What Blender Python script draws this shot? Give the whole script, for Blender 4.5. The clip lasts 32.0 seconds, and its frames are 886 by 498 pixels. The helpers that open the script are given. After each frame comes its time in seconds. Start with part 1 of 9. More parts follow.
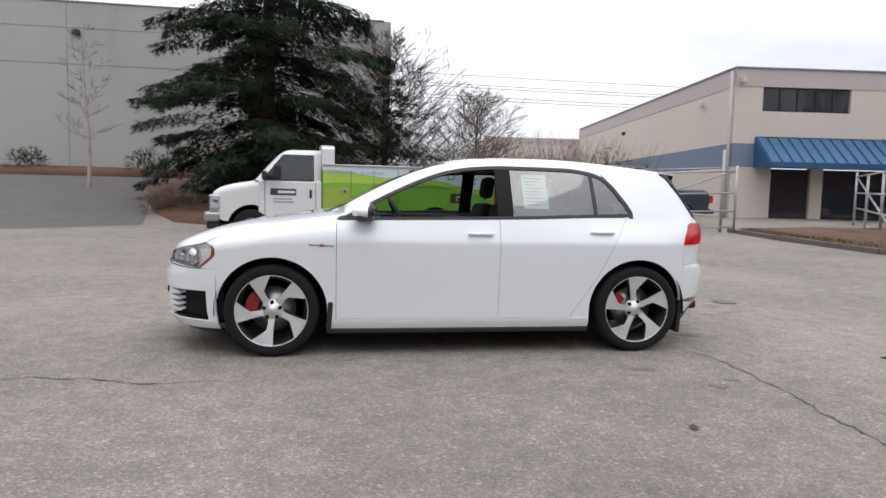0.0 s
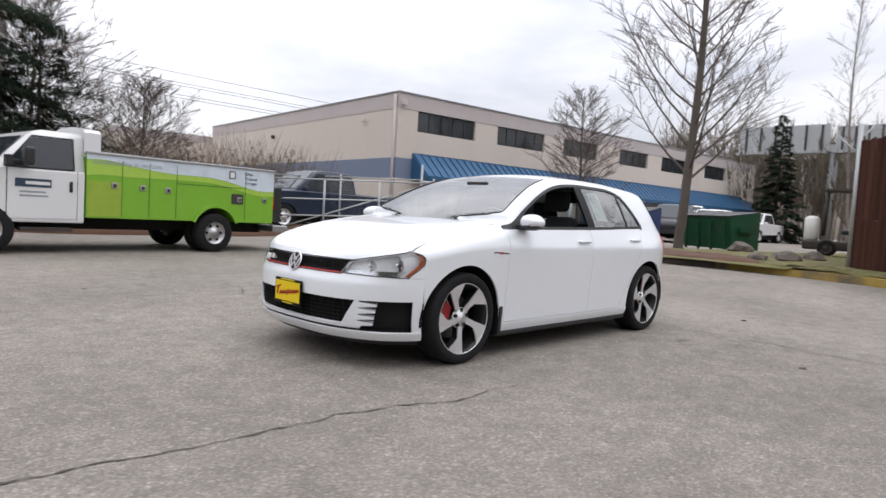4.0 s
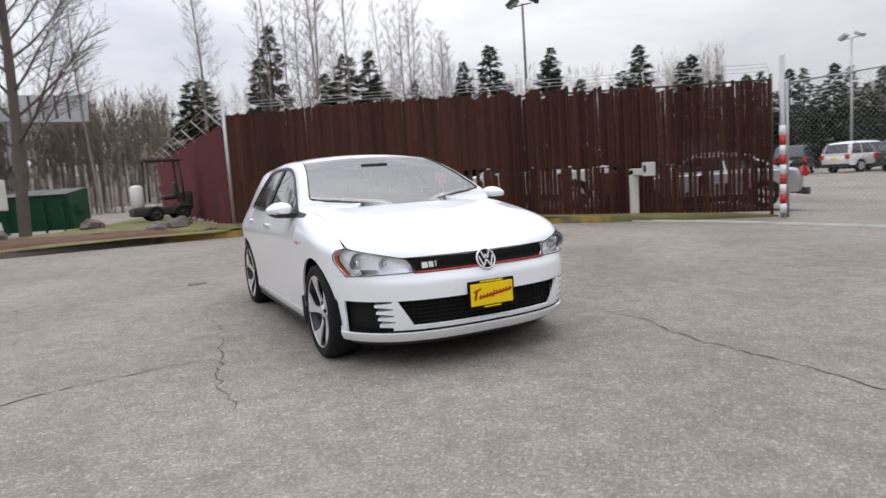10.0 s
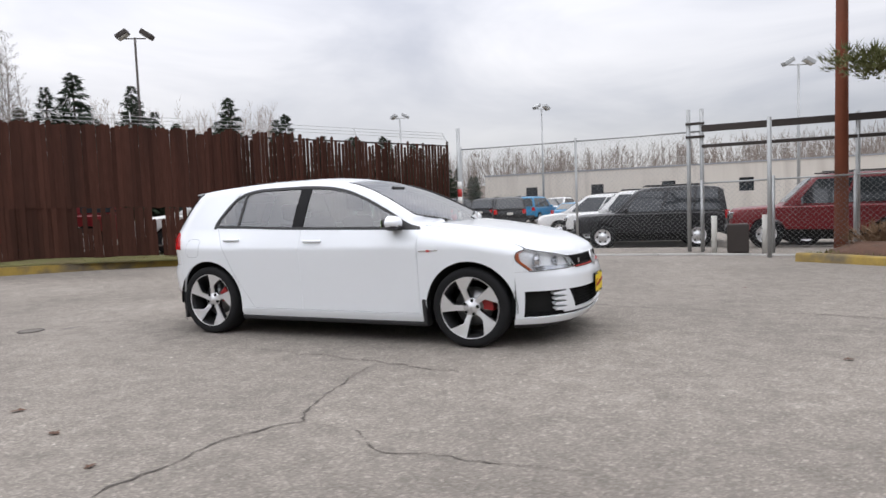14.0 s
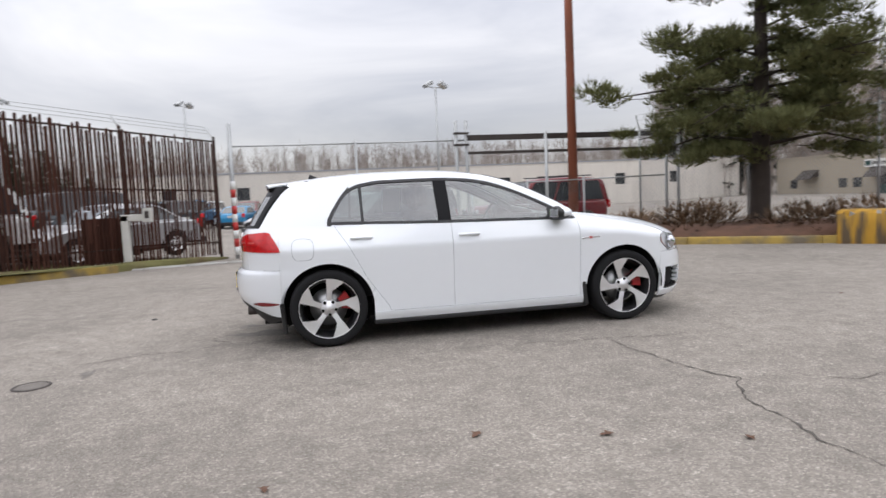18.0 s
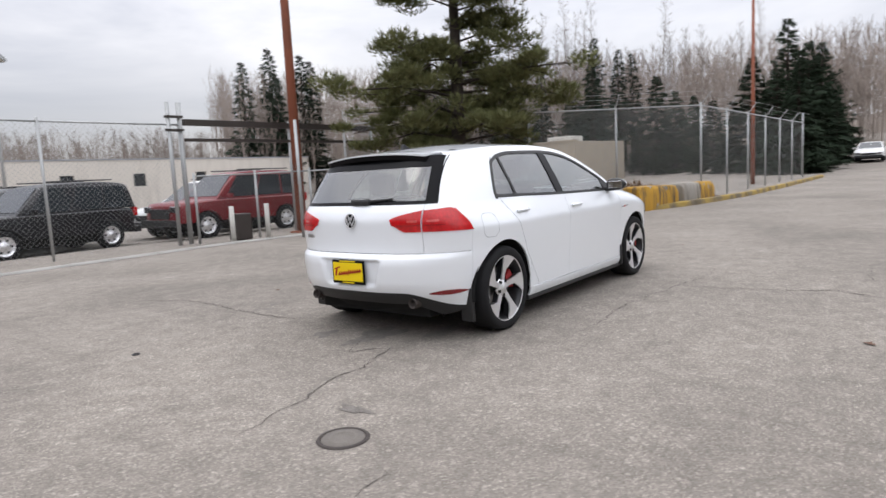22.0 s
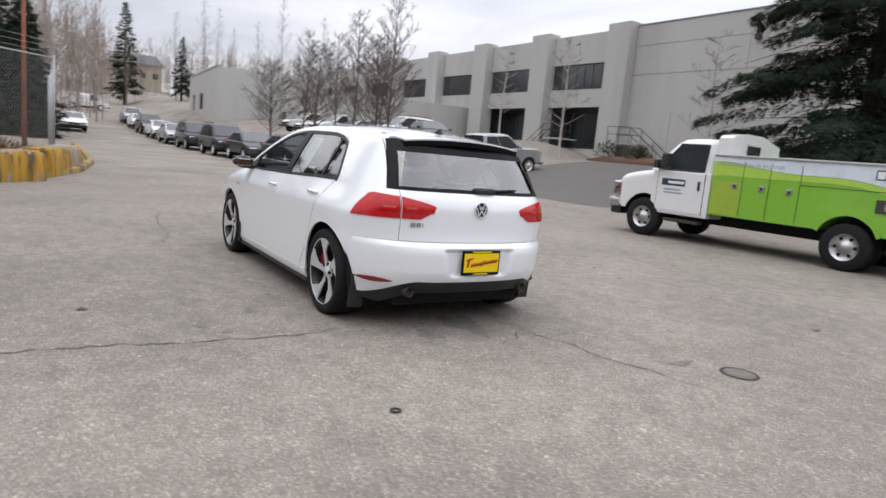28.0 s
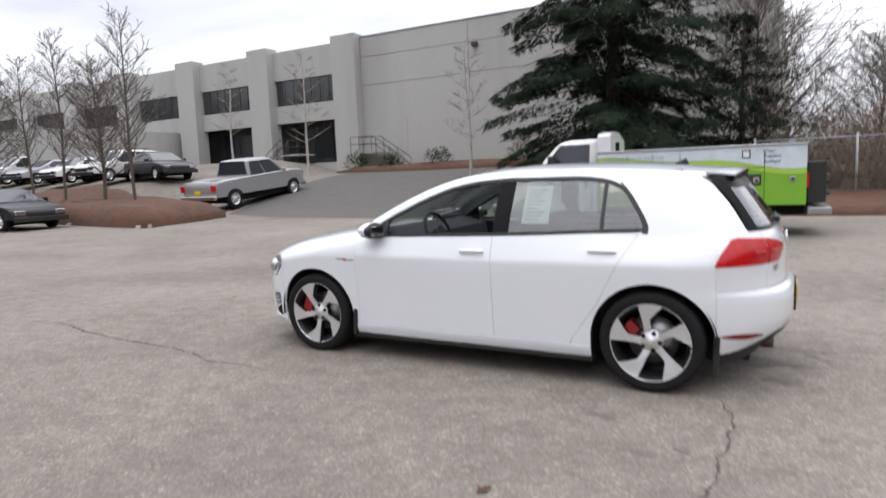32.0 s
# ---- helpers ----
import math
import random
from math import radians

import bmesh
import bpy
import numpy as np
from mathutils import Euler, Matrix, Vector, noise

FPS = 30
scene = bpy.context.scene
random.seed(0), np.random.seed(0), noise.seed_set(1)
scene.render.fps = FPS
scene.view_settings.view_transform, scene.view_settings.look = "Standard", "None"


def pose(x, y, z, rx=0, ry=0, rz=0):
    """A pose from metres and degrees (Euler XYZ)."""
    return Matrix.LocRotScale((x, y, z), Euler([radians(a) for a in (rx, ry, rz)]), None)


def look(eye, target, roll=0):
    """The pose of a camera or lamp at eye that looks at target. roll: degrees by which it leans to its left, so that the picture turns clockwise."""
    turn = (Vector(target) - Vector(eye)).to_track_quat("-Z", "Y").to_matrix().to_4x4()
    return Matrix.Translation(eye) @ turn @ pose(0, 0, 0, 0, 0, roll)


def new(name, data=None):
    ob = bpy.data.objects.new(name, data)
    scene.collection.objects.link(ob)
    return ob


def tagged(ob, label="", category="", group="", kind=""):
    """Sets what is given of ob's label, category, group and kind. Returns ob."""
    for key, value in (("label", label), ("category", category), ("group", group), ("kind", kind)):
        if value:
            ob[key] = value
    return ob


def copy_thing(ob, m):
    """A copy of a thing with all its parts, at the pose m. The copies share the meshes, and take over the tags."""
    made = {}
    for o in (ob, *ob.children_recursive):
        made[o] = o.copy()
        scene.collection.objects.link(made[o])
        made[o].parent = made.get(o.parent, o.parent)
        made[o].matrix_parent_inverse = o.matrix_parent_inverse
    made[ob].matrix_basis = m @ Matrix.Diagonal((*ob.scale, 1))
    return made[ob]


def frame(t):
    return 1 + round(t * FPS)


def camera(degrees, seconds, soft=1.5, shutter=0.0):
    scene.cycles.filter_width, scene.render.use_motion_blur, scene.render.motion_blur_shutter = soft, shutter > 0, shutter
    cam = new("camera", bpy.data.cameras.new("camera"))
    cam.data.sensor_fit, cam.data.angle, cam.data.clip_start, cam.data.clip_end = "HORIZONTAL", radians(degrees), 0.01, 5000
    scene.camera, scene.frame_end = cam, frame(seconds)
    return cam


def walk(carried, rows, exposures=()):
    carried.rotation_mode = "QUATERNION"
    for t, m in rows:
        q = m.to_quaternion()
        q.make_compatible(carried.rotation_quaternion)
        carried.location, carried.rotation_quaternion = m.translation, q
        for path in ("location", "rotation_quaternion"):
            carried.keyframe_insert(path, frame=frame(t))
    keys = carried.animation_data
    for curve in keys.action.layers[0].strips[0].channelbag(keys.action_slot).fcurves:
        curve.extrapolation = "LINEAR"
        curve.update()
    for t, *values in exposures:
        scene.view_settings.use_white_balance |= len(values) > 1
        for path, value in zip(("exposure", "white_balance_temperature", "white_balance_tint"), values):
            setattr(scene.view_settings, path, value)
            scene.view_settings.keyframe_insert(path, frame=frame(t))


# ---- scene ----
cam = camera(70.0, 32.0, shutter=0.4)

PATH = [
    (0, (-0.822, -5.237, 1.125), (-0.518, -3.267, 0.957), 1.3),
    (0.5, (-1.147, -5.149, 1.117), (-0.708, -3.206, 0.93), 5.0),
    (1, (-1.596, -5.054, 1.092), (-0.858, -3.209, 0.867), 3.0),
    (1.5, (-2.044, -4.879, 1.067), (-1.17, -3.087, 0.916), 2.9),
    (2, (-2.563, -4.768, 1.075), (-1.582, -3.026, 0.997), 4.1),
    (2.5, (-3.084, -4.571, 1.049), (-2.016, -2.882, 0.969), 2.7),
    (4.5, (-4.898, -3.399, 1.016), (-3.362, -2.129, 0.859), 3.8),
    (5, (-5.21, -2.982, 1.002), (-3.575, -1.849, 0.792), 3.3),
    (5.5, (-5.492, -2.547, 1.017), (-3.73, -1.612, 0.875), 1.9),
    (6, (-5.754, -2.062, 1.02), (-3.922, -1.269, 0.892), 0.9),
    (6.5, (-5.98, -1.546, 1.037), (-4.117, -0.829, 0.914), 1.0),
    (7, (-6.2, -1.058, 1.05), (-4.262, -0.588, 0.894), -0.0),
    (7.5, (-6.345, -0.529, 1.069), (-4.37, -0.292, 0.863), -0.8),
    (8, (-6.475, 0.002, 1.077), (-4.486, -0.093, 0.889), -2.6),
    (8.5, (-6.486, 0.578, 1.054), (-4.518, 0.282, 0.856), -2.6),
    (9, (-6.16, 1.02, 1.076), (-4.237, 0.499, 0.899), -2.1),
    (9.5, (-5.699, 1.462, 1.133), (-3.836, 0.784, 0.87), -3.2),
    (10, (-5.502, 1.943, 1.148), (-3.716, 1.07, 0.931), -3.9),
    (10.5, (-5.565, 2.506, 1.119), (-3.868, 1.48, 0.855), -2.1),
    (11, (-5.331, 2.952, 1.088), (-3.684, 1.835, 0.89), -0.6),
    (11.5, (-5.067, 3.454, 1.1), (-3.593, 2.108, 0.97), -2.4),
    (12, (-4.74, 3.904, 1.1), (-3.372, 2.448, 1.023), -1.9),
    (12.5, (-4.403, 4.339, 1.106), (-3.225, 2.726, 0.999), -2.7),
    (13, (-4.0, 4.753, 1.085), (-2.909, 3.081, 0.975), -3.4),
    (13.5, (-3.589, 5.135, 1.097), (-2.666, 3.364, 0.988), -2.3),
    (15.5, (-1.424, 6.142, 1.156), (-0.949, 4.206, 0.996), -4.5),
    (16, (-0.897, 6.285, 1.18), (-0.651, 4.306, 1.027), -4.3),
    (16.5, (-0.315, 6.327, 1.174), (-0.248, 4.339, 0.959), -4.1),
    (17, (0.258, 6.296, 1.183), (0.064, 4.316, 0.977), -3.3),
    (17.5, (0.883, 6.176, 1.19), (0.703, 4.195, 0.981), -3.3),
    (18, (1.461, 6.059, 1.189), (1.043, 4.11, 1.023), -2.6),
    (18.5, (2.024, 5.843, 1.198), (1.408, 3.951, 1.002), -4.7),
    (19, (2.562, 5.593, 1.199), (1.656, 3.818, 1.035), -4.6),
    (19.5, (3.077, 5.284, 1.184), (1.993, 3.612, 1.018), -4.6),
    (20, (3.585, 4.955, 1.2), (2.387, 3.358, 1.074), -4.6),
    (20.5, (4.073, 4.608, 1.191), (2.8, 3.073, 1.039), -4.1),
    (21, (4.52, 4.205, 1.196), (3.171, 2.742, 0.992), -3.4),
    (21.5, (4.921, 3.792, 1.18), (3.45, 2.458, 0.939), -4.5),
    (22, (5.306, 3.355, 1.188), (3.731, 2.144, 0.954), -3.1),
    (22.5, (5.69, 2.889, 1.226), (3.981, 1.885, 0.966), -4.8),
    (23, (6.004, 2.368, 1.239), (4.239, 1.457, 1.004), -4.2),
    (23.5, (6.344, 1.914, 1.251), (4.491, 1.197, 1.015), -4.2),
    (24, (6.563, 1.411, 1.231), (4.652, 0.871, 0.993), -3.9),
    (24.5, (6.788, 0.93, 1.219), (4.817, 0.681, 0.989), -3.8),
    (26.5, (6.641, -1.265, 1.274), (4.72, -0.864, 0.891), 4.2),
    (27, (6.314, -1.778, 1.256), (4.474, -1.084, 0.892), 3.4),
    (27.5, (5.994, -2.238, 1.275), (4.224, -1.373, 0.93), 5.6),
    (28, (5.644, -2.681, 1.255), (3.994, -1.59, 0.959), 5.3),
    (28.5, (5.22, -3.104, 1.24), (3.659, -1.887, 0.954), 4.4),
    (29, (4.821, -3.536, 1.203), (3.418, -2.138, 0.923), 4.2),
    (29.5, (4.374, -3.905, 1.162), (3.085, -2.415, 0.819), 3.7),
    (30, (3.947, -4.294, 1.158), (2.791, -2.697, 0.822), 2.1),
    (30.5, (3.492, -4.613, 1.15), (2.443, -2.939, 0.839), 1.1),
    (31, (2.978, -4.841, 1.187), (2.0, -3.133, 0.83), 0.3),
    (31.5, (2.52, -4.934, 1.332), (1.49, -3.277, 0.89), -0.9),
    (31.8, (2.258, -4.839, 1.338), (1.267, -3.13, 1.025), -3.8),
    (32, (2.079, -4.787, 1.405), (1.109, -3.054, 1.168), -2.3),
]
walk(cam, [(t, look(eye, target, roll)) for t, eye, target, roll in PATH], [(0, 0.0), (6, 0.0), (8, -0.03), (12, 0.0), (17, 0.06), (20, 0.1), (24, 0.11), (27, 0.04), (30, 0.09), (32, 0.11)])

# ---- sky and light: a bright overcast winter day ----
world = bpy.data.worlds.new("overcast_sky")
scene.world = world
world.use_nodes = True
wt = world.node_tree
wt.nodes.clear()


def wnode(kind, **sets):
    n = wt.nodes.new(kind)
    for k, v in sets.items():
        n.inputs[k].default_value = v
    return n


w_out = wnode("ShaderNodeOutputWorld")
w_bg = wnode("ShaderNodeBackground", Strength=1.0)
w_sky = wt.nodes.new("ShaderNodeTexSky")
w_sky.sky_type, w_sky.sun_disc = "NISHITA", False
w_sky.sun_elevation, w_sky.sun_rotation = radians(40), radians(205)
w_tc = wnode("ShaderNodeTexCoord")
w_map = wnode("ShaderNodeMapping", Scale=(1.0, 1.0, 3.2))
w_noise = wnode("ShaderNodeTexNoise", Scale=2.1, Detail=5.0, Roughness=0.55, Distortion=0.5)
w_big = wnode("ShaderNodeTexNoise", Scale=0.9, Detail=3.0, Roughness=0.5)
w_ramp = wt.nodes.new("ShaderNodeValToRGB")
w_ramp.color_ramp.elements[0].position, w_ramp.color_ramp.elements[0].color = 0.34, (0.53, 0.55, 0.63, 1)
w_ramp.color_ramp.elements[1].position, w_ramp.color_ramp.elements[1].color = 0.64, (0.975, 0.965, 1.0, 1)
w_sep = wnode("ShaderNodeSeparateXYZ")
w_up = wt.nodes.new("ShaderNodeMapRange")
w_up.inputs["From Min"].default_value, w_up.inputs["From Max"].default_value = 0.0, 0.75
w_up.inputs["To Min"].default_value, w_up.inputs["To Max"].default_value = 0.74, 2.65
w_north = wt.nodes.new("ShaderNodeMapRange")
w_north.inputs["From Min"].default_value, w_north.inputs["From Max"].default_value = -1.0, 1.0
w_north.inputs["To Min"].default_value, w_north.inputs["To Max"].default_value = 0.78, 1.14
w_both = wt.nodes.new("ShaderNodeMath")
w_both.operation = "MULTIPLY"
w_gain = wt.nodes.new("ShaderNodeVectorMath")
w_gain.operation = "SCALE"
w_half = wt.nodes.new("ShaderNodeMix")
w_half.data_type = "FLOAT"
w_half.inputs[0].default_value = 0.4
w_mix = wt.nodes.new("ShaderNodeMix")
w_mix.data_type = "RGBA"
w_mix.inputs[0].default_value = 0.9
w_dim = wt.nodes.new("ShaderNodeVectorMath")
w_dim.operation = "SCALE"
w_dim.inputs["Scale"].default_value = 0.11
for a, b in (
    (w_tc.outputs["Generated"], w_map.inputs["Vector"]), (w_map.outputs[0], w_noise.inputs["Vector"]),
    (w_map.outputs[0], w_big.inputs["Vector"]), (w_noise.outputs["Fac"], w_half.inputs[2]), (w_big.outputs["Fac"], w_half.inputs[3]),
    (w_half.outputs[0], w_ramp.inputs["Fac"]), (w_tc.outputs["Generated"], w_sep.inputs[0]), (w_sep.outputs["Z"], w_up.inputs["Value"]),
    (w_ramp.outputs["Color"], w_gain.inputs[0]), (w_sep.outputs["Y"], w_north.inputs["Value"]), (w_up.outputs["Result"], w_both.inputs[0]),
    (w_north.outputs["Result"], w_both.inputs[1]), (w_both.outputs[0], w_gain.inputs["Scale"]),
    (w_sky.outputs["Color"], w_dim.inputs[0]), (w_dim.outputs[0], w_mix.inputs[6]), (w_gain.outputs[0], w_mix.inputs[7]),
    (w_mix.outputs[2], w_bg.inputs["Color"]), (w_bg.outputs[0], w_out.inputs["Surface"]),
):
    wt.links.new(a, b)

sun = new("sun", bpy.data.lights.new("sun", "SUN"))
sun.data.energy, sun.data.angle, sun.data.color = 0.5, radians(40), (1.0, 0.97, 0.93)
sun.matrix_world = look((6, -16, 45), (0, 0, 0))

# ---- materials ----


def material(name, base, rough=0.6, metal=0.0, vary=0.12, scale=3.0, fine=60.0, bump=0.0, bump_scale=80.0, dark=None, dark_amount=0.0,
             dark_scale=1.2, coat=0.0, island=0.0, streak=False, spec=0.5, dark_from=0.52):
    """A surface with colour variation at two scales, optional stains, and fine relief, at real-world size."""
    m = bpy.data.materials.new(name)
    m.use_nodes = True
    t = m.node_tree
    bsdf = t.nodes["Principled BSDF"]
    bsdf.inputs["Roughness"].default_value, bsdf.inputs["Metallic"].default_value = rough, metal
    bsdf.inputs["Specular IOR Level"].default_value = spec
    if coat:
        bsdf.inputs["Coat Weight"].default_value, bsdf.inputs["Coat Roughness"].default_value = coat, 0.03
    geo = t.nodes.new("ShaderNodeNewGeometry")
    where = geo.outputs["Position"]
    if streak:
        mp = t.nodes.new("ShaderNodeMapping")
        mp.inputs["Scale"].default_value = (1.0, 1.0, 0.12)
        t.links.new(where, mp.inputs["Vector"])
        where = mp.outputs[0]

    def noise_at(s, detail=4.0):
        n = t.nodes.new("ShaderNodeTexNoise")
        n.inputs["Scale"].default_value, n.inputs["Detail"].default_value = s, detail
        t.links.new(where, n.inputs["Vector"])
        return n.outputs["Fac"]

    def maths(op, a, b):
        n = t.nodes.new("ShaderNodeMath")
        n.operation = op
        for i, v in enumerate((a, b)):
            if isinstance(v, (int, float)):
                n.inputs[i].default_value = v
            else:
                t.links.new(v, n.inputs[i])
        return n.outputs[0]

    big, small = noise_at(scale), noise_at(fine, 2.0)
    total = maths("ADD", maths("MULTIPLY", maths("SUBTRACT", big, 0.5), 1.6 * vary), maths("MULTIPLY", maths("SUBTRACT", small, 0.5), 1.4 * vary))
    if island:
        inf = t.nodes.new("ShaderNodeObjectInfo")
        isl = maths("ADD", geo.outputs["Random Per Island"], inf.outputs["Random"])
        total = maths("ADD", total, maths("MULTIPLY", maths("SUBTRACT", isl, 1.0), island))
    gain = maths("MAXIMUM", maths("ADD", total, 1.0), 0.05)
    col = t.nodes.new("ShaderNodeVectorMath")
    col.operation = "SCALE"
    col.inputs[0].default_value = base[:3]
    t.links.new(gain, col.inputs["Scale"])
    out = col.outputs[0]
    if dark is not None:
        st = noise_at(dark_scale, 6.0)
        r = t.nodes.new("ShaderNodeMapRange")
        r.inputs["From Min"].default_value, r.inputs["From Max"].default_value = dark_from, dark_from + 0.2
        r.inputs["To Max"].default_value = dark_amount
        t.links.new(st, r.inputs["Value"])
        mix = t.nodes.new("ShaderNodeMix")
        mix.data_type = "RGBA"
        mix.inputs[7].default_value = (*dark, 1)
        t.links.new(r.outputs["Result"], mix.inputs[0])
        t.links.new(out, mix.inputs[6])
        out = mix.outputs[2]
    t.links.new(out, bsdf.inputs["Base Color"])
    if bump:
        b = t.nodes.new("ShaderNodeBump")
        b.inputs["Strength"].default_value, b.inputs["Distance"].default_value = bump, 0.01
        t.links.new(noise_at(bump_scale, 3.0), b.inputs["Height"])
        t.links.new(b.outputs[0], bsdf.inputs["Normal"])
    return m


def glass_material(name, tint, gloss=0.06, rise=0.9):
    """A thin tinted pane: clear seen squarely, ever glossier towards a grazing view."""
    m = bpy.data.materials.new(name)
    m.use_nodes = True
    t = m.node_tree
    t.nodes.clear()
    out, mix = t.nodes.new("ShaderNodeOutputMaterial"), t.nodes.new("ShaderNodeMixShader")
    clear, shine, edge = t.nodes.new("ShaderNodeBsdfTransparent"), t.nodes.new("ShaderNodeBsdfGlossy"), t.nodes.new("ShaderNodeLayerWeight")
    edge.inputs["Blend"].default_value = 0.5
    clear.inputs["Color"].default_value = (*tint, 1)
    shine.inputs["Roughness"].default_value = 0.0
    power, scale = t.nodes.new("ShaderNodeMath"), t.nodes.new("ShaderNodeMath")
    power.operation, power.inputs[1].default_value = "POWER", 3.0
    scale.operation, scale.use_clamp = "MULTIPLY_ADD", True
    scale.inputs[1].default_value, scale.inputs[2].default_value = rise, gloss
    t.links.new(edge.outputs["Facing"], power.inputs[0])
    t.links.new(power.outputs[0], scale.inputs[0])
    t.links.new(scale.outputs[0], mix.inputs[0])
    t.links.new(clear.outputs[0], mix.inputs[1])
    t.links.new(shine.outputs[0], mix.inputs[2])
    t.links.new(mix.outputs[0], out.inputs["Surface"])
    return m


def asphalt_material():
    """Worn asphalt: broad mottling, blotches, and stone by stone flecks of the bared aggregate."""
    m = bpy.data.materials.new("asphalt")
    m.use_nodes = True
    t = m.node_tree
    bsdf = t.nodes["Principled BSDF"]
    bsdf.inputs["Roughness"].default_value, bsdf.inputs["Specular IOR Level"].default_value = 0.9, 0.25
    where = t.nodes.new("ShaderNodeNewGeometry").outputs["Position"]

    def noise_at(s, detail, lo, hi, a, b):
        n, r = t.nodes.new("ShaderNodeTexNoise"), t.nodes.new("ShaderNodeMapRange")
        n.inputs["Scale"].default_value, n.inputs["Detail"].default_value = s, detail
        for k, v in (("From Min", lo), ("From Max", hi), ("To Min", a), ("To Max", b)):
            r.inputs[k].default_value = v
        t.links.new(where, n.inputs["Vector"])
        t.links.new(n.outputs["Fac"], r.inputs["Value"])
        return r.outputs["Result"]

    def stones(s, steps):
        v, sep, ramp = t.nodes.new("ShaderNodeTexVoronoi"), t.nodes.new("ShaderNodeSeparateColor"), t.nodes.new("ShaderNodeValToRGB")
        v.inputs["Scale"].default_value = s
        ramp.color_ramp.interpolation = "LINEAR"
        e = ramp.color_ramp.elements
        for k, (p, g) in enumerate(steps):
            q = e[k] if k < 2 else e.new(p)
            q.position, q.color = p, (g, g, g, 1)
        t.links.new(where, v.inputs["Vector"])
        t.links.new(v.outputs["Color"], sep.inputs[0])
        t.links.new(sep.outputs[0], ramp.inputs["Fac"])
        return ramp.outputs["Color"], v.outputs["Distance"]

    def times(a, b):
        n = t.nodes.new("ShaderNodeVectorMath")
        n.operation = "MULTIPLY"
        for i, v in enumerate((a, b)):
            if isinstance(v, tuple):
                n.inputs[i].default_value = v
            else:
                t.links.new(v, n.inputs[i])
        return n.outputs[0]

    fine, gap = stones(105, ((0.0, 0.72), (0.75, 0.98), (0.9, 1.12), (1.0, 1.38)))
    coarse, _ = stones(48, ((0.0, 0.88), (0.8, 1.0), (0.95, 1.06), (1.0, 1.32)))
    out = times((0.275, 0.247, 0.216), fine)
    out = times(out, coarse)
    out = times(out, noise_at(0.45, 5, 0.3, 0.7, 0.84, 1.16))
    out = times(out, noise_at(5.5, 4, 0.3, 0.7, 0.86, 1.12))
    out = times(out, noise_at(0.16, 6, 0.55, 0.72, 1.0, 0.80))
    t.links.new(out, bsdf.inputs["Base Color"])
    b = t.nodes.new("ShaderNodeBump")
    b.inputs["Strength"].default_value, b.inputs["Distance"].default_value = 0.5, 0.006
    t.links.new(gap, b.inputs["Height"])
    t.links.new(b.outputs[0], bsdf.inputs["Normal"])
    return m


M_ASPHALT = asphalt_material()
M_CRACK = material("asphalt_crack", (0.085, 0.075, 0.066), 0.95, vary=0.3, fine=90)
M_STAIN = material("asphalt_stain", (0.17, 0.154, 0.138), 0.9, vary=0.6, scale=14, fine=130, bump=0.5, bump_scale=150)
M_LID = material("worn_cover_lid", (0.165, 0.148, 0.13), 0.75, vary=0.3, scale=20, fine=150, bump=0.5, bump_scale=150)
M_DRIVE = material("dark_asphalt_drive", (0.13, 0.122, 0.114), 0.9, vary=0.3, scale=1.2, fine=90, bump=0.5, bump_scale=110, dark=(0.09, 0.085, 0.08), dark_amount=0.5, spec=0.25)
M_CONC = material("concrete", (0.42, 0.41, 0.385), 0.85, vary=0.12, scale=0.7, fine=40, bump=0.25, bump_scale=60, dark=(0.27, 0.26, 0.245), dark_amount=0.4, dark_scale=0.6)
M_TILTUP = material("tilt_up_concrete", (0.44, 0.435, 0.415), 0.85, vary=0.09, scale=0.35, fine=15, bump=0.2, bump_scale=30, dark=(0.31, 0.3, 0.285), dark_amount=0.45, dark_scale=0.5, streak=True)
M_CURBY = material("worn_yellow_curb", (0.34, 0.235, 0.055), 0.88, vary=0.35, scale=5, fine=60, bump=0.6, bump_scale=30, dark=(0.12, 0.10, 0.075), dark_amount=0.92, dark_scale=2.2, dark_from=0.43)
M_YBLOCK = material("yellow_barrier_paint", (0.46, 0.255, 0.028), 0.85, vary=0.3, scale=3, fine=40, bump=0.6, bump_scale=40, dark=(0.075, 0.06, 0.045), dark_amount=0.9, dark_scale=8.0, streak=True, dark_from=0.44)
M_BARECONC = material("weathered_bare_concrete", (0.30, 0.28, 0.245), 0.9, vary=0.25, scale=4, fine=40, bump=0.6, bump_scale=40, dark=(0.13, 0.11, 0.09), dark_amount=0.8, dark_scale=5, streak=True)
M_GRASS = material("winter_grass", (0.150, 0.142, 0.052), 0.95, vary=0.35, scale=2.5, fine=60, bump=0.8, bump_scale=60, dark=(0.13, 0.09, 0.05), dark_amount=0.7, dark_scale=1.1)
M_BARKDUST = material("bark_mulch", (0.115, 0.06, 0.038), 0.95, vary=0.45, scale=4, fine=70, bump=0.9, bump_scale=60, dark=(0.05, 0.035, 0.025), dark_amount=0.6, dark_scale=3)
M_BRUSH = material("dead_bracken", (0.15, 0.095, 0.055), 0.95, vary=0.4, scale=4, fine=50, island=0.7)
M_CREAM = material("cream_stucco", (0.66, 0.59, 0.525), 0.85, vary=0.06, scale=0.6, fine=30, bump=0.2, bump_scale=60, dark=(0.55, 0.49, 0.43), dark_amount=0.25, dark_scale=0.5, streak=True)
M_MAUVE = material("mauve_parapet", (0.53, 0.475, 0.46), 0.85, vary=0.07, scale=0.6, fine=30, bump=0.2, dark=(0.43, 0.38, 0.365), dark_amount=0.4, streak=True)
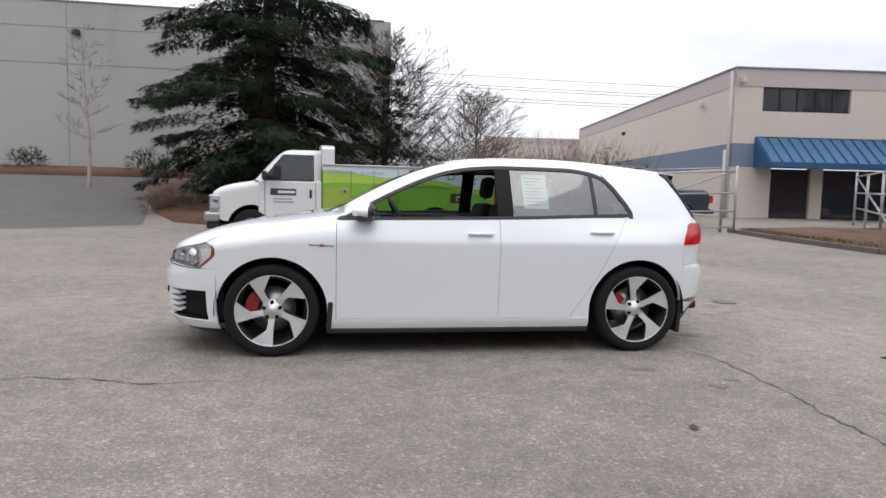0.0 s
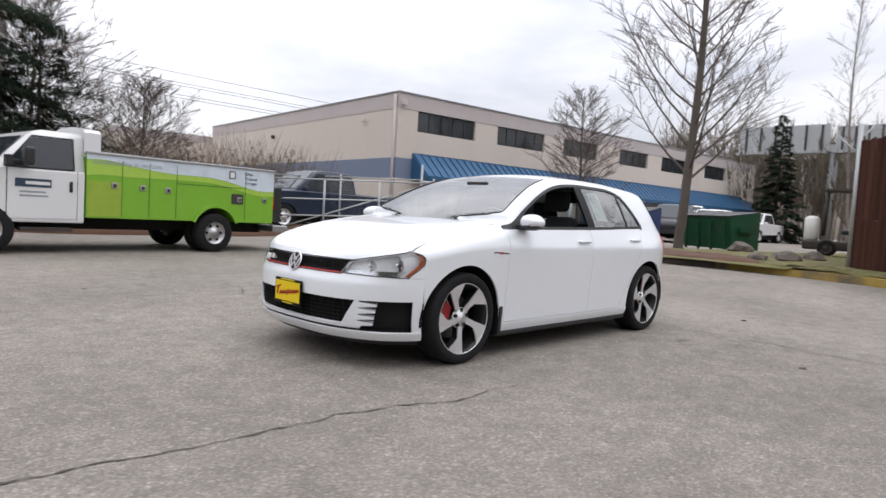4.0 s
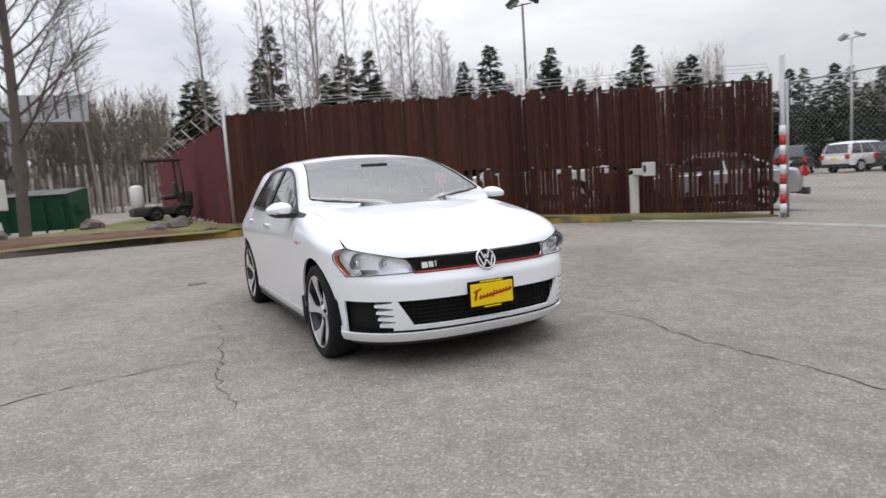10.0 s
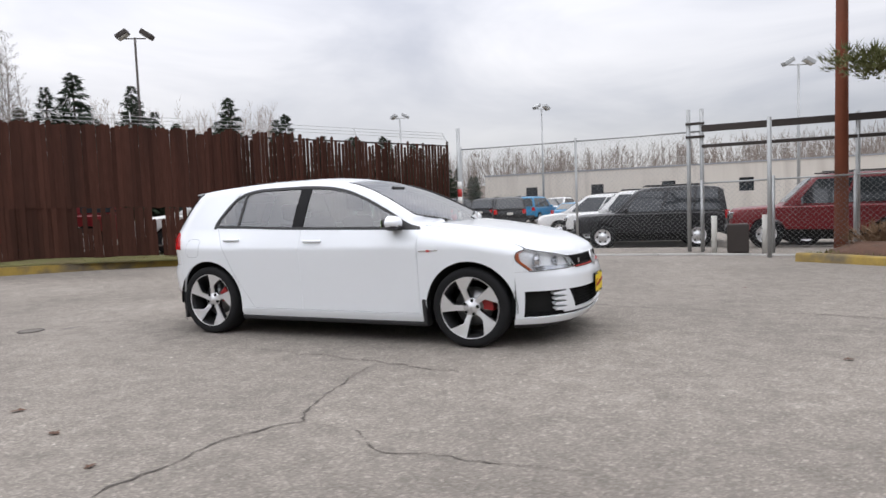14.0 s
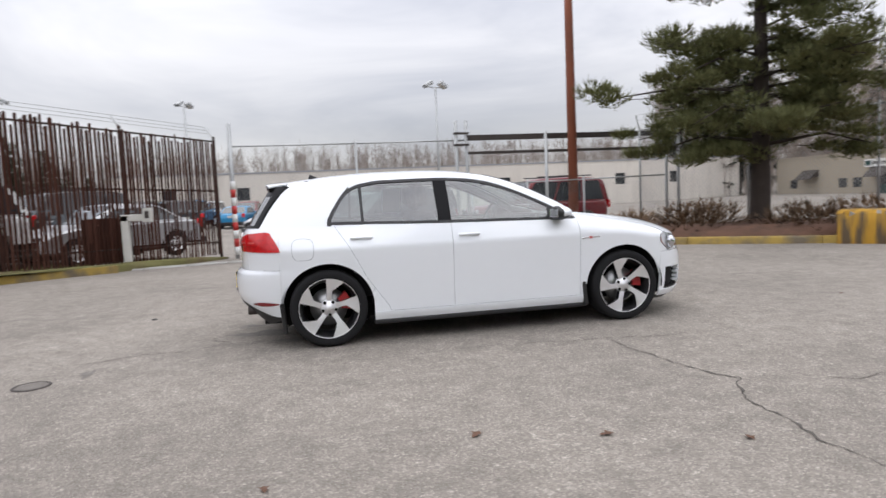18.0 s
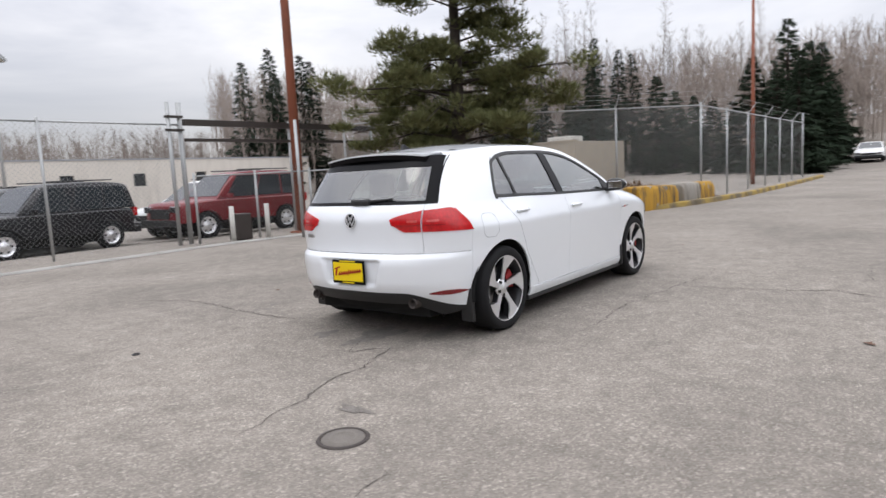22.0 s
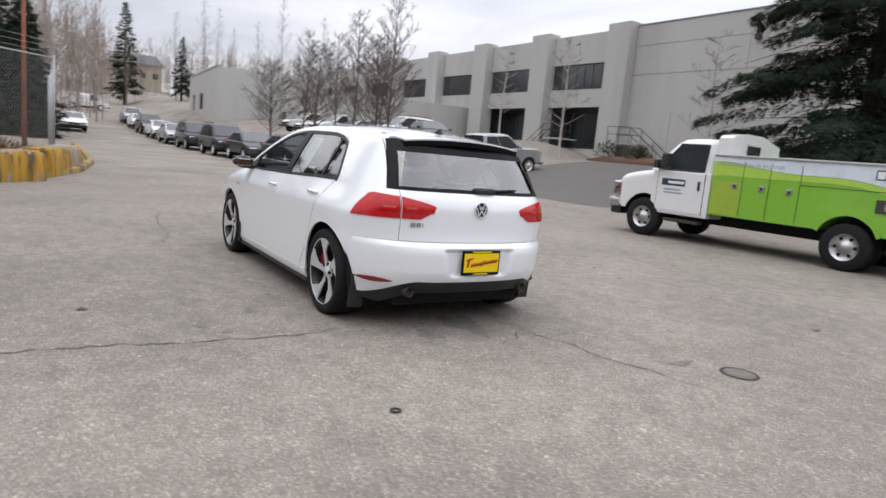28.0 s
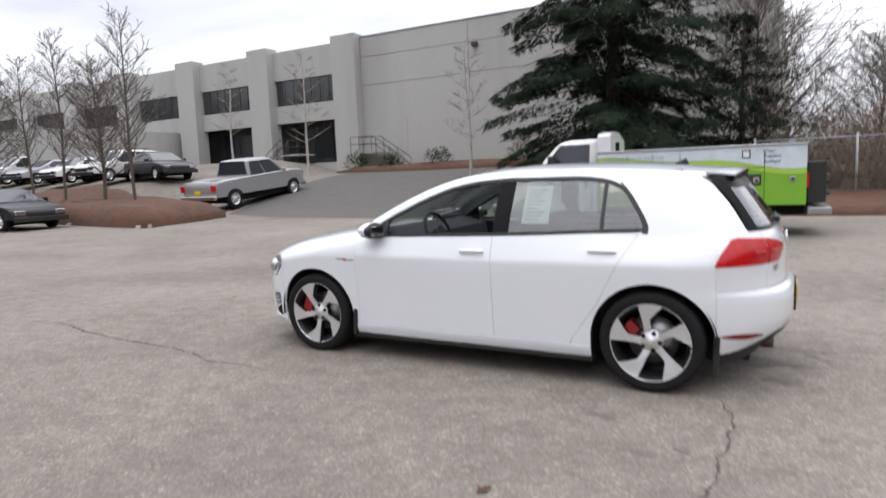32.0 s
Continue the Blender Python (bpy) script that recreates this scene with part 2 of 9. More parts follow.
M_BLUEBAND = material("blue_band_paint", (0.185, 0.225, 0.32), 0.8, vary=0.08, scale=0.7, fine=30, bump=0.2)
M_AWNING = material("blue_metal_awning", (0.035, 0.12, 0.24), 0.4, 0.2, vary=0.12, scale=1.5, fine=20)
M_DARKGLASS = material("dark_window_glass", (0.03, 0.035, 0.04), 0.06, vary=0.3, scale=0.6, fine=2, spec=0.8)
M_FRAME = material("dark_window_frame", (0.03, 0.03, 0.03), 0.5)
M_RUST = material("rusty_fence_slat", (0.066, 0.029, 0.021), 0.9, vary=0.4, scale=1.2, fine=30, bump=0.3, bump_scale=40, dark=(0.028, 0.016, 0.013), dark_amount=0.9, dark_scale=0.8, island=0.4, streak=True, spec=0.12)
M_MAROON = material("maroon_fence_panel", (0.118, 0.022, 0.024), 0.9, vary=0.25, scale=1.2, fine=20, dark=(0.05, 0.022, 0.02), dark_amount=0.6, dark_scale=1.5, streak=True, spec=0.25)
M_GALV = material("galvanised_steel", (0.42, 0.43, 0.43), 0.5, 0.6, vary=0.15, scale=3, fine=50)
M_RUSTPOLE = material("rust_painted_pole", (0.27, 0.085, 0.045), 0.75, vary=0.2, scale=2, fine=40, bump=0.2, dark=(0.12, 0.06, 0.04), dark_amount=0.6)
M_DARKIRON = material("dark_iron", (0.06, 0.05, 0.045), 0.7, 0.3, vary=0.25)
M_WHITE = material("white_paint_trim", (0.75, 0.75, 0.73), 0.5, vary=0.05)
M_DULLWHITE = material("weathered_white", (0.55, 0.54, 0.5), 0.7, vary=0.1, scale=3, fine=30, dark=(0.35, 0.33, 0.3), dark_amount=0.4)
M_RED = material("red_paint", (0.45, 0.03, 0.025), 0.5, vary=0.1)
M_BLACKPLASTIC = material("black_plastic", (0.018, 0.018, 0.019), 0.5, vary=0.15, fine=200)
M_GLOSSBLACK = material("satin_black_trim", (0.006, 0.006, 0.007), 0.34, vary=0.1, spec=0.12)
M_TYRE = material("tyre_rubber", (0.013, 0.013, 0.014), 0.8, vary=0.25, scale=8, fine=120, spec=0.25)
M_RIMDARK = material("dark_rim_paint", (0.022, 0.022, 0.024), 0.35, 0.3, vary=0.1)
M_ALLOY = material("machined_alloy", (0.78, 0.78, 0.79), 0.42, 0.75, vary=0.05, scale=20, fine=200)
M_STEEL = material("brushed_steel", (0.45, 0.45, 0.45), 0.35, 0.9, vary=0.1, scale=20)
M_CHROME = material("chrome", (0.75, 0.75, 0.76), 0.08, 1.0, vary=0.02)
M_CARWHITE = material("white_car_paint", (0.84, 0.87, 0.90), 0.3, vary=0.015, scale=1.2, fine=8, coat=1.0)
M_SEAT = material("dark_seat_cloth", (0.03, 0.03, 0.033), 0.9, vary=0.2, fine=120)
M_UNDER = material("underbody_black", (0.006, 0.006, 0.006), 0.95)
M_TAIL = material("red_tail_lens", (0.50, 0.009, 0.012), 0.2, vary=0.5, scale=22, fine=60, coat=0.25)
M_TAILDARK = material("dark_red_tail_lens", (0.20, 0.006, 0.01), 0.08, vary=0.1, scale=8, fine=40, coat=0.8)
# pale red for the highlights painted on the tail lamps
M_TAILGLINT = material("tail_lens_highlight", (0.62, 0.10, 0.09), 0.12, vary=0.4, scale=40, fine=90, coat=0.6)
M_CALIPER = material("red_caliper_paint", (0.30, 0.012, 0.014), 0.4, vary=0.15)
M_AMBER = material("amber_lens", (0.45, 0.09, 0.02), 0.2, vary=0.2, coat=0.3)
M_REFLECTOR = material("headlight_reflector", (0.6, 0.61, 0.63), 0.12, 0.95, vary=0.15, scale=15, fine=60)
M_LAMPGREY = material("lamp_housing_grey", (0.90, 0.91, 0.92), 0.3, 0.1, vary=0.2, scale=12, fine=60)
M_PLATEY = material("yellow_plate", (0.88, 0.64, 0.0), 0.45, vary=0.03)
M_LETTER = material("dark_red_script", (0.42, 0.015, 0.01), 0.5)
M_GREEN = material("lime_green_wrap", (0.20, 0.44, 0.034), 0.35, vary=0.08, scale=2, fine=8, coat=0.3)
M_SEAMGREEN = material("seam_green", (0.05, 0.16, 0.015), 0.5, vary=0.1, scale=4, fine=20)
M_GREEN2 = material("pale_lime_wrap", (0.38, 0.58, 0.08), 0.35, vary=0.08, scale=2, fine=8, coat=0.3)
M_OLIVEWRAP = material("olive_lime_wrap", (0.30, 0.42, 0.045), 0.35, vary=0.15, scale=2, fine=8, coat=0.3)
M_SKYWRAP = material("pale_blue_wrap", (0.62, 0.69, 0.75), 0.35, vary=0.22, scale=2.2, fine=6, coat=0.3)
M_TRUCKWHITE = material("truck_white_paint", (0.72, 0.72, 0.72), 0.35, vary=0.05, coat=0.5)
M_NAVY = material("navy_panel", (0.025, 0.05, 0.09), 0.4)
# grey of lettering, and of the strips that paint shade in the car's gaps
M_GREY = material("grey_lettering_gap_shade", (0.30, 0.33, 0.35), 0.6)
M_BARK = material("conifer_bark", (0.052, 0.04, 0.033), 0.95, vary=0.35, scale=6, fine=40, bump=0.7, bump_scale=30)
M_BARE = material("bare_bark", (0.105, 0.088, 0.075), 0.95, vary=0.3, scale=4, fine=40, bump=0.3)
M_ALDER = material("pale_alder_bark", (0.215, 0.185, 0.162), 0.95, vary=0.3, scale=2, fine=20, island=0.2)
M_BIRCH = material("birch_bark", (0.45, 0.42, 0.38), 0.9, vary=0.25, scale=5, fine=25, dark=(0.08, 0.07, 0.06), dark_amount=0.7, dark_scale=5)
M_TWIG = material("fine_twigs", (0.125, 0.098, 0.082), 0.95, vary=0.3)
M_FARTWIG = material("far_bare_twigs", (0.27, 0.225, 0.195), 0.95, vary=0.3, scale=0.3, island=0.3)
M_SPRUCE = material("spruce_needles", (0.025, 0.037, 0.024), 0.9, vary=0.4, scale=1.2, fine=12, island=0.55, spec=0.1)
M_PINE = material("pine_needles", (0.160, 0.168, 0.078), 0.9, vary=0.4, scale=1.2, fine=12, island=0.6, spec=0.1)
M_FARCON = material("far_conifer_needles", (0.034, 0.050, 0.031), 0.9, vary=0.35, scale=0.5, fine=5, island=0.5, spec=0.1)
M_PALEBRUSH = material("pale_leafless_brush", (0.23, 0.175, 0.13), 0.95, vary=0.35, scale=3, fine=40, island=0.6)
M_SCRUB = material("brown_scrub_twigs", (0.13, 0.105, 0.078), 0.95, vary=0.3, scale=0.3, island=0.4)
M_HILL = material("wooded_hill", (0.17, 0.142, 0.118), 0.95, vary=0.4, scale=0.08, fine=0.8, bump=1.0, bump_scale=0.8, dark=(0.04, 0.05, 0.03), dark_amount=0.8, dark_scale=0.12)
M_SHRUB = material("evergreen_shrub", (0.035, 0.05, 0.02), 0.9, vary=0.4, scale=4, fine=30, island=0.6, spec=0.1)
M_BLUEDUMP = material("blue_dumpster_paint", (0.012, 0.04, 0.16), 0.5, vary=0.12, scale=2)
M_GREENDUMP = material("green_dumpster_paint", (0.008, 0.07, 0.03), 0.5, vary=0.15, scale=2, dark=(0.05, 0.05, 0.04), dark_amount=0.4)
M_WOOD = material("pallet_wood", (0.36, 0.27, 0.17), 0.85, vary=0.2, scale=4, fine=40, island=0.3)
M_ROCK = material("grey_boulder", (0.14, 0.12, 0.105), 0.9, vary=0.3, scale=5, fine=40, bump=0.6)
M_MESHGREY = material("fence_wire", (0.33, 0.34, 0.34), 0.55, 0.5)
M_TEAL = material("teal_window_poster", (0.010, 0.05, 0.046), 0.3, vary=0.4, scale=2, fine=6)
M_TAN = material("tan_block_wall", (0.36, 0.315, 0.25), 0.85, vary=0.1, scale=0.5, fine=10, dark=(0.27, 0.235, 0.19), dark_amount=0.3)
M_WALLWHITE = material("pale_warehouse_wall", (0.62, 0.58, 0.52), 0.85, vary=0.08, scale=0.3, fine=5, dark=(0.42, 0.38, 0.34), dark_amount=0.5, streak=True)
M_GREYROOF = material("grey_roofing", (0.30, 0.31, 0.33), 0.8, vary=0.15, scale=0.5, fine=8)
G_CAR = glass_material("green_tinted_car_glass", (0.47, 0.56, 0.535), 0.19, 0.85)
G_SCREEN = glass_material("windscreen_glass", (0.70, 0.77, 0.75), 0.19, 1.05)
G_FRONT = glass_material("shaded_windscreen_glass", (0.52, 0.60, 0.58), 0.17, 0.74)
G_LAMP = glass_material("clear_lamp_cover", (0.96, 0.97, 0.98), 0.07, 0.5)


def car_paint(name, base, metal=0.0):
    return material(name, base, 0.35, metal, vary=0.05, scale=2, fine=10, coat=0.25, spec=0.3)


P_BLACK = car_paint("black_paint", (0.012, 0.012, 0.014))
P_CHAR = car_paint("charcoal_paint", (0.024, 0.025, 0.028))
P_WHITE = car_paint("parked_white_paint", (0.74, 0.74, 0.73))
P_SILVER = car_paint("silver_paint", (0.42, 0.42, 0.43), 0.5)
P_RED = car_paint("dark_red_paint", (0.17, 0.014, 0.018))
P_BLUE = car_paint("bright_blue_paint", (0.03, 0.22, 0.42))
P_NAVY = car_paint("dark_blue_paint", (0.02, 0.03, 0.055))

# ---- building helpers ----


def clamp(v, a=0.0, b=1.0):
    return max(a, min(b, v))


def smooth(a, b, v):
    t = clamp((v - a) / (b - a))
    return t * t * (3 - 2 * t)


def curve_at(points, v):
    """Piecewise-linear value at v of a short list of (position, value)."""
    return float(np.interp(v, [p[0] for p in points], [p[1] for p in points]))


def finish(bm, name, mats, shade=False):
    me = bpy.data.meshes.new(name)
    bm.normal_update()
    bm.to_mesh(me)
    bm.free()
    for m in mats if isinstance(mats, (list, tuple)) else [mats]:
        me.materials.append(m)
    if shade:
        me.shade_smooth()
    return me


def thing(name, label, category, at=None, group="", kind=""):
    ob = new(name)
    ob.empty_display_size = 0.2
    if at is not None:
        ob.matrix_world = at
    return tagged(ob, label, category, group, kind)


def part(name, bm, mats, parent=None, label="", shade=False, at=None):
    """One mesh object under a thing or under a part."""
    ob = new(name, finish(bm, name, mats, shade) if isinstance(bm, bmesh.types.BMesh) else bm)
    if parent is not None:
        ob.parent = parent
    if at is not None:
        ob.matrix_basis = at
    if label:
        ob["label"] = label
    return ob


def solo(name, bm, mats, label, category, kind="", group="", shade=False, at=None):
    ob = new(name, finish(bm, name, mats, shade) if isinstance(bm, bmesh.types.BMesh) else bm)
    if at is not None:
        ob.matrix_world = at
    return tagged(ob, label, category, group, kind)


def box(bm, x0, y0, z0, x1, y1, z1, mat=0, m=None, bevel=0.0):
    before = set(bm.faces)
    r = bmesh.ops.create_cube(bm, size=1.0)
    vs = r["verts"]
    for v in vs:
        v.co = Vector(((x0 + x1) / 2 + v.co.x * (x1 - x0), (y0 + y1) / 2 + v.co.y * (y1 - y0), (z0 + z1) / 2 + v.co.z * (z1 - z0)))
    if bevel:
        es = list({e for v in vs for e in v.link_edges})
        bmesh.ops.bevel(bm, geom=es, offset=bevel, segments=2, affect="EDGES", profile=0.5)
    fresh = [f for f in bm.faces if f not in before]
    for f in fresh:
        f.material_index = mat
    if m is not None:
        bmesh.ops.transform(bm, matrix=m, verts=list({v for f in fresh for v in f.verts}))
    return fresh


def boxed(x0, y0, z0, x1, y1, z1, bevel=0.0, m=None):
    bm = bmesh.new()
    box(bm, x0, y0, z0, x1, y1, z1, 0, m, bevel)
    return bm


def tube(bm, a, b, ra, rb=None, n=8, mat=0, caps=True):
    """A tapered round bar from a to b."""
    a, b = Vector(a), Vector(b)
    rb = ra if rb is None else rb
    q = (b - a).to_track_quat("Z", "Y")
    rings = []
    for c, r in ((a, ra), (b, rb)):
        rings.append([bm.verts.new(c + q @ Vector((r * math.cos(k * math.tau / n), r * math.sin(k * math.tau / n), 0))) for k in range(n)])
    for k in range(n):
        f = bm.faces.new((rings[0][k], rings[0][(k + 1) % n], rings[1][(k + 1) % n], rings[1][k]))
        f.material_index, f.smooth = mat, True
    if caps:
        for ring in (rings[0][::-1], rings[1]):
            bm.faces.new(ring).material_index = mat
    return rings


def tubed(a, b, ra, rb=None, n=8):
    bm = bmesh.new()
    tube(bm, a, b, ra, rb, n)
    return bm


def lathe(bm, profile, n=32, mat=0, axis="Y", closed=False):
    """Turns (radius, along) pairs round an axis."""
    rings = []
    for r, h in profile:
        ring = []
        for k in range(n):
            c, s = r * math.cos(k * math.tau / n), r * math.sin(k * math.tau / n)
            ring.append(bm.verts.new((c, h, s) if axis == "Y" else (c, s, h)))
        rings.append(ring)
    pairs = list(zip(rings, rings[1:])) + ([(rings[-1], rings[0])] if closed else [])
    for p, q in pairs:
        for k in range(n):
            f = bm.faces.new((p[k], p[(k + 1) % n], q[(k + 1) % n], q[k]))
            f.material_index, f.smooth = mat, True
    return rings


def prism(bm, outline, depth0, depth1, axis="y", mat=0):
    """Extrudes a closed outline of 2D points along an axis ('y': points are x, z; 'x': y, z; 'z': x, y)."""
    def place(p, d):
        return {"y": (p[0], d, p[1]), "x": (d, p[0], p[1]), "z": (p[0], p[1], d)}[axis]
    a = [bm.verts.new(place(p, depth0)) for p in outline]
    b = [bm.verts.new(place(p, depth1)) for p in outline]
    faces = [bm.faces.new(a), bm.faces.new(b[::-1])]
    for k in range(len(outline)):
        j = (k + 1) % len(outline)
        faces.append(bm.faces.new((a[j], a[k], b[k], b[j])))
    for f in faces:
        f.material_index = mat
    bmesh.ops.recalc_face_normals(bm, faces=faces)
    return faces


def sheet(points, thick=0.0, mat=0, bm=None):
    """A smooth patch through a grid of points, with a turned-in rim of that depth."""
    bm = bm or bmesh.new()
    rows = [[bm.verts.new(p) for p in row] for row in points]
    faces = []
    for r0, r1 in zip(rows, rows[1:]):
        for k in range(len(r0) - 1):
            f = bm.faces.new((r0[k], r0[k + 1], r1[k + 1], r1[k]))
            f.smooth, f.material_index = True, mat
            faces.append(f)
    if thick:
        bm.normal_update()
        rim = [*rows[0], *(r[-1] for r in rows[1:]), *rows[-1][-2::-1], *(r[0] for r in rows[-2:0:-1])]
        inner = [bm.verts.new(v.co - v.normal * thick) for v in rim]
        for k in range(len(rim)):
            j = (k + 1) % len(rim)
            bm.faces.new((rim[j], rim[k], inner[k], inner[j])).material_index = mat
            edge = bm.edges.get((rim[j], rim[k]))
            if edge:
                edge.smooth = False
    return bm


def text_mesh(words, size, thick=0.002, bold=0.0):
    """Raised lettering with the built-in font, as a mesh in the xy plane, centred."""
    cu = bpy.data.curves.new("lettering", "FONT")
    cu.body, cu.size, cu.extrude, cu.align_x, cu.align_y, cu.resolution_u, cu.offset = words, size, thick, "CENTER", "CENTER", 3, bold
    ob = new("lettering", cu)
    me = bpy.data.meshes.new_from_object(ob.evaluated_get(bpy.context.evaluated_depsgraph_get()))
    bpy.data.objects.remove(ob)
    return me


def lettering(words, size, mat, parent, at, name="lettering", thick=0.002, bold=0.0):
    me = text_mesh(words, size, thick, bold)
    me.materials.clear()
    me.materials.append(mat)
    return part(name, me, None, parent, at=at)


def ground_z(x, y):
    """The lie of the land: nearly flat by the car, a little up to the east, down to the south, and climbing to the north-west."""
    z = 0.22 * smooth(4.5, 10, x) + 0.1 * smooth(10, 16, x) - 0.12 * smooth(-6, -11, y) - 0.18 * smooth(-11, -15, y) + 0.06 * smooth(4, 9, y)
    z += (1.65 * smooth(11, 25.5, y)) * smooth(2, -5, x) + 0.2 * smooth(11, 20, y) * smooth(-5, 4, x)
    z += 0.95 * smooth(12.0, 15.5, y) * smooth(32, 24, y) * smooth(-22, -26, x)
    far = -x - 28
    if far > 0:
        z += 0.0008 * far * far if far < 50 else 2.0 + 0.055 * (far - 50)
    return z

# ---- ground ----


def grid_lines(near, step, far):
    out, v, s = [0.0], 0.0, step
    while v < far:
        v += s
        if v > near:
            s *= 1.25
        out.append(v)
    return [-a for a in out[:0:-1]] + out


def ground_mesh():
    bm = bmesh.new()
    xs, ys = grid_lines(40, 1.0, 420), grid_lines(40, 1.0, 420)
    rows = [[bm.verts.new((x, y, ground_z(x, y))) for x in xs] for y in ys]
    for a, b in zip(rows, rows[1:]):
        for k in range(len(xs) - 1):
            bm.faces.new((a[k], a[k + 1], b[k + 1], b[k])).smooth = True
    return bm


solo("ground", ground_mesh(), M_ASPHALT, "worn light grey asphalt lot with fine aggregate and patches", "asphalt", "structure", shade=True)


def along(points, step):
    """Points every step metres along a line of corners."""
    out = []
    for a, b in zip(points, points[1:]):
        n = max(1, int(math.hypot(b[0] - a[0], b[1] - a[1]) / step))
        out += [(a[0] + (b[0] - a[0]) * k / n, a[1] + (b[1] - a[1]) * k / n) for k in range(n)]
    return out + [points[-1]]


def crack(points, width, seed):
    """A wandering open crack, as a thin ribbon that follows the ground."""
    rnd = random.Random(seed)
    pts, bm, wob = along(points, 0.045), bmesh.new(), 0.0
    rows = []
    for k, (x, y) in enumerate(pts):
        a, b = pts[max(0, k - 1)], pts[min(len(pts) - 1, k + 1)]
        d = Vector((b[0] - a[0], b[1] - a[1])).normalized()
        wob = 0.86 * wob + rnd.uniform(-0.02, 0.02)
        end = min(1.0, k / 12 + 0.1, (len(pts) - 1 - k) / 12 + 0.1)
        w = width * rnd.choice((0.2, 0.35, 0.5, 0.7, 1.2)) * end
        kick = wob + rnd.uniform(-0.010, 0.010)
        c = Vector((x - d.y * kick, y + d.x * kick))
        rows.append([bm.verts.new((c.x - d.y * s * w, c.y + d.x * s * w, ground_z(c.x, c.y) + 0.004)) for s in (-0.5, 0.5)])
    for p, q in zip(rows, rows[1:]):
        bm.faces.new((p[0], q[0], q[1], p[1]))
    return bm


CRACKS = (
    ([(1.68, -0.73), (1.86, -1.1), (1.80, -1.65), (1.77, -2.05), (1.72, -2.5), (1.72, -2.75), (1.76, -3.0), (1.9, -3.3), (1.95, -4.0)], 0.016),
    ([(-1.32, -1.42), (-1.7, -1.41), (-1.93, -1.46), (-2.2, -1.37), (-2.6, -1.27), (-3.15, -1.25), (-3.6, -1.22), (-4.1, -1.17), (-4.5, -1.12), (-5.2, -1.1)], 0.017),
    ([(-0.83, 1.46), (-0.91, 2.28), (-1.09, 2.73), (-0.85, 3.17), (-0.77, 3.67), (-0.85, 4.0), (-0.89, 4.23), (-0.8, 4.8)], 0.016),
    ([(-1.09, 2.73), (-1.45, 2.77), (-1.7, 2.96), (-2.04, 2.95), (-2.65, 2.9)], 0.012),
    ([(1.27, 1.34), (0.33, 1.36), (-0.25, 1.43), (-0.83, 1.48), (-1.4, 1.55), (-2.2, 1.55)], 0.012),
    ([(1.86, 0.02), (2.05, 0.05), (2.31, 0.2), (2.12, 0.4), (2.41, 0.53), (2.83, 0.6), (3.11, 0.67), (3.3, 0.68), (3.7, 0.8)], 0.013),
    ([(1.7, 0.52), (2.03, 0.46)], 0.012),
    ([(3.39, 1.55), (3.6, 1.66), (4.04, 1.76)], 0.012),
    ([(4.12, 1.5), (4.33, 1.64), (4.55, 1.74)], 0.011),
    ([(-1.16, -3.3), (-1.05, -3.6), (-1.0, -3.92)], 0.009),
)
for k, (pts, w) in enumerate(CRACKS):
    solo("asphalt_crack", crack(pts, w, 40 + k), M_CRACK, "jagged open crack running across the grey asphalt", "crack", "structure", "cracks in the asphalt")


def blot(x, y, rx, ry, seed):
    """A stain with a ragged edge."""
    rnd, bm, n = random.Random(seed), bmesh.new(), 36
    c = bm.verts.new((x, y, ground_z(x, y) + 0.003))
    ring, r = [], 0.9
    p1, p2 = rnd.uniform(0, 6), rnd.uniform(0, 6)
    for k in range(n):
        a = k * math.tau / n
        r = 0.8 + 0.2 * math.sin(3 * a + p1) + 0.12 * math.sin(5 * a + p2) + rnd.uniform(-0.12, 0.12)
        px, py = x + rx * r * math.cos(a), y + ry * r * math.sin(a)
        ring.append(bm.verts.new((px, py, ground_z(px, py) + 0.003)))
    for k in range(n):
        bm.faces.new((c, ring[k], ring[(k + 1) % n]))
    return bm


for k, (x, y, rx, ry) in enumerate(((0.42, -1.02, 0.04, 0.025), (0.72, -1.08, 0.06, 0.025), (1.45, -1.75, 0.08, 0.05),
                                    (1.9, 0.05, 0.32, 0.17), (2.05, -0.35, 0.14, 0.09), (1.6, 0.45, 0.2, 0.1), (3.10, 1.02, 0.05, 0.13), (1.15, -1.35, 0.11, 0.05), (1.62, -1.62, 0.05, 0.04))):
    solo("oil_stain", blot(x, y, rx, ry, 70 + k), M_STAIN, "dark oily stain soaked into the asphalt", "stain", "structure", "stains on the asphalt")


def manhole(x, y, r):
    cover = thing("manhole_cover", "small round iron cover set in the asphalt", "manhole cover", pose(x, y, ground_z(x, y)))
    bm = bmesh.new()
    lathe(bm, [(r * 1.2, 0.001), (r * 1.16, 0.007), (r * 1.02, 0.008), (r * 1.0, 0.004)], 28, axis="Z")
    part("ring", bm, M_DARKIRON, cover)
    bm = bmesh.new()
    lathe(bm, [(0.0005, 0.006), (r * 0.5, 0.006), (r * 0.52, 0.009), (r * 0.7, 0.009), (r * 0.72, 0.006), (r * 0.97, 0.006), (r * 0.98, 0.002)], 28, axis="Z")
    part("lid", bm, M_LID, cover)


manhole(3.39, 1.24, 0.104)
bm = bmesh.new()
lathe(bm, [(0.022, 0.0), (0.029, 0.002), (0.03, 0.007), (0.022, 0.009), (0.018, 0.005)], 18, axis="Z", closed=True)
solo("rubber_ring", bm, M_BLACKPLASTIC, "small black rubber ring lying on the asphalt", "ring", at=pose(3.12, -1.2, 0.003))


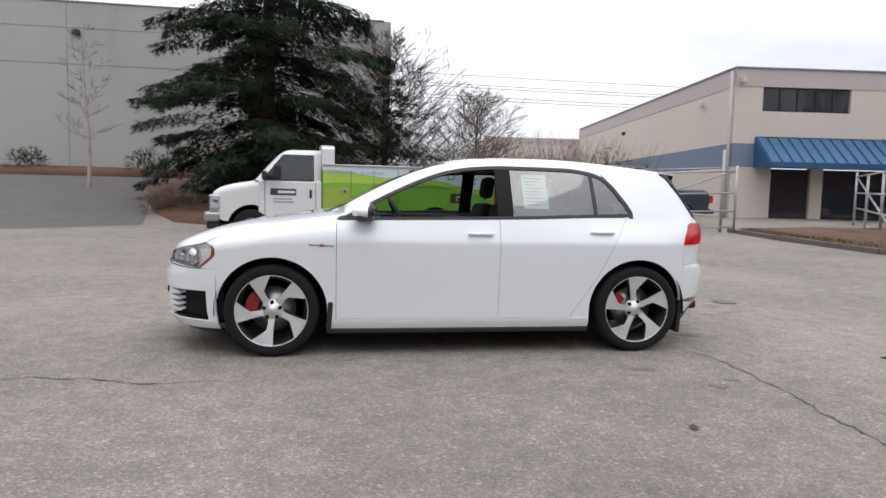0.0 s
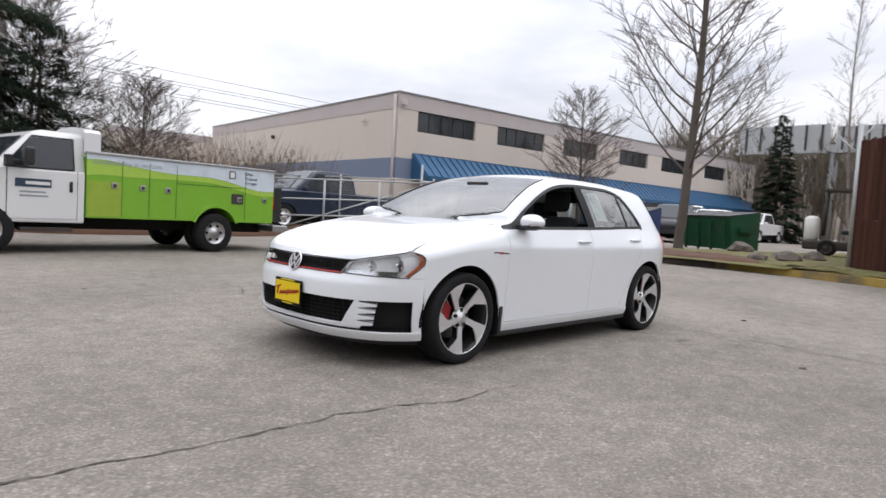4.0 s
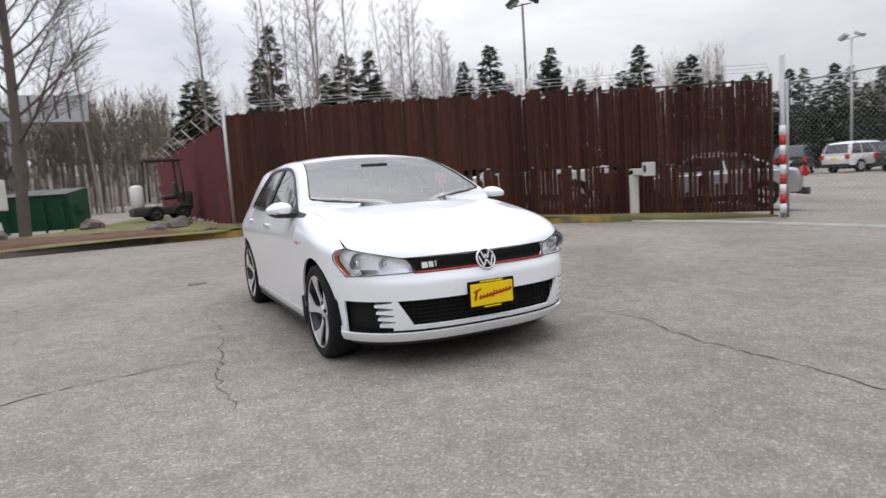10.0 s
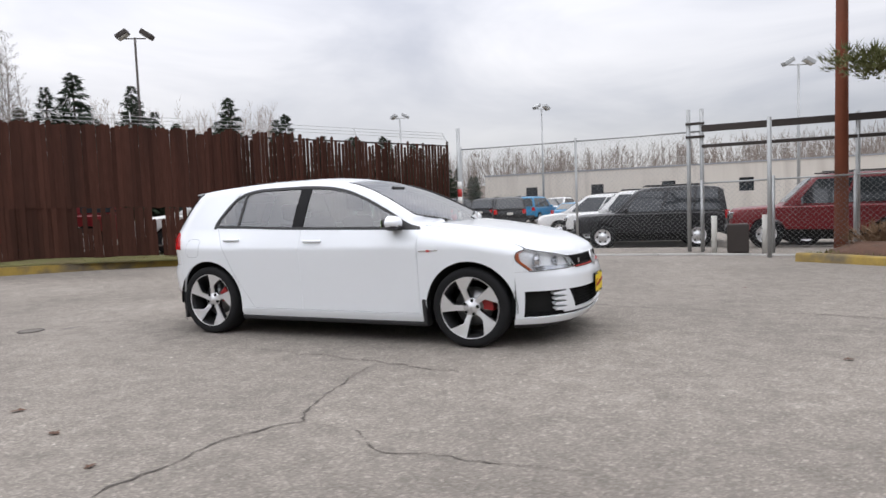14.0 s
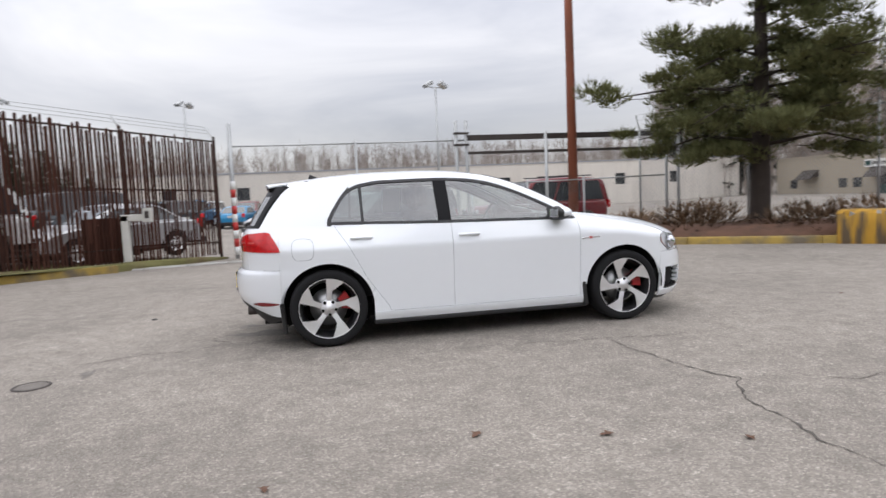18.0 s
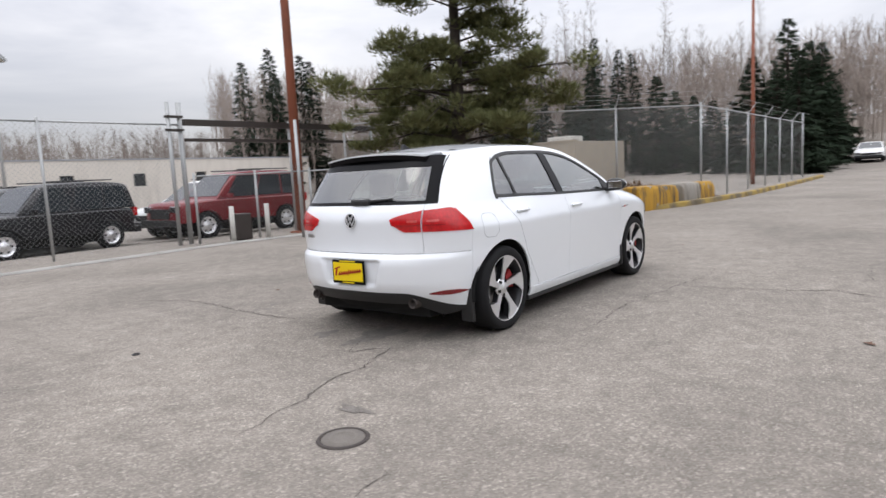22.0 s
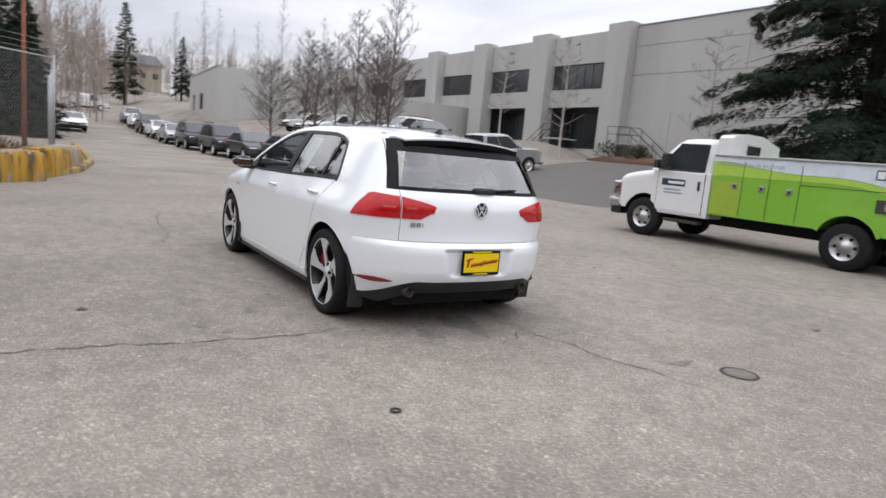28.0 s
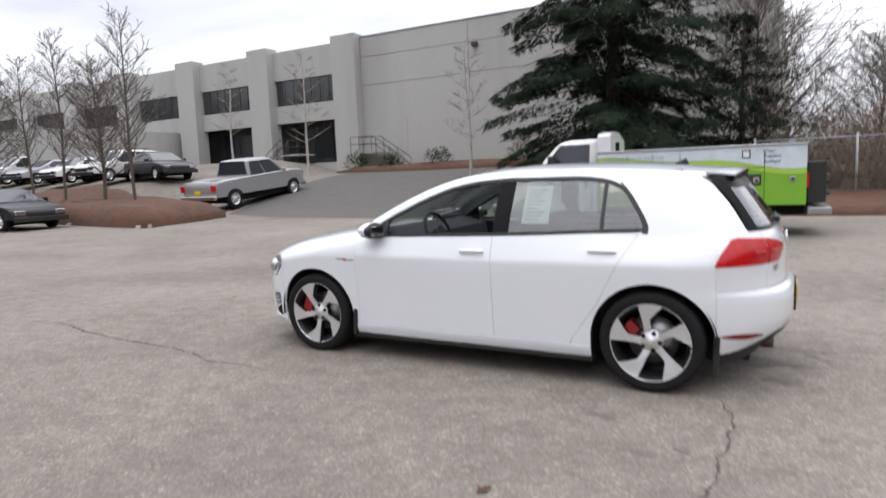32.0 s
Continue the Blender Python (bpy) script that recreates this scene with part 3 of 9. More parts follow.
def leaf(x, y, a, size, k):
    bm = bmesh.new()
    o = [(0, -1), (0.35, -0.5), (0.3, -0.1), (0.75, 0.2), (0.3, 0.4), (0, 1), (-0.35, 0.4), (-0.7, 0.15), (-0.3, -0.1), (-0.3, -0.5)]
    vs = [bm.verts.new((size * p[0], size * p[1], 0.006 + 0.012 * abs(p[0]))) for p in o]
    bm.faces.new(vs)
    solo("dead_leaf", bm, M_BARKDUST, "curled brown dead leaf lying on asphalt", "leaf", group="dead leaves", at=pose(x, y, ground_z(x, y), 0, 0, a))


for k, (x, y) in enumerate(((-0.5, 3.55), (-1.75, 3.7), (0.1, 3.3), (0.7, 3.1), (1.7, 3.4), (-2.4, 3.6), (2.9, 3.2), (4.4, 2.5), (3.6, -2.9), (-3.4, -3.0), (-3.9, 0.6), (0.9, -2.4))):
    leaf(x, y, 47 * k, 0.035 + 0.004 * (k % 4), k)


def bed(name, outline, top, mat, label, category, rough=0.05, seed=1):
    """A raised planting bed or verge: its outline as corners, its top uneven."""
    bm, rnd = bmesh.new(), random.Random(seed)
    n = len(outline)
    cx, cy = sum(p[0] for p in outline) / n, sum(p[1] for p in outline) / n
    rim = along(list(outline) + [outline[0]], 0.7)[:-1]
    rings = []
    for s, lift in ((1.0, -0.25), (1.0, 0.3), (0.9, 0.8), (0.72, 1.0), (0.5, 1.0), (0.25, 1.05)):
        ring = []
        for x, y in rim:
            px, py = cx + (x - cx) * s, cy + (y - cy) * s
            ring.append(bm.verts.new((px, py, ground_z(px, py) + top * lift + (rnd.uniform(-rough, rough) if lift > 0.5 else 0))))
        rings.append(ring)
    for a, b in zip(rings, rings[1:]):
        for k in range(len(rim)):
            bm.faces.new((a[k], a[(k + 1) % len(rim)], b[(k + 1) % len(rim)], b[k])).smooth = True
    bm.faces.new(rings[-1])
    bmesh.ops.recalc_face_normals(bm, faces=list(bm.faces))
    return solo(name, bm, mat, label, category, "structure", shade=True)


def kerb(points, mat, label, width=0.16, height=0.14, seed=5, piece=2.4):
    """A kerb of cast lengths, each a piece of its own with a rounded nose."""
    line = thing("kerb", label, "kerb", kind="structure")
    rnd = random.Random(seed)
    pts = along(points, piece)
    for a, b in zip(pts, pts[1:]):
        d = Vector((b[0] - a[0], b[1] - a[1]))
        L, ang = d.length, math.atan2(d.y, d.x)
        za, zb = ground_z(*a), ground_z(*b)
        bm = bmesh.new()
        n, rows = 6, []
        for k in range(n + 1):
            s = 0.006 + (L - 0.012) * k / n
            j = rnd.uniform(-0.006, 0.006)
            z = (zb - za) * s / L
            rows.append([bm.verts.new((s, yy, z + zz)) for yy, zz in ((0, -0.1), (0.005 + j, height * 0.75), (0.035 + j, height + j), (width, height + j * 0.6), (width, -0.1))])
        for p, q in zip(rows, rows[1:]):
            for i in range(4):
                bm.faces.new((p[i], q[i], q[i + 1], p[i + 1])).smooth = i < 2
        bm.faces.new(rows[0]), bm.faces.new(rows[-1][::-1])
        part("kerb_stone", bm, mat, line, at=pose(a[0], a[1], za, 0, 0, math.degrees(ang)))
    return line


EAST_KERB = [(10.0, 11.2), (9.3, 8.2), (9.2, 5.2), (9.6, 1.6), (9.0, -1.4), (7.6, -4.2), (5.9, -6.6), (5.2, -7.4)]
kerb(EAST_KERB[3:][::-1], M_CURBY, "worn yellow concrete kerb with mossy chipped paint", seed=9)
kerb(EAST_KERB[:4][::-1], M_ROCK, "low dirty kerb half buried in leaf litter", seed=10, height=0.1)
bed("verge", EAST_KERB[2:] + [(3.4, -10.4), (12.0, -0.8), (16, 3.2), (12, 7.5)], 0.15, M_GRASS, "patchy winter grass verge with moss and bare soil", "grass", 0.03, 3)
bed("verge", [(11.7, -0.25), (17, -0.1), (24, 0.2), (22.5, 1.7), (16.5, 3.0), (13.2, 4.4), (11.2, 3.2)], 0.14, M_GRASS, "mossy grass strip along the maroon fence", "grass", 0.03, 13)
bed("leaf_litter_bed", [(9.45, 5.2), (9.72, 2.4), (9.62, 0.6), (11.3, 1.0), (12.6, 3.0), (12.4, 5.6)], 0.2, M_BARKDUST, "damp brown leaf litter over the verge", "planting bed", 0.03, 17)
bed("leaf_litter_bed", [(9.5, 5.0), (9.55, 8.2), (10.2, 11.2), (14.5, 10.2), (14.0, 5.6)], 0.2, M_BARKDUST, "brown leaf litter and bark along the kerb by the mailboxes", "planting bed", 0.03, 7)
SW_KERB = [(-4.3, -6.6), (-6.0, -5.3), (-7.9, -3.9), (-9.9, -2.4), (-12.4, -1.6), (-16, -1.1), (-22, -0.9), (-32, -0.8)]
kerb(SW_KERB, M_CURBY, "worn yellow concrete kerb round a planting bed", seed=12)
bed("planting_bed", [(-4.7, -6.7), (-6.2, -5.4), (-8.1, -4.0), (-10.1, -2.6), (-12.6, -1.8), (-15.0, -1.5), (-14.6, -2.6), (-11.0, -6.6), (-7.4, -9.0), (-5.0, -8.4)], 0.3, M_BARKDUST,
    "brown planting bed with bark and dead bracken", "planting bed", 0.06, 4)
ISLAND = [(-15.8, 8.1), (-18.2, 8.3), (-22.0, 9.0), (-28, 10.0), (-36, 11.0), (-37, 13.5), (-28, 14.5), (-20.5, 13.3), (-16.8, 12.2)]
bed("bark_island", ISLAND, 0.75, M_BARKDUST, "raised island of reddish bark mulch below parked cars", "planting bed", 0.08, 6)
kerb(ISLAND[:5][::-1], M_CONC, "low grey concrete kerb round the bark island", seed=15, height=0.12)
bed("bark_bed", [(-6.8, 15.6), (-5.6, 13.6), (-3.2, 12.6), (0.0, 12.2), (4.0, 12.4), (8.0, 13.2), (8.4, 22), (1, 24.5), (-6.4, 24.4), (-8.2, 20)], 0.3, M_BARKDUST,
    "brown mulch bed under the spruce behind the truck", "planting bed", 0.06, 8)
bed("foundation_bed", [(-20.6, 26.9), (-20.6, 23.8), (-14, 23.3), (-7, 23.4), (-6.5, 26.9)], 0.3, M_BARKDUST, "narrow mulch bed along the concrete wall", "planting bed", 0.05, 9)

# darker asphalt drive up to the concrete building


def drive_patch(outline):
    bm, n = bmesh.new(), len(outline)
    cx, cy = sum(p[0] for p in outline) / n, sum(p[1] for p in outline) / n
    rim = along(list(outline) + [outline[0]], 0.8)[:-1]
    rings = [[bm.verts.new((cx + (x - cx) * s, cy + (y - cy) * s, ground_z(cx + (x - cx) * s, cy + (y - cy) * s) + 0.006)) for x, y in rim] for s in (1.0, 0.88, 0.74, 0.58, 0.4, 0.2)]
    for a, b in zip(rings, rings[1:]):
        for k in range(len(rim)):
            bm.faces.new((a[k], a[(k + 1) % len(rim)], b[(k + 1) % len(rim)], b[k])).smooth = True
    bm.faces.new(rings[-1])
    return bm


solo("driveway", drive_patch([(-17.5, 12.9), (-13.5, 11.9), (-9.0, 11.7), (-6.3, 13.0), (-6.9, 15.6), (-8.0, 20.0), (-7.6, 23.2), (-14, 23.2), (-19.4, 23.6), (-19.8, 18.0)]), M_DRIVE, "darker patched asphalt drive sloping up to the concrete building", "asphalt", "structure")

# old gate rails sunk in the asphalt by the sliding gate
for off, z in ((0.0, 0.0), (0.28, 0.0)):
    bm = bmesh.new()
    pts = along([(5.6, -7.6 - off), (3.2, -8.4 - off), (-2.8, -8.6 - off), (-5.6, -7.8 - off)], 0.8)
    for a, b in zip(pts, pts[1:]):
        tube(bm, (*a, ground_z(*a) + 0.005), (*b, ground_z(*b) + 0.005), 0.03, n=6)
    solo("gate_rail", bm, M_CONC, "pale concrete gate track strip set in the asphalt", "gate track", "structure", "gate track strips")

# ---- buildings ----


def wall_with_windows(parent, x0, x1, z0, z1, openings, mat, thick=0.3, y=0.0, name="wall"):
    """A band of wall between two heights, as piers that leave the openings free."""
    edges = [x0] + [e for o in openings for e in o] + [x1]
    for a, b in zip(edges[::2], edges[1::2]):
        if b - a > 0.02:
            part(name, boxed(a, y, z0, b, y + thick, z1), mat, parent)


def window_unit(parent, x0, x1, z0, z1, panes, y=0.08, glass=M_DARKGLASS, name="window"):
    win = part(name, boxed(x0, y + 0.05, z0, x1, y + 0.09, z1), M_FRAME, parent)
    w = (x1 - x0) / panes
    for k in range(panes):
        part("pane", boxed(x0 + k * w + 0.04, y + 0.02, z0 + 0.05, x0 + (k + 1) * w - 0.04, y + 0.047, z1 - 0.05), glass, win)
    part("frame", boxed(x0 - 0.02, y - 0.03, z0 - 0.04, x1 + 0.02, y + 0.05, z0 + 0.02), M_FRAME, win)
    return win


def cream_building():
    b = thing("office_building", "two-storey cream stucco industrial building with blue band and awning", "building", pose(13.9, 17.5, 0.45, 0, 0, -6))
    L, D, H = 34.0, 23.0, 5.8
    wins = [(1.1, 4.6), (6.1, 9.6), (11.2, 14.2), (16.4, 19.4), (21.0, 24.0), (26.5, 29.5)]
    doors = [(1.6, 3.2), (3.7, 6.6), (8.4, 11.0), (12.6, 15.4), (17.0, 19.6), (21.2, 24.0), (26.0, 29.0)]
    wall_with_windows(b, 0, L, 0.0, 2.05, doors, M_CREAM)
    part("blue_band", boxed(0, -0.012, 2.05, L, 0.3, 2.95), M_BLUEBAND, b)
    part("wall", boxed(0, 0, 2.95, L, 0.3, 4.2), M_CREAM, b)
    wall_with_windows(b, 0, L, 4.2, 5.12, wins, M_CREAM)
    part("parapet", boxed(0, -0.02, 5.12, L, 0.3, H), M_MAUVE, b)
    part("cap_flashing", boxed(-0.05, -0.07, H, L + 0.05, 0.36, H + 0.05), M_GREYROOF, b)
    for x0, x1 in wins:
        window_unit(b, x0, x1, 4.2, 5.12, 5 if x1 - x0 > 3.2 else 4)
    for k, (x0, x1) in enumerate(doors):
        window_unit(b, x0, x1, 0.1, 2.0, 2 if k else 1, name="shop_window")
    # west side wall with the wing behind
    part("side_wall", boxed(0, 0.3, 0, 0.3, D, 2.05), M_CREAM, b)
    part("blue_band", boxed(-0.012, 0.3, 2.05, 0.3, D, 2.95), M_BLUEBAND, b)
    part("side_wall", boxed(0, 0.3, 2.95, 0.3, D, 5.12), M_CREAM, b)
    part("parapet", boxed(-0.02, 0.3, 5.12, 0.3, D, H), M_MAUVE, b)
    part("cap_flashing", boxed(-0.07, 0.36, H, 0.36, D, H + 0.05), M_GREYROOF, b)
    part("wing_wall", boxed(-6.6, D, 0, 0.3, D + 0.3, 4.6), M_CREAM, b)
    part("parapet", boxed(-6.62, D - 0.02, 4.6, 0.3, D + 0.3, 5.1), M_MAUVE, b)
    part("wing_wall", boxed(-6.6, D + 0.3, 0, -6.3, D + 22, 5.1), M_CREAM, b)
    part("roof", boxed(0.3, 0.3, 5.2, L, D, 5.35), M_GREYROOF, b)
    part("roof", boxed(-6.3, D + 0.3, 4.6, 0.3, D + 22, 4.7), M_GREYROOF, b)
    part("end_wall", boxed(L, 0, 0, L + 0.3, D, H), M_CREAM, b)
    bm = bmesh.new()
    tube(bm, (-0.1, 0.12, 0), (-0.1, 0.12, H - 0.1), 0.06)
    part("downpipe", bm, M_MAUVE, b)
    # standing-seam awning
    aw = part("awning", sheet([[(0.9, -1.25, 2.15), (0.9, -0.03, 3.2)], [(L - 2, -1.25, 2.15), (L - 2, -0.03, 3.2)]], 0.03), M_AWNING, b, "blue standing-seam metal awning")
    for k in range(75):
        x = 0.92 + k * (L - 2.95) / 74
        bm = bmesh.new()
        q = math.degrees(math.atan2(1.05, 1.22))
        box(bm, -0.018, 0, 0, 0.018, 1.61, 0.045)
        part("seam", bm if k == 0 else seam.data, M_AWNING, aw, at=pose(x, -1.25, 2.155, q))
        if k == 0:
            seam = aw.children[-1]
        else:
            bm.free()
    part("fascia", boxed(0.88, -1.28, 2.0, L - 2, -1.25, 2.2), M_AWNING, aw)
    bm = bmesh.new()
    prism(bm, [(-1.25, 2.02), (-1.25, 2.16), (-0.03, 3.2), (-0.03, 2.02)], 0.86, 0.9, "x")
    part("end_panel", bm, M_AWNING, aw)
    for x, y, z in ((0.1, 6.0, 4.75), (-0.14, 12.5, 4.5), (-0.14, 2.6, 4.75), (0.25, -0.14, 5.35)):
        bm = bmesh.new()
        box(bm, x - 0.1, y - 0.1, z - 0.1, x + 0.06, y + 0.1, z + 0.1, bevel=0.02)
        part("wall_lamp", bm, M_DARKIRON if y > 10 else M_CREAM, b)
    for y in (8, 13, 19):
        bm = bmesh.new()
        tube(bm, (1.5, y, 5.3), (1.5, y, 6.15), 0.1)
        part("roof_vent", bm, M_GALV, b)


cream_building()


def concrete_building():
    gz = 1.55
    b = thing("warehouse", "tall grey tilt-up concrete warehouse with recessed windows", "building", pose(-20.85, 27.0, gz) @ Matrix.Diagonal((1.0, 1.0, 0.94, 1)))
    H = 8.6
    # blank panels east of the last pillar
    wx = 0.0
    for w in (7.2, 7.2, 7.4):
        zs = (0, 5.6, 7.35, H)
        for z0, z1 in zip(zs, zs[1:]):
            part("wall_panel", boxed(wx + 0.012, 0, z0 + 0.015, wx + w - 0.012, 0.35, z1 - 0.015), M_TILTUP, b)
        wx += w
    part("joint_backing", boxed(0, 0.05, 0, wx, 0.34, H - 0.05), M_MAUVE, b)
    part("cap_flashing", boxed(0, -0.04, H, wx, 0.4, H + 0.06), M_GREYROOF, b)
    part("side_wall", boxed(wx, 0, 0, wx + 0.35, 40, H), M_TILTUP, b)
    bm = bmesh.new()
    box(bm, 7.5, -0.25, 7.0, 7.8, 0, 7.25, bevel=0.03)
    part("wall_lamp", bm, M_DARKIRON, b)
    door = part("door", boxed(2.1, -0.03, 1.3, 3.1, -0.002, 3.35), M_TILTUP, b, "grey painted steel door")
    part("handle", boxed(2.2, -0.07, 2.25, 2.32, -0.03, 2.3), M_STEEL, door)
    # window bays between pillars, running west
    px = 0.0
    for k in range(8):
        part("pillar", boxed(px - 1.72, -0.62, -0.6, px, 0.35, H + 0.2), M_TILTUP, b)
        x1, x0 = px - 1.72, px - 6.96
        part("wall", boxed(x0, 0, 3.7, x1, 0.35, 4.9), M_TILTUP, b)
        part("wall", boxed(x0, 0, 6.6, x1, 0.35, H - 0.05), M_TILTUP, b)
        part("wall", boxed(x0, 0, -0.8, x1, 0.35, 0.9), M_TILTUP, b)
        win = part("window", boxed(x0 + 0.06, 0.12, 4.9, x1 - 0.06, 0.2, 6.6), M_FRAME, b)
        for j in range(7):
            w = (x1 - x0 - 0.2) / 7
            part("pane", boxed(x0 + 0.1 + j * w + 0.03, 0.09, 4.97, x0 + 0.1 + (j + 1) * w - 0.03, 0.118, 6.53), M_DARKGLASS, win)
        bay = part("recessed_bay", boxed(x0 - 1.72, 1.6, 0.0, x1, 1.7, 4.2), M_FRAME, b)
        for j in range(3):
            w = (x1 - x0 - 0.4) / 3
            part("pane", boxed(x0 + 0.2 + j * w + 0.06, 1.55, 1.1, x0 + 0.2 + (j + 1) * w - 0.06, 1.598, 3.4), M_DARKGLASS, bay)
        px -= 6.96
    part("roof", boxed(px, 0.4, H - 0.4, wx, 40, H - 0.25), M_GREYROOF, b)
    part("wall", boxed(px - 20, 6, -1, px, 6.4, H - 1.5), M_TILTUP, b)
    # two steel stairs with rails
    for sx, rise, way in ((0.05, 1.35, 1), (-5.5, 1.5, -1)):
        st = part("stair", boxed(sx, -1.5, rise - 0.1, sx + 1.6, -0.05, rise), M_CONC, b, "concrete landing with steel stair")
        n = 7
        foot = sx + 1.6 if way > 0 else sx
        for j in range(n):
            x0, x1 = sorted((foot + way * j * 0.28, foot + way * (j * 0.28 + 0.3)))
            part("step", boxed(x0, -1.5, rise - (j + 1) * rise / n - 0.04, x1, -0.7, rise - (j + 1) * rise / n), M_CONC, st)
        for yy in (-1.5, -0.68):
            for lift in (0.5, 0.95):
                part("handrail", tubed((sx, yy, rise + lift), (sx + 1.6, yy, rise + lift), 0.022, n=6), M_DARKIRON, st)
                part("handrail", tubed((foot, yy, rise + lift), (foot + way * n * 0.28, yy, lift), 0.022, n=6), M_DARKIRON, st)
            for j in range(5):
                run = -1.6 + 0.9 * j
                zz = rise - max(0.0, run) / 0.28 * rise / n
                part("baluster", tubed((foot + way * run, yy, zz - 0.1), (foot + way * run, yy, zz + 0.95), 0.02, n=6), M_DARKIRON, st)


concrete_building()


def low_building(name, label, at, L, D, H, wall, windows, win_h=(0.9, 2.1), roof=M_GREYROOF, pane_mat=M_DARKGLASS):
    b = thing(name, label, "building", at)
    z0, z1 = win_h
    part("wall", boxed(0, 0, -1, L, 0.3, z0), wall, b)
    wall_with_windows(b, 0, L, z0, z1, windows, wall)
    part("wall", boxed(0, 0, z1, L, 0.3, H), wall, b)
    part("side_wall", boxed(0, 0.3, -1, 0.3, D, H), wall, b)
    part("side_wall", boxed(L - 0.3, 0.3, -1, L, D, H), wall, b)
    part("back_wall", boxed(0.3, D - 0.3, -1, L - 0.3, D, H), wall, b)
    part("roof", boxed(0.3, 0.3, H - 0.3, L - 0.3, D - 0.3, H - 0.15), roof, b)
    part("parapet_cap", boxed(-0.06, -0.06, H, L + 0.06, 0.36, H + 0.12), roof, b)
    for x0, x1 in windows:
        window_unit(b, x0, x1, z0, z1, 2, glass=pane_mat)
    return b


# pale warehouse beyond the gated lot, facing north
low_building("long_warehouse", "long pale low warehouse with a stained parapet", pose(17.2, -52, -0.6, 0, 0, 180), 60, 20, 4.5, M_WALLWHITE,
             [(x, x + 1.1) for x in range(4, 56, 6)], (2.2, 3.3))
# tan shop building to the south-west, its long front running away from the road
SHOP_WINDOWS = [(19.0, 22.1), (24.3, 27.2)]
tan = low_building("shop_building", "low tan block shop with teal window posters and a flat roof", pose(-44.5, -48.6, -0.3, 0, 0, 82), 30.6, 7.4, 3.5, M_TAN,
                   SHOP_WINDOWS, (0.35, 2.15), M_TAN)
for x0, x1 in SHOP_WINDOWS:
    n = 3
    for j in range(n):
        a, b = x0 + (x1 - x0) * (j + 0.08) / n, x0 + (x1 - x0) * (j + 0.9) / n
        poster = part("window_poster", boxed(a, 0.02, 0.5 + 0.05 * (j % 2), b, 0.03, 1.30), M_TEAL, tan, "teal and white window poster")
        part("poster_panel", boxed(a + 0.1, 0.012, 0.62, b - 0.15, 0.018, 0.95 + 0.1 * (j % 2)), M_WHITE, poster)
board = part("sign_board", boxed(11.9, -0.12, 2.3, 15.7, -0.02, 2.9), M_WHITE, tan, "white shop sign with green mark")
part("sign_mark", boxed(12.0, -0.135, 2.4, 12.6, -0.122, 2.8), M_TEAL, board)
for j in range(8):
    part("sign_bar", boxed(12.75 + 0.35 * j, -0.13, 2.47, 12.98 + 0.35 * j, -0.122, 2.73), M_DARKIRON, board)
for x0, x1, mat in ((22.7, 23.7, M_FRAME), (13.3, 14.4, M_TEAL)):
    door = part("door", boxed(x0, -0.03, 0.0, x1, -0.005, 1.85), mat, tan)
    part("pane", boxed(x0 + 0.2, -0.045, 0.9, x1 - 0.2, -0.032, 1.65), M_DARKGLASS, door)
for x0 in (2.2, 8.8, 10.5, 15.2, 16.5):
    win = part("small_window", boxed(x0, -0.03, 0.7, x0 + 1.0, -0.005, 1.5), M_FRAME, tan)
    part("pane", boxed(x0 + 0.08, -0.04, 0.78, x0 + 0.92, -0.032, 1.42), M_DARKGLASS, win)
for x0 in (4.0, 12.6):
    bm = bmesh.new()
    prism(bm, [(0.0, 1.75), (-0.9, 1.55), (-0.9, 1.5), (0.0, 2.35)][::-1], x0, x0 + 2.2, "x")
    part("awning", bm, M_DARKIRON, tan, "dark fabric awning")
part("roof_unit", boxed(26.6, 2.0, 3.36, 29.0, 3.6, 4.05, 0.05), M_DULLWHITE, tan, "pale rooftop ventilation unit")
part("downpipe", tubed((13.4, -0.06, 0), (13.4, -0.06, 3.5), 0.05, n=6), M_TAN, tan)
for x0, y0 in ((18.0, -1.2), (22.4, -1.0), (24.0, -1.0), (27.8, -1.1), (30.2, -1.4)):
    part("bollard", tubed((x0, y0, 0), (x0, y0, 0.75), 0.07, n=8), M_DULLWHITE, tan)


def house(x, y, z, w, d, h, rz, wall, name="apartment_house"):
    b = thing(name, "distant pale apartment house with a pitched roof", "house", pose(x, y, z, 0, 0, rz), "houses on the hill")
    part("wall", boxed(-w / 2, -d / 2, -4, w / 2, d / 2, h), wall, b)
    bm = bmesh.new()
    prism(bm, [(-w / 2 - 0.5, h), (w / 2 + 0.5, h), (w / 2 - 1.5, h + 2.4), (-w / 2 + 1.5, h + 2.4)], -d / 2 - 0.5, d / 2 + 0.5)
    part("roof", bm, M_GREYROOF, b)
    n = int(w / 3)
    for s in range(int(h / 2.8)):
        for k in range(n):
            cx = -w / 2 + (k + 0.5) * w / n
            part("window", boxed(cx - 0.7, -d / 2 - 0.06, 0.9 + 2.8 * s, cx + 0.7, -d / 2 - 0.004, 2.3 + 2.8 * s), M_DARKGLASS, b)


for k, (x, y, z, w, h) in enumerate(((-165, 34, 8, 12, 4.2), (-190, 20, 13, 13, 4.4))):
    house(x, y, z, w, 12, h, 90 + 7 * k, M_TAN if k % 2 else M_WALLWHITE)
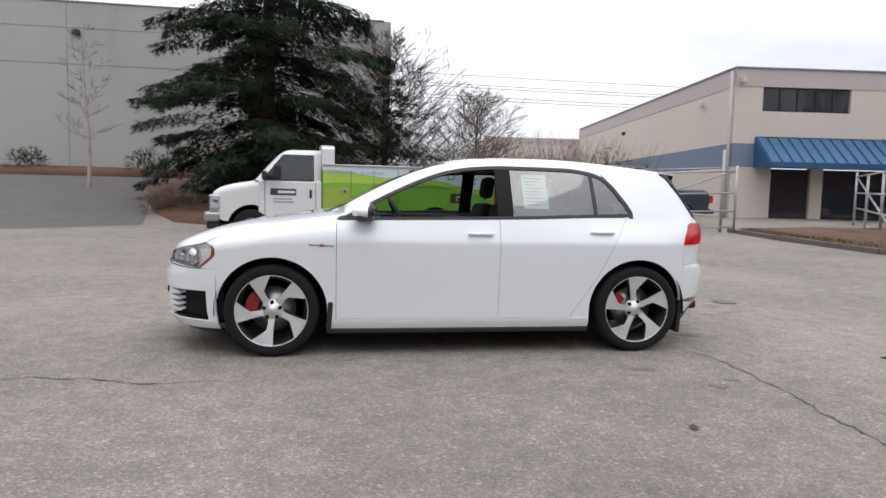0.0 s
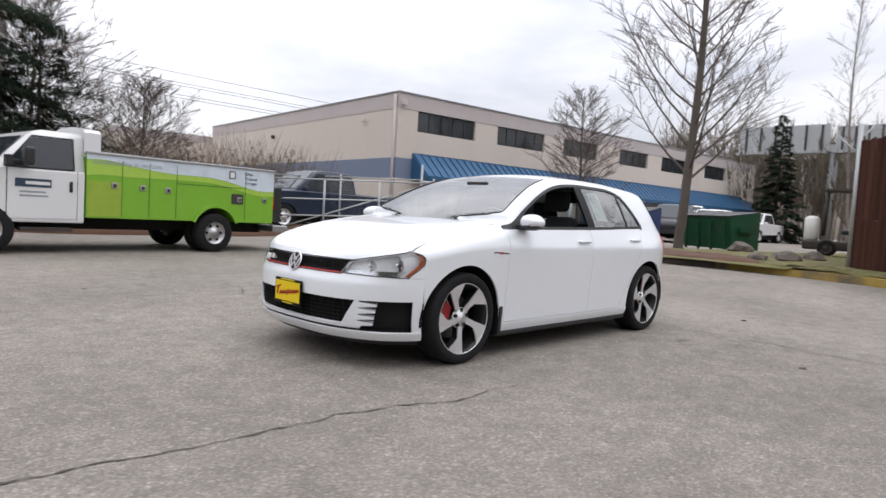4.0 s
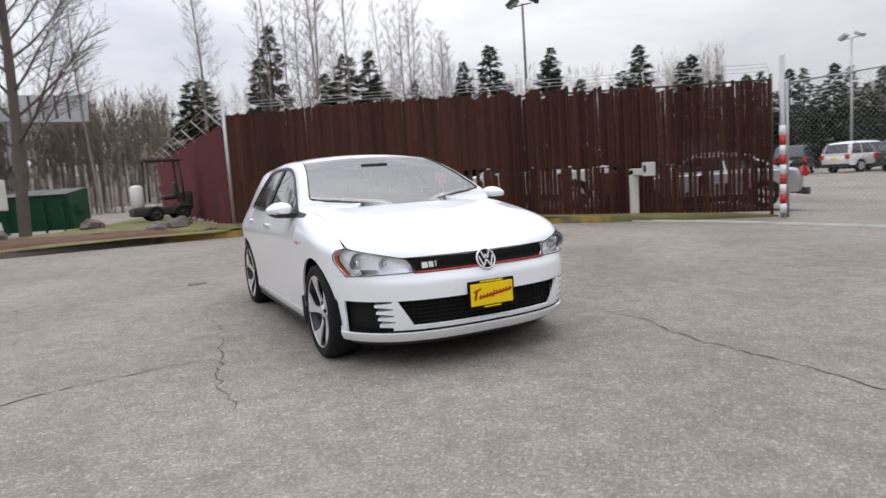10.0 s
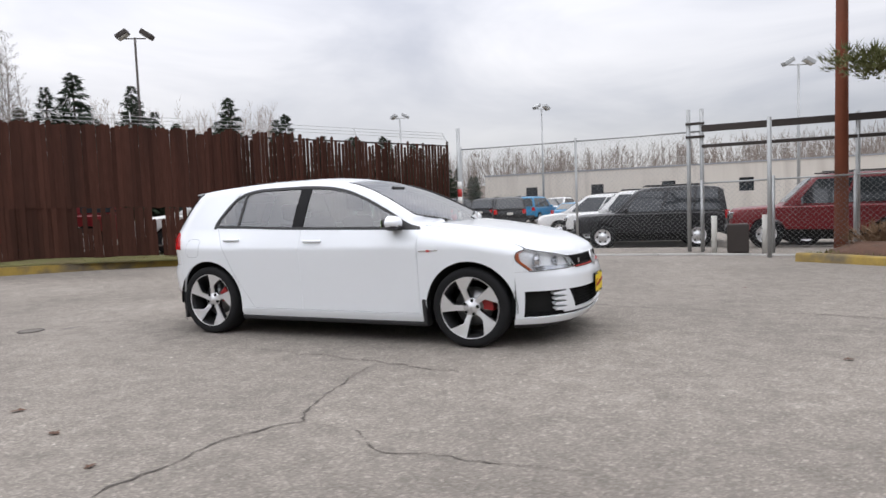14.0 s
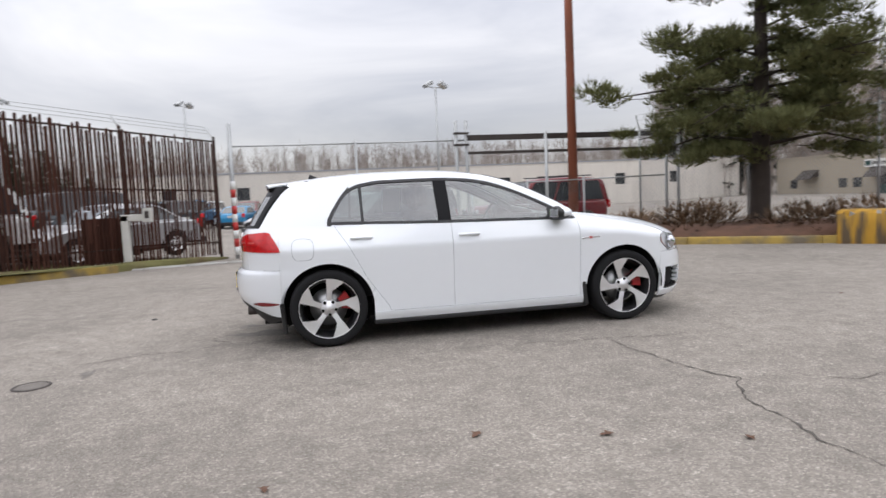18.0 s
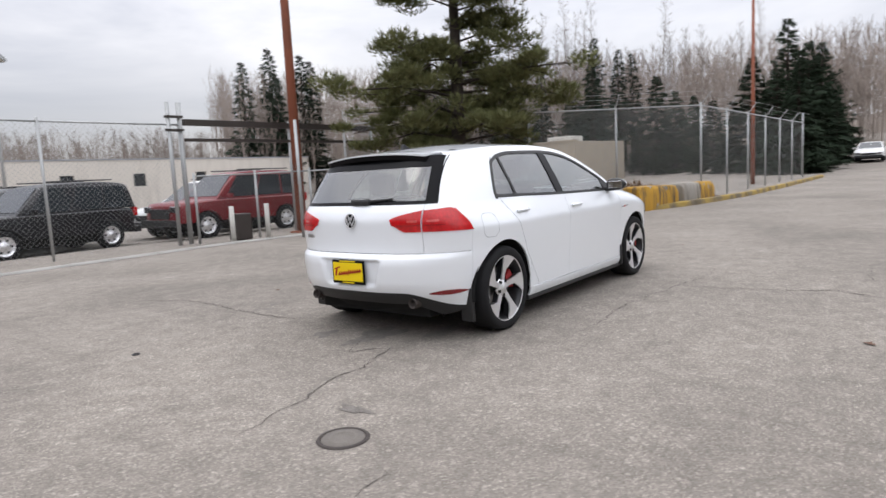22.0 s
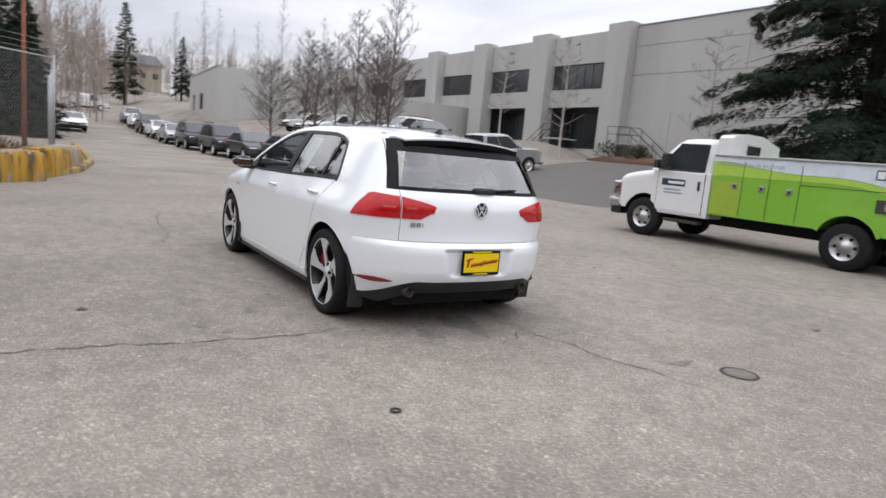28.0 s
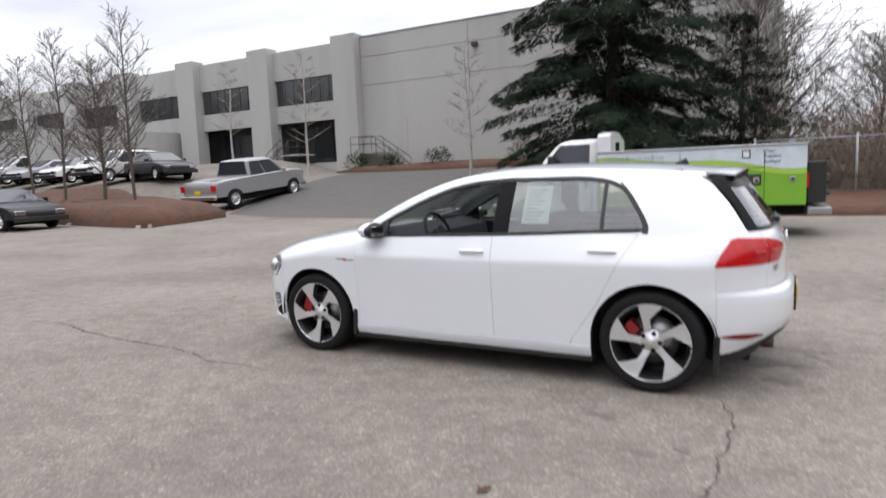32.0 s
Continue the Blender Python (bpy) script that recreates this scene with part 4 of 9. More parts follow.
# grey sheds on the north side of the road
low_building("grey_shed", "pale grey steel shed beside the road", pose(-62, 19, 1.2, 0, 0, -4), 24, 18, 3.9, M_TILTUP, [(3, 5), (9, 12)], (1.0, 2.8))
low_building("grey_shed", "pale grey steel shed beside the road", pose(-90, 16, 3.0, 0, 0, -4), 22, 18, 5.5, M_TILTUP, [(3, 5), (9, 12)], (1.0, 3.0))

# ---- fences and gates ----


def wire_panel(length, height, cell=0.06, w=0.0035):
    """Woven diamond wire between the ground and a height, as crossing thin strands."""
    bm = bmesh.new()

    def strand(x0, z0, x1, z1, y):
        dx, dz = x1 - x0, z1 - z0
        l = math.hypot(dx, dz)
        nx, nz = -dz / l * w / 2, dx / l * w / 2
        vs = [bm.verts.new((x0 + nx, y, z0 + nz)), bm.verts.new((x0 - nx, y, z0 - nz)), bm.verts.new((x1 - nx, y, z1 - nz)), bm.verts.new((x1 + nx, y, z1 + nz))]
        bm.faces.new(vs)

    k, step = -height, cell * 1.414
    while k < length:
        a, b = max(0.0, k), min(length, k + height)
        if b > a:
            strand(a, a - k, b, b - k, 0.0)
            strand(a, height - (a - k), b, height - (b - k), 0.003)
        k += step
    return bm


def chain_fence(points, height, label, posts=3.0, barbed=False, rail=True, cell=0.06, wire=True, zoff=0.0, gauge=0.0035):
    """A chain-link fence of round posts, a top rail and woven wire, bay by bay."""
    f = thing("chain_link_fence", label, "fence")
    for a, b in zip(points, points[1:]):
        L = math.hypot(b[0] - a[0], b[1] - a[1])
        n = max(1, round(L / posts))
        ang = math.degrees(math.atan2(b[1] - a[1], b[0] - a[0]))
        for k in range(n):
            p = (a[0] + (b[0] - a[0]) * k / n, a[1] + (b[1] - a[1]) * k / n)
            q = (a[0] + (b[0] - a[0]) * (k + 1) / n, a[1] + (b[1] - a[1]) * (k + 1) / n)
            gz = ground_z(*p) + zoff
            part("post", tubed((*p, gz - 0.1), (*p, gz + height + 0.08), 0.03), M_GALV, f)
            if rail:
                part("top_rail", tubed((*p, gz + height), (*q, ground_z(*q) + zoff + height), 0.021, n=6), M_GALV, f)
            if wire:
                part("wire_mesh", wire_panel(L / n, height - 0.04, cell, gauge), M_MESHGREY, f, at=pose(p[0], p[1], gz + 0.04, 0, 0, ang))
            if barbed:
                d = Vector((b[1] - a[1], a[0] - b[0], 0)).normalized()
                bm = bmesh.new()
                tube(bm, (*p, gz + height), Vector((*p, gz + height + 0.38)) + d * 0.3, 0.014, n=5)
                for s in (0.3, 0.65, 1.0):
                    tube(bm, Vector((*p, gz + height + 0.38 * s)) + d * 0.3 * s, Vector((*q, ground_z(*q) + zoff + height + 0.38 * s)) + d * 0.3 * s, 0.0035, n=4)
                part("barbed_wire_arm", bm, M_GALV, f)
    e = points[-1]
    part("post", tubed((*e, ground_z(*e) - 0.1), (*e, ground_z(*e) + zoff + height + 0.5), 0.038), M_GALV, f)
    return f


# tall fence of rusty slats between the verge and the gated lot
FA, FE = (11.5, -0.45), (3.5, -10.35)


def slat_fence():
    f = thing("slatted_fence", "tall rusty brown slatted fence with broken slats and barbed wire", "fence")
    rnd = random.Random(21)
    d = Vector((FE[0] - FA[0], FE[1] - FA[1]))
    L, ang = d.length, math.degrees(math.atan2(d.y, d.x))
    d.normalize()

    def slat_mesh(h, w):
        bm = bmesh.new()
        prism(bm, [(-w / 2, 0), (w / 2, 0), (w / 2, h), (w * 0.1, h + 0.02), (-w / 2, h - 0.01)], -0.006, 0.006)
        return finish(bm, "slat", M_RUST)

    tall = [slat_mesh(h, w) for h, w in ((1.72, 0.091), (1.71, 0.090), (1.735, 0.092), (1.69, 0.089))]
    blade = [slat_mesh(h, w) for h, w in ((1.72, 0.098), (1.66, 0.095), (1.76, 0.099), (1.60, 0.093))]
    low = [slat_mesh(h, w) for h, w in ((1.05, 0.091), (1.06, 0.092))]
    stub = [slat_mesh(h, w) for h, w in ((0.92, 0.085), (0.80, 0.082), (0.62, 0.08), (0.45, 0.085))]
    n = int(L / 0.088)
    for k in range(n):
        s = (k + 0.5) * L / n
        u = s / L
        back = 0.012 * (k % 2)
        x, y = FA[0] + d.x * s - d.y * back, FA[1] + d.y * s + d.x * back
        z = ground_z(x, y) + 0.13
        # towards the gate the slats have turned in their ties like the blades of a blind
        twist = 30 * smooth(0.46, 0.62, u) + rnd.uniform(-2.5, 2.5) + (rnd.uniform(-8, 8) if u > 0.5 else 0)
        part("slat", blade[rnd.randrange(4)] if u > 0.5 else tall[rnd.randrange(4)], None, f, at=pose(x, y, z + 1.06 + rnd.uniform(-0.02, 0.02) * (1 + 2 * (u > 0.5)), 0, rnd.uniform(-0.3, 0.3), ang + twist))
        zone = 0.16 < u < 0.36 or 0.40 < u < 0.55 or 0.62 < u < 0.80 or 0.86 < u
        if zone and rnd.random() < ((0.88 if k % 2 else 0.10) if u < 0.6 else (0.5 if k % 2 else 0.06)):
            if rnd.random() < 0.85:
                part("slat", stub[rnd.choice((0, 1, 1, 2, 2, 3))], None, f, at=pose(x, y, z, 0, rnd.uniform(-2.5, 2.5), ang + twist))
            continue
        part("slat", low[rnd.randrange(2)], None, f, at=pose(x, y, z, 0, rnd.uniform(-0.7, 0.7), ang + twist))
    for s in np.linspace(0, L, 6):
        x, y = FA[0] + d.x * s, FA[1] + d.y * s
        z = ground_z(x, y)
        part("post", tubed((x - d.y * 0.06, y + d.x * 0.06, z), (x - d.y * 0.06, y + d.x * 0.06, z + 3.0), 0.035), M_DARKIRON, f)
        bm = bmesh.new()
        tube(bm, (x, y, z + 2.9), (x - d.y * 0.3, y + d.x * 0.3, z + 3.25), 0.015, n=5)
        part("barbed_wire_arm", bm, M_GALV, f)
    for zz in (0.3, 1.55, 2.75):
        part("rail", tubed((FA[0] - d.y * 0.04, FA[1] + d.x * 0.04, ground_z(*FA) + 0.13 + zz), (FE[0] - d.y * 0.04, FE[1] + d.x * 0.04, ground_z(*FE) + 0.13 + zz), 0.022, n=6), M_DARKIRON, f)
    for q in (0.5, 0.75, 1.0):
        o = Vector((-d.y * 0.3 * q, d.x * 0.3 * q))
        part("barbed_wire", tubed((FA[0] + o.x, FA[1] + o.y, ground_z(*FA) + 2.9 + 0.35 * q), (FE[0] + o.x, FE[1] + o.y, ground_z(*FE) + 2.9 + 0.35 * q), 0.005, n=4), M_GALV, f)
    for x0, w, h in ((0.31, 1.25, 1.2), (0.80, 1.0, 1.0)):
        s = x0 * L
        x, y = FA[0] + d.x * s, FA[1] + d.y * s
        part("patch_panel", boxed(0, -0.05, 0.1, w, -0.03, h), M_RUST, f, at=pose(x, y, ground_z(x, y) + 0.1, 0, 0, ang + 180))


slat_fence()
solo("fence_corner_post", tubed((*FA, ground_z(*FA)), (*FA, ground_z(*FA) + 3.25), 0.05), M_GALV, "grey steel corner post of the fences", "post")

# maroon boarded fence running on east from the corner
bf = thing("boarded_fence", "maroon boarded fence with barbed wire on arms", "fence")
for k in range(8):
    x, y = FA[0] + 0.1 + 2.5 * k, FA[1] + 0.05 + 0.085 * k
    post = (x, y - 0.06, ground_z(x, y))
    for q in range(10):
        bx = 0.25 * q
        part("board", boxed(bx + 0.004, -0.03 - 0.004 * (q % 2), 0.04 * ((3 * q + k) % 4) - 0.05, bx + 0.246, 0.02, 2.56 + 0.03 * ((q + 2 * k) % 3)), M_MAROON, bf, at=pose(x, y, ground_z(x, y) + 0.1, 0, 0, 1.95))
    part("post", tubed(post, (x, y - 0.06, 2.85), 0.03, n=6), M_GALV, bf)
    bm = bmesh.new()
    tube(bm, (x, y - 0.06, 2.8), (x, y + 0.42, 3.3), 0.018, n=5)
    for f in (0.35, 0.7, 1.0):
        tube(bm, (x, y + 0.06 + 0.36 * f, 2.8 + 0.5 * f), (x + 2.5, y + 0.145 + 0.36 * f, 2.8 + 0.5 * f), 0.007, n=4)
    part("barbed_wire_arm", bm, M_GALV, bf)

# sliding chain-link gate south of the car
GZ = ground_z(0, -10.4)
chain_fence([(3.15, -10.35), (0.1, -10.4), (-2.8, -10.3)], 2.75, "tall chain-link sliding gate with three strands above", posts=3.05, cell=0.075, zoff=0.0)
post = thing("striped_gate_post", "steel gate post with a red and white striped sleeve", "post", pose(3.15, -10.2, GZ))
part("pole", tubed((0, 0, 0), (0, 0, 3.3), 0.05), M_GALV, post)
for k in range(9):
    part("stripe", tubed((0, 0, 0.1 + 0.2 * k), (0, 0, 0.3 + 0.2 * k), 0.062), M_RED if k % 2 else M_WHITE, post)
gp = thing("gate_post_pair", "paired grey gate posts with rollers", "post", pose(-2.8, -10.25, GZ))
for dx in (0.0, 0.28):
    part("pole", tubed((dx, 0, 0), (dx, 0, 3.25), 0.045), M_GALV, gp)
for z in (2.6, 2.9):
    part("roller_bracket", boxed(-0.06, -0.06, z, 0.34, 0.06, z + 0.05), M_DARKIRON, gp)
track = thing("overhead_gate_track", "dark overhead beams carrying the sliding gate", "gate track", pose(-2.8, -10.1, GZ))
part("beam", boxed(-6.2, -0.06, 2.72, 0, 0.06, 2.86), M_DARKIRON, track)
part("beam", boxed(-6.2, -0.04, 2.36, 0, 0.04, 2.43), M_DARKIRON, track)
for x in (-6.1, -3.0):
    part("support", tubed((x, 0, 0), (x, 0, 2.9), 0.045), M_GALV, track)
chain_fence([(-2.8, -9.9), (-5.6, -9.2), (-7.6, -8.6)], 1.55, "low chain-link gate panel parked beside the pole", posts=1.4, cell=0.075)
motor = thing("gate_motor", "grey gate operator box behind two steel bollards", "gate motor", pose(-3.5, -9.3, GZ))
bm = bmesh.new()
box(bm, -0.22, -0.18, 0.05, 0.2, 0.15, 0.66, bevel=0.03)
part("housing", bm, M_DARKIRON, motor)
for x in (-0.5, 0.45):
    part("bollard", tubed((x, 0.35, 0), (x, 0.35, 0.85), 0.055), M_DULLWHITE, motor)
solo("steel_post", tubed((-4.0, -7.7, ground_z(-4, -7.7)), (-4.0, -7.7, 2.55), 0.038), M_GALV, "plain galvanised fence post standing in grass", "post")
pole = thing("utility_pole", "tall rust-red painted steel pole", "pole", pose(-5.4, -9.4, -0.1))
part("shaft", tubed((0, 0, 0), (0, 0, 12), 0.13, 0.075, 14), M_RUSTPOLE, pole)
part("base_plate", boxed(-0.22, -0.22, 0, 0.22, 0.22, 0.05), M_RUSTPOLE, pole)
key = thing("keypad_post", "white bent steel post with a card-reader box", "keypad post", pose(5.06, -7.95, ground_z(5.06, -7.95)))
bm = bmesh.new()
box(bm, -0.07, -0.07, 0, 0.07, 0.07, 1.12, bevel=0.01)
box(bm, -0.35, -0.07, 1.0, 0.07, 0.07, 1.14, bevel=0.01)
part("post", bm, M_DULLWHITE, key)
part("card_reader", boxed(-0.52, -0.12, 0.97, -0.36, 0.1, 1.26, 0.01), M_DULLWHITE, key)
part("keypad", boxed(-0.48, 0.1, 1.05, -0.40, 0.106, 1.2), M_DARKIRON, key)

# chain-link compound at the south-west, with its corner by the road
chain_fence([(-7.6, -9.9), (-11.4, -6.05), (-15.0, -2.15), (-33, -1.9)], 2.85, "tall chain-link compound fence with barbed wire", posts=3.0, barbed=True, cell=0.07, gauge=0.0065)


def barrier(x, y, rz, L=1.9, label="yellow painted concrete barrier block, chipped and stained", seed=0, bare=0.0):
    """A cast block with worn arrises, a lifting groove across its top and chips along its edges."""
    bm, rnd = bmesh.new(), random.Random(900 + seed)
    o = [(-0.29, 0.0), (-0.30, 0.2), (-0.29, 0.42), (-0.27, 0.57), (-0.235, 0.625), (-0.12, 0.645), (0.0, 0.65), (0.12, 0.645), (0.235, 0.625), (0.27, 0.57), (0.29, 0.42), (0.30, 0.2), (0.29, 0.0)]
    n, rows = 26, []
    groove = rnd.uniform(0.42, 0.58)
    for k in range(n + 1):
        u = k / n
        end = min(u, 1 - u) * L
        tuck = 0.05 * max(0.0, 1 - end / 0.06)
        dip = 0.07 * max(0.0, 1 - abs(u - groove) * L / 0.07) + (0.025 if u > groove else 0.0)
        row = []
        for j, (py, pz) in enumerate(o):
            edge = 0.016 if j in (3, 4, 8, 9) else 0.006
            chip = 0.05 * (rnd.random() < 0.07) if j in (3, 4, 8, 9) else 0.0
            q = 1 - tuck - chip
            row.append(bm.verts.new(((u - 0.5) * L + rnd.uniform(-0.01, 0.01), py * q + rnd.uniform(-edge, edge), max(0.0, pz - (tuck + chip + dip) * (pz > 0.5) + rnd.uniform(-edge, edge) * (pz > 0)))))
        rows.append(row)
    for k, (p, q) in enumerate(zip(rows, rows[1:])):
        for i in range(len(o) - 1):
            f = bm.faces.new((p[i], q[i], q[i + 1], p[i + 1]))
            f.smooth = i not in (3, 8)
            worn = rnd.random() < (0.16 if i in (3, 4, 7, 8) else 0.10 if i in (0, 11) else 0.01)
            f.material_index = 1 if worn or k / n < bare else 0
    bm.faces.new(rows[0]).material_index = 1 if bare else 0
    bm.faces.new(rows[-1][::-1]).material_index = 0
    bmesh.ops.recalc_face_normals(bm, faces=list(bm.faces))
    b = thing("concrete_barrier", label, "barrier", pose(x, y, ground_z(x, y) - 0.03, 0, 0, rz), "barrier blocks")
    part("block", bm, [M_YBLOCK, M_BARECONC], b)


barrier(-8.8, -3.25, 133, 1.75, seed=1)
barrier(-11.05, -2.35, 165, 1.7, "yellow concrete barrier block with dark rust streaks", 2)
barrier(-13.15, -1.95, 171, 1.9, "concrete barrier block, half bare and half yellow", 3, 0.5)

# pipe swing gate and fence by the office building
pg = thing("pipe_gate", "open galvanised pipe swing gate with sagging braces", "gate")


def pipe(parent, a, b, r=0.03):
    part("pipe", tubed(a, b, r, n=8), M_GALV, parent)


for (ax, ay), (bx, by), top in (((10.3, 6.0), (16.3, 14.0), 1.65), ((5.2, 13.2), (9.75, 10.8), 1.7)):
    za, zb = ground_z(ax, ay), ground_z(bx, by)
    for h in (0.15, 0.6, 1.1, top):
        pipe(pg, (ax, ay, za + h), (bx, by, zb + h), 0.024)
    for s in (0, 0.33, 0.66, 1.0):
        x, y = ax + (bx - ax) * s, ay + (by - ay) * s
        pipe(pg, (x, y, ground_z(x, y)), (x, y, ground_z(x, y) + top + (0.15 if s in (0, 1.0) else 0)), 0.035)
    pipe(pg, (ax, ay, za + 0.1), (bx, by, zb + top), 0.022)
solo("gate_post", tubed((10.35, 6.0, 0.2), (10.35, 6.0, 1.95), 0.075, n=12), M_GALV, "stout galvanised gate post with a boulder at its foot", "post")
chain_fence([(1.0, 16.2), (6.0, 15.0), (9.6, 11.2)], 1.8, "chain-link fence behind the service truck", posts=2.6, cell=0.09)
solo("yard_post", tubed((2.5, 19.5, 0.2), (2.5, 19.5, 2.6), 0.05), M_GALV, "grey steel fence post among brush", "post")

# ---- the white hatchback ----
# Its own frame: nose towards -x, wheels at x = -1.316 and 1.316, z = 0 at the ground.


def soft(points):
    """A smooth curve through a short list of (position, value) that never overshoots."""
    xs, ys = [p[0] for p in points], [p[1] for p in points]
    d = [(ys[k + 1] - ys[k]) / (xs[k + 1] - xs[k]) for k in range(len(xs) - 1)]
    m = [d[0]] + [0.0 if a * b <= 0 else 2 * a * b / (a + b) for a, b in zip(d, d[1:])] + [d[-1]]

    def value(v):
        if v <= xs[0]:
            return ys[0]
        if v >= xs[-1]:
            return ys[-1]
        k = next(i for i in range(len(d)) if v <= xs[i + 1])
        h = xs[k + 1] - xs[k]
        t = (v - xs[k]) / h
        return ys[k] * (1 + 2 * t) * (1 - t) ** 2 + m[k] * h * t * (1 - t) ** 2 + ys[k + 1] * t * t * (3 - 2 * t) + m[k + 1] * h * t * t * (t - 1)
    return value


SECTION = soft([(0.14, 0.79), (0.19, 0.842), (0.25, 0.863), (0.34, 0.869), (0.45, 0.876), (0.60, 0.887), (0.74, 0.8965), (0.785, 0.8985), (0.805, 0.8965), (0.83, 0.8885),
                (0.90, 0.863), (1.0, 0.822), (1.1, 0.773), (1.2, 0.719), (1.3, 0.661), (1.38, 0.612), (1.45, 0.565)])
NOSE_X = soft([(0.14, -2.02), (0.19, -2.085), (0.25, -2.125), (0.32, -2.145), (0.45, -2.155), (0.54, -2.15), (0.60, -2.125), (0.65, -2.105), (0.70, -2.085)])
TAIL_X = soft([(0.14, 1.90), (0.28, 1.99), (0.36, 2.06), (0.45, 2.092), (0.56, 2.098), (0.615, 2.085), (0.65, 2.045), (0.72, 2.036), (0.86, 2.032), (0.94, 2.008), (1.0, 1.968), (1.1, 1.90), (1.2, 1.832), (1.3, 1.765), (1.40, 1.70)])
TAIL_P = soft([(0.3, 2.7), (0.5, 2.75), (0.62, 2.8), (0.8, 3.0), (1.0, 3.9), (1.3, 5.0)])
UPPER = soft([(-1.1, -0.024), (-0.6, -0.006), (0.0, 0.0), (0.5, -0.002), (0.9, -0.016), (1.15, -0.030), (1.28, -0.032)])
HOOD_C = soft([(-2.10, 0.68), (-2.085, 0.702), (-2.065, 0.722), (-2.02, 0.754), (-1.95, 0.788), (-1.85, 0.828), (-1.7, 0.872), (-1.5, 0.916), (-1.3, 0.946), (-1.1, 0.971), (-0.95, 0.988), (-0.8, 1.0)])
TOP = soft([(-1.02, 0.955), (-0.9, 1.01), (-0.7, 1.12), (-0.5, 1.222), (-0.3, 1.306), (-0.1, 1.362), (0.1, 1.388), (0.4, 1.402), (0.8, 1.400), (1.1, 1.387), (1.35, 1.370), (1.55, 1.352), (1.75, 1.335)])
DLO = soft([(-0.88, 0.957), (-0.80, 0.985), (-0.62, 1.083), (-0.47, 1.158), (-0.29, 1.238), (-0.1, 1.302), (0.1, 1.336), (0.35, 1.350), (0.79, 1.347), (1.0, 1.322), (1.09, 1.287), (1.15, 1.24), (1.29, 1.03)])
BELT = soft([(-1.15, 0.915), (-0.9, 0.945), (-0.4, 0.955), (0.4, 0.972), (1.25, 1.0), (2.0, 1.01)])
FRONT_X, NOSE_P = -1.35, 2.7


def rear_x(z):
    return 1.28 - 0.14 * smooth(0.85, 1.1, z)


def width(x, z):
    return SECTION(z) + UPPER(x) * smooth(0.80, 1.0, z) - 0.006 * (x / 1.33) ** 2


def crown_z(x):
    """The height at which the front wing begins to turn over towards the hood."""
    return 0.70 + 0.08 * smooth(-1.9, -1.2, x)


def crown_p(x):
    return 5.0 + 3.5 * smooth(-1.5, -0.9, x)


def base_y(x, z):
    if x < FRONT_X:
        q = (FRONT_X - x) / (FRONT_X - NOSE_X(min(z, 0.70)))
        return width(FRONT_X, z) * (1 - q ** NOSE_P) ** (1 / NOSE_P) if q < 1 else 0.0
    rx = rear_x(z)
    if x > rx:
        q, p = (x - rx) / (TAIL_X(z) - rx), TAIL_P(z)
        return width(rx, z) * (1 - q ** p) ** (1 / p) if q < 1 else 0.0
    return width(x, z)


def skin(x, z):
    """Half-width of the whole body at a length and height."""
    zs = crown_z(x)
    if x < -0.80 and z > zs:
        r = clamp((z - zs) / max(HOOD_C(x) - zs, 0.004), 0, 0.9995)
        cap = base_y(x, zs) * (1 - r * r) ** (1 / crown_p(x))
        k = smooth(-0.80, -0.89, x)
        y = cap if k >= 1 else base_y(x, z) * (1 - k) + cap * k
    else:
        y = base_y(x, z)
    if x > -0.93:
        t = clamp((z - TOP(x) + 0.055) / 0.055)
        y -= 0.05 * (1 - math.sqrt(1 - t * t))
    return y


def hood_z(x, y):
    zs = crown_z(x)
    r = min(abs(y) / max(base_y(x, zs), 0.01), 0.9999)
    return zs + (HOOD_C(x) - zs) * math.sqrt(1 - r ** crown_p(x))


def side(s, x, z, push=0.0):
    return Vector((x, s * (skin(x, z) + push), z))


def nose(a, z, push=0.0):
    """The skin of the nose: a 0 is the middle, 1 and -1 the flanks."""
    t = abs(a) * math.pi / 2
    x = FRONT_X - (FRONT_X - NOSE_X(min(z, 0.70))) * max(math.cos(t), 0) ** (2 / NOSE_P)
    y = skin(x, z) if abs(a) > 0.002 else 0.0
    p = Vector((x, y if a > 0 else -y, z))
    return p + Vector((-math.cos(t), math.copysign(math.sin(t), a), 0)) * push if push else p


def nose_y(y, z):
    q = clamp(abs(y) / width(FRONT_X, min(z, 0.7))) ** (NOSE_P / 2)
    return math.copysign(math.asin(q) / (math.pi / 2), y)


def nose_x(x, z):
    q = clamp((FRONT_X - x) / (FRONT_X - NOSE_X(min(z, 0.7))))
    return math.acos(q ** (NOSE_P / 2)) / (math.pi / 2)


def tail(a, z, push=0.0):
    """The skin of the tail: a 0 is the middle, 1 and -1 the flanks."""
    t, rx, p = abs(a) * math.pi / 2, rear_x(z), TAIL_P(z)
    x = rx + (TAIL_X(z) - rx) * max(math.cos(t), 0) ** (2 / p)
    y = width(rx, z) * max(math.sin(t), 0) ** (2 / p)
    return Vector((x + push * math.cos(t), math.copysign(y + push * math.sin(t), a), z))


def tail_y(y, z):
    q = clamp(abs(y) / width(rear_x(z), z)) ** (TAIL_P(z) / 2)
    return math.copysign(math.asin(q) / (math.pi / 2), y)


def tail_of_x(x, z):
    q = clamp((x - rear_x(z)) / (TAIL_X(z) - rear_x(z)))
    return math.acos(q ** (TAIL_P(z) / 2)) / (math.pi / 2)


def tail_at(y, z, push=0.0):
    return tail(tail_y(y if abs(y) > 1e-4 else 1e-4, z), z, push)


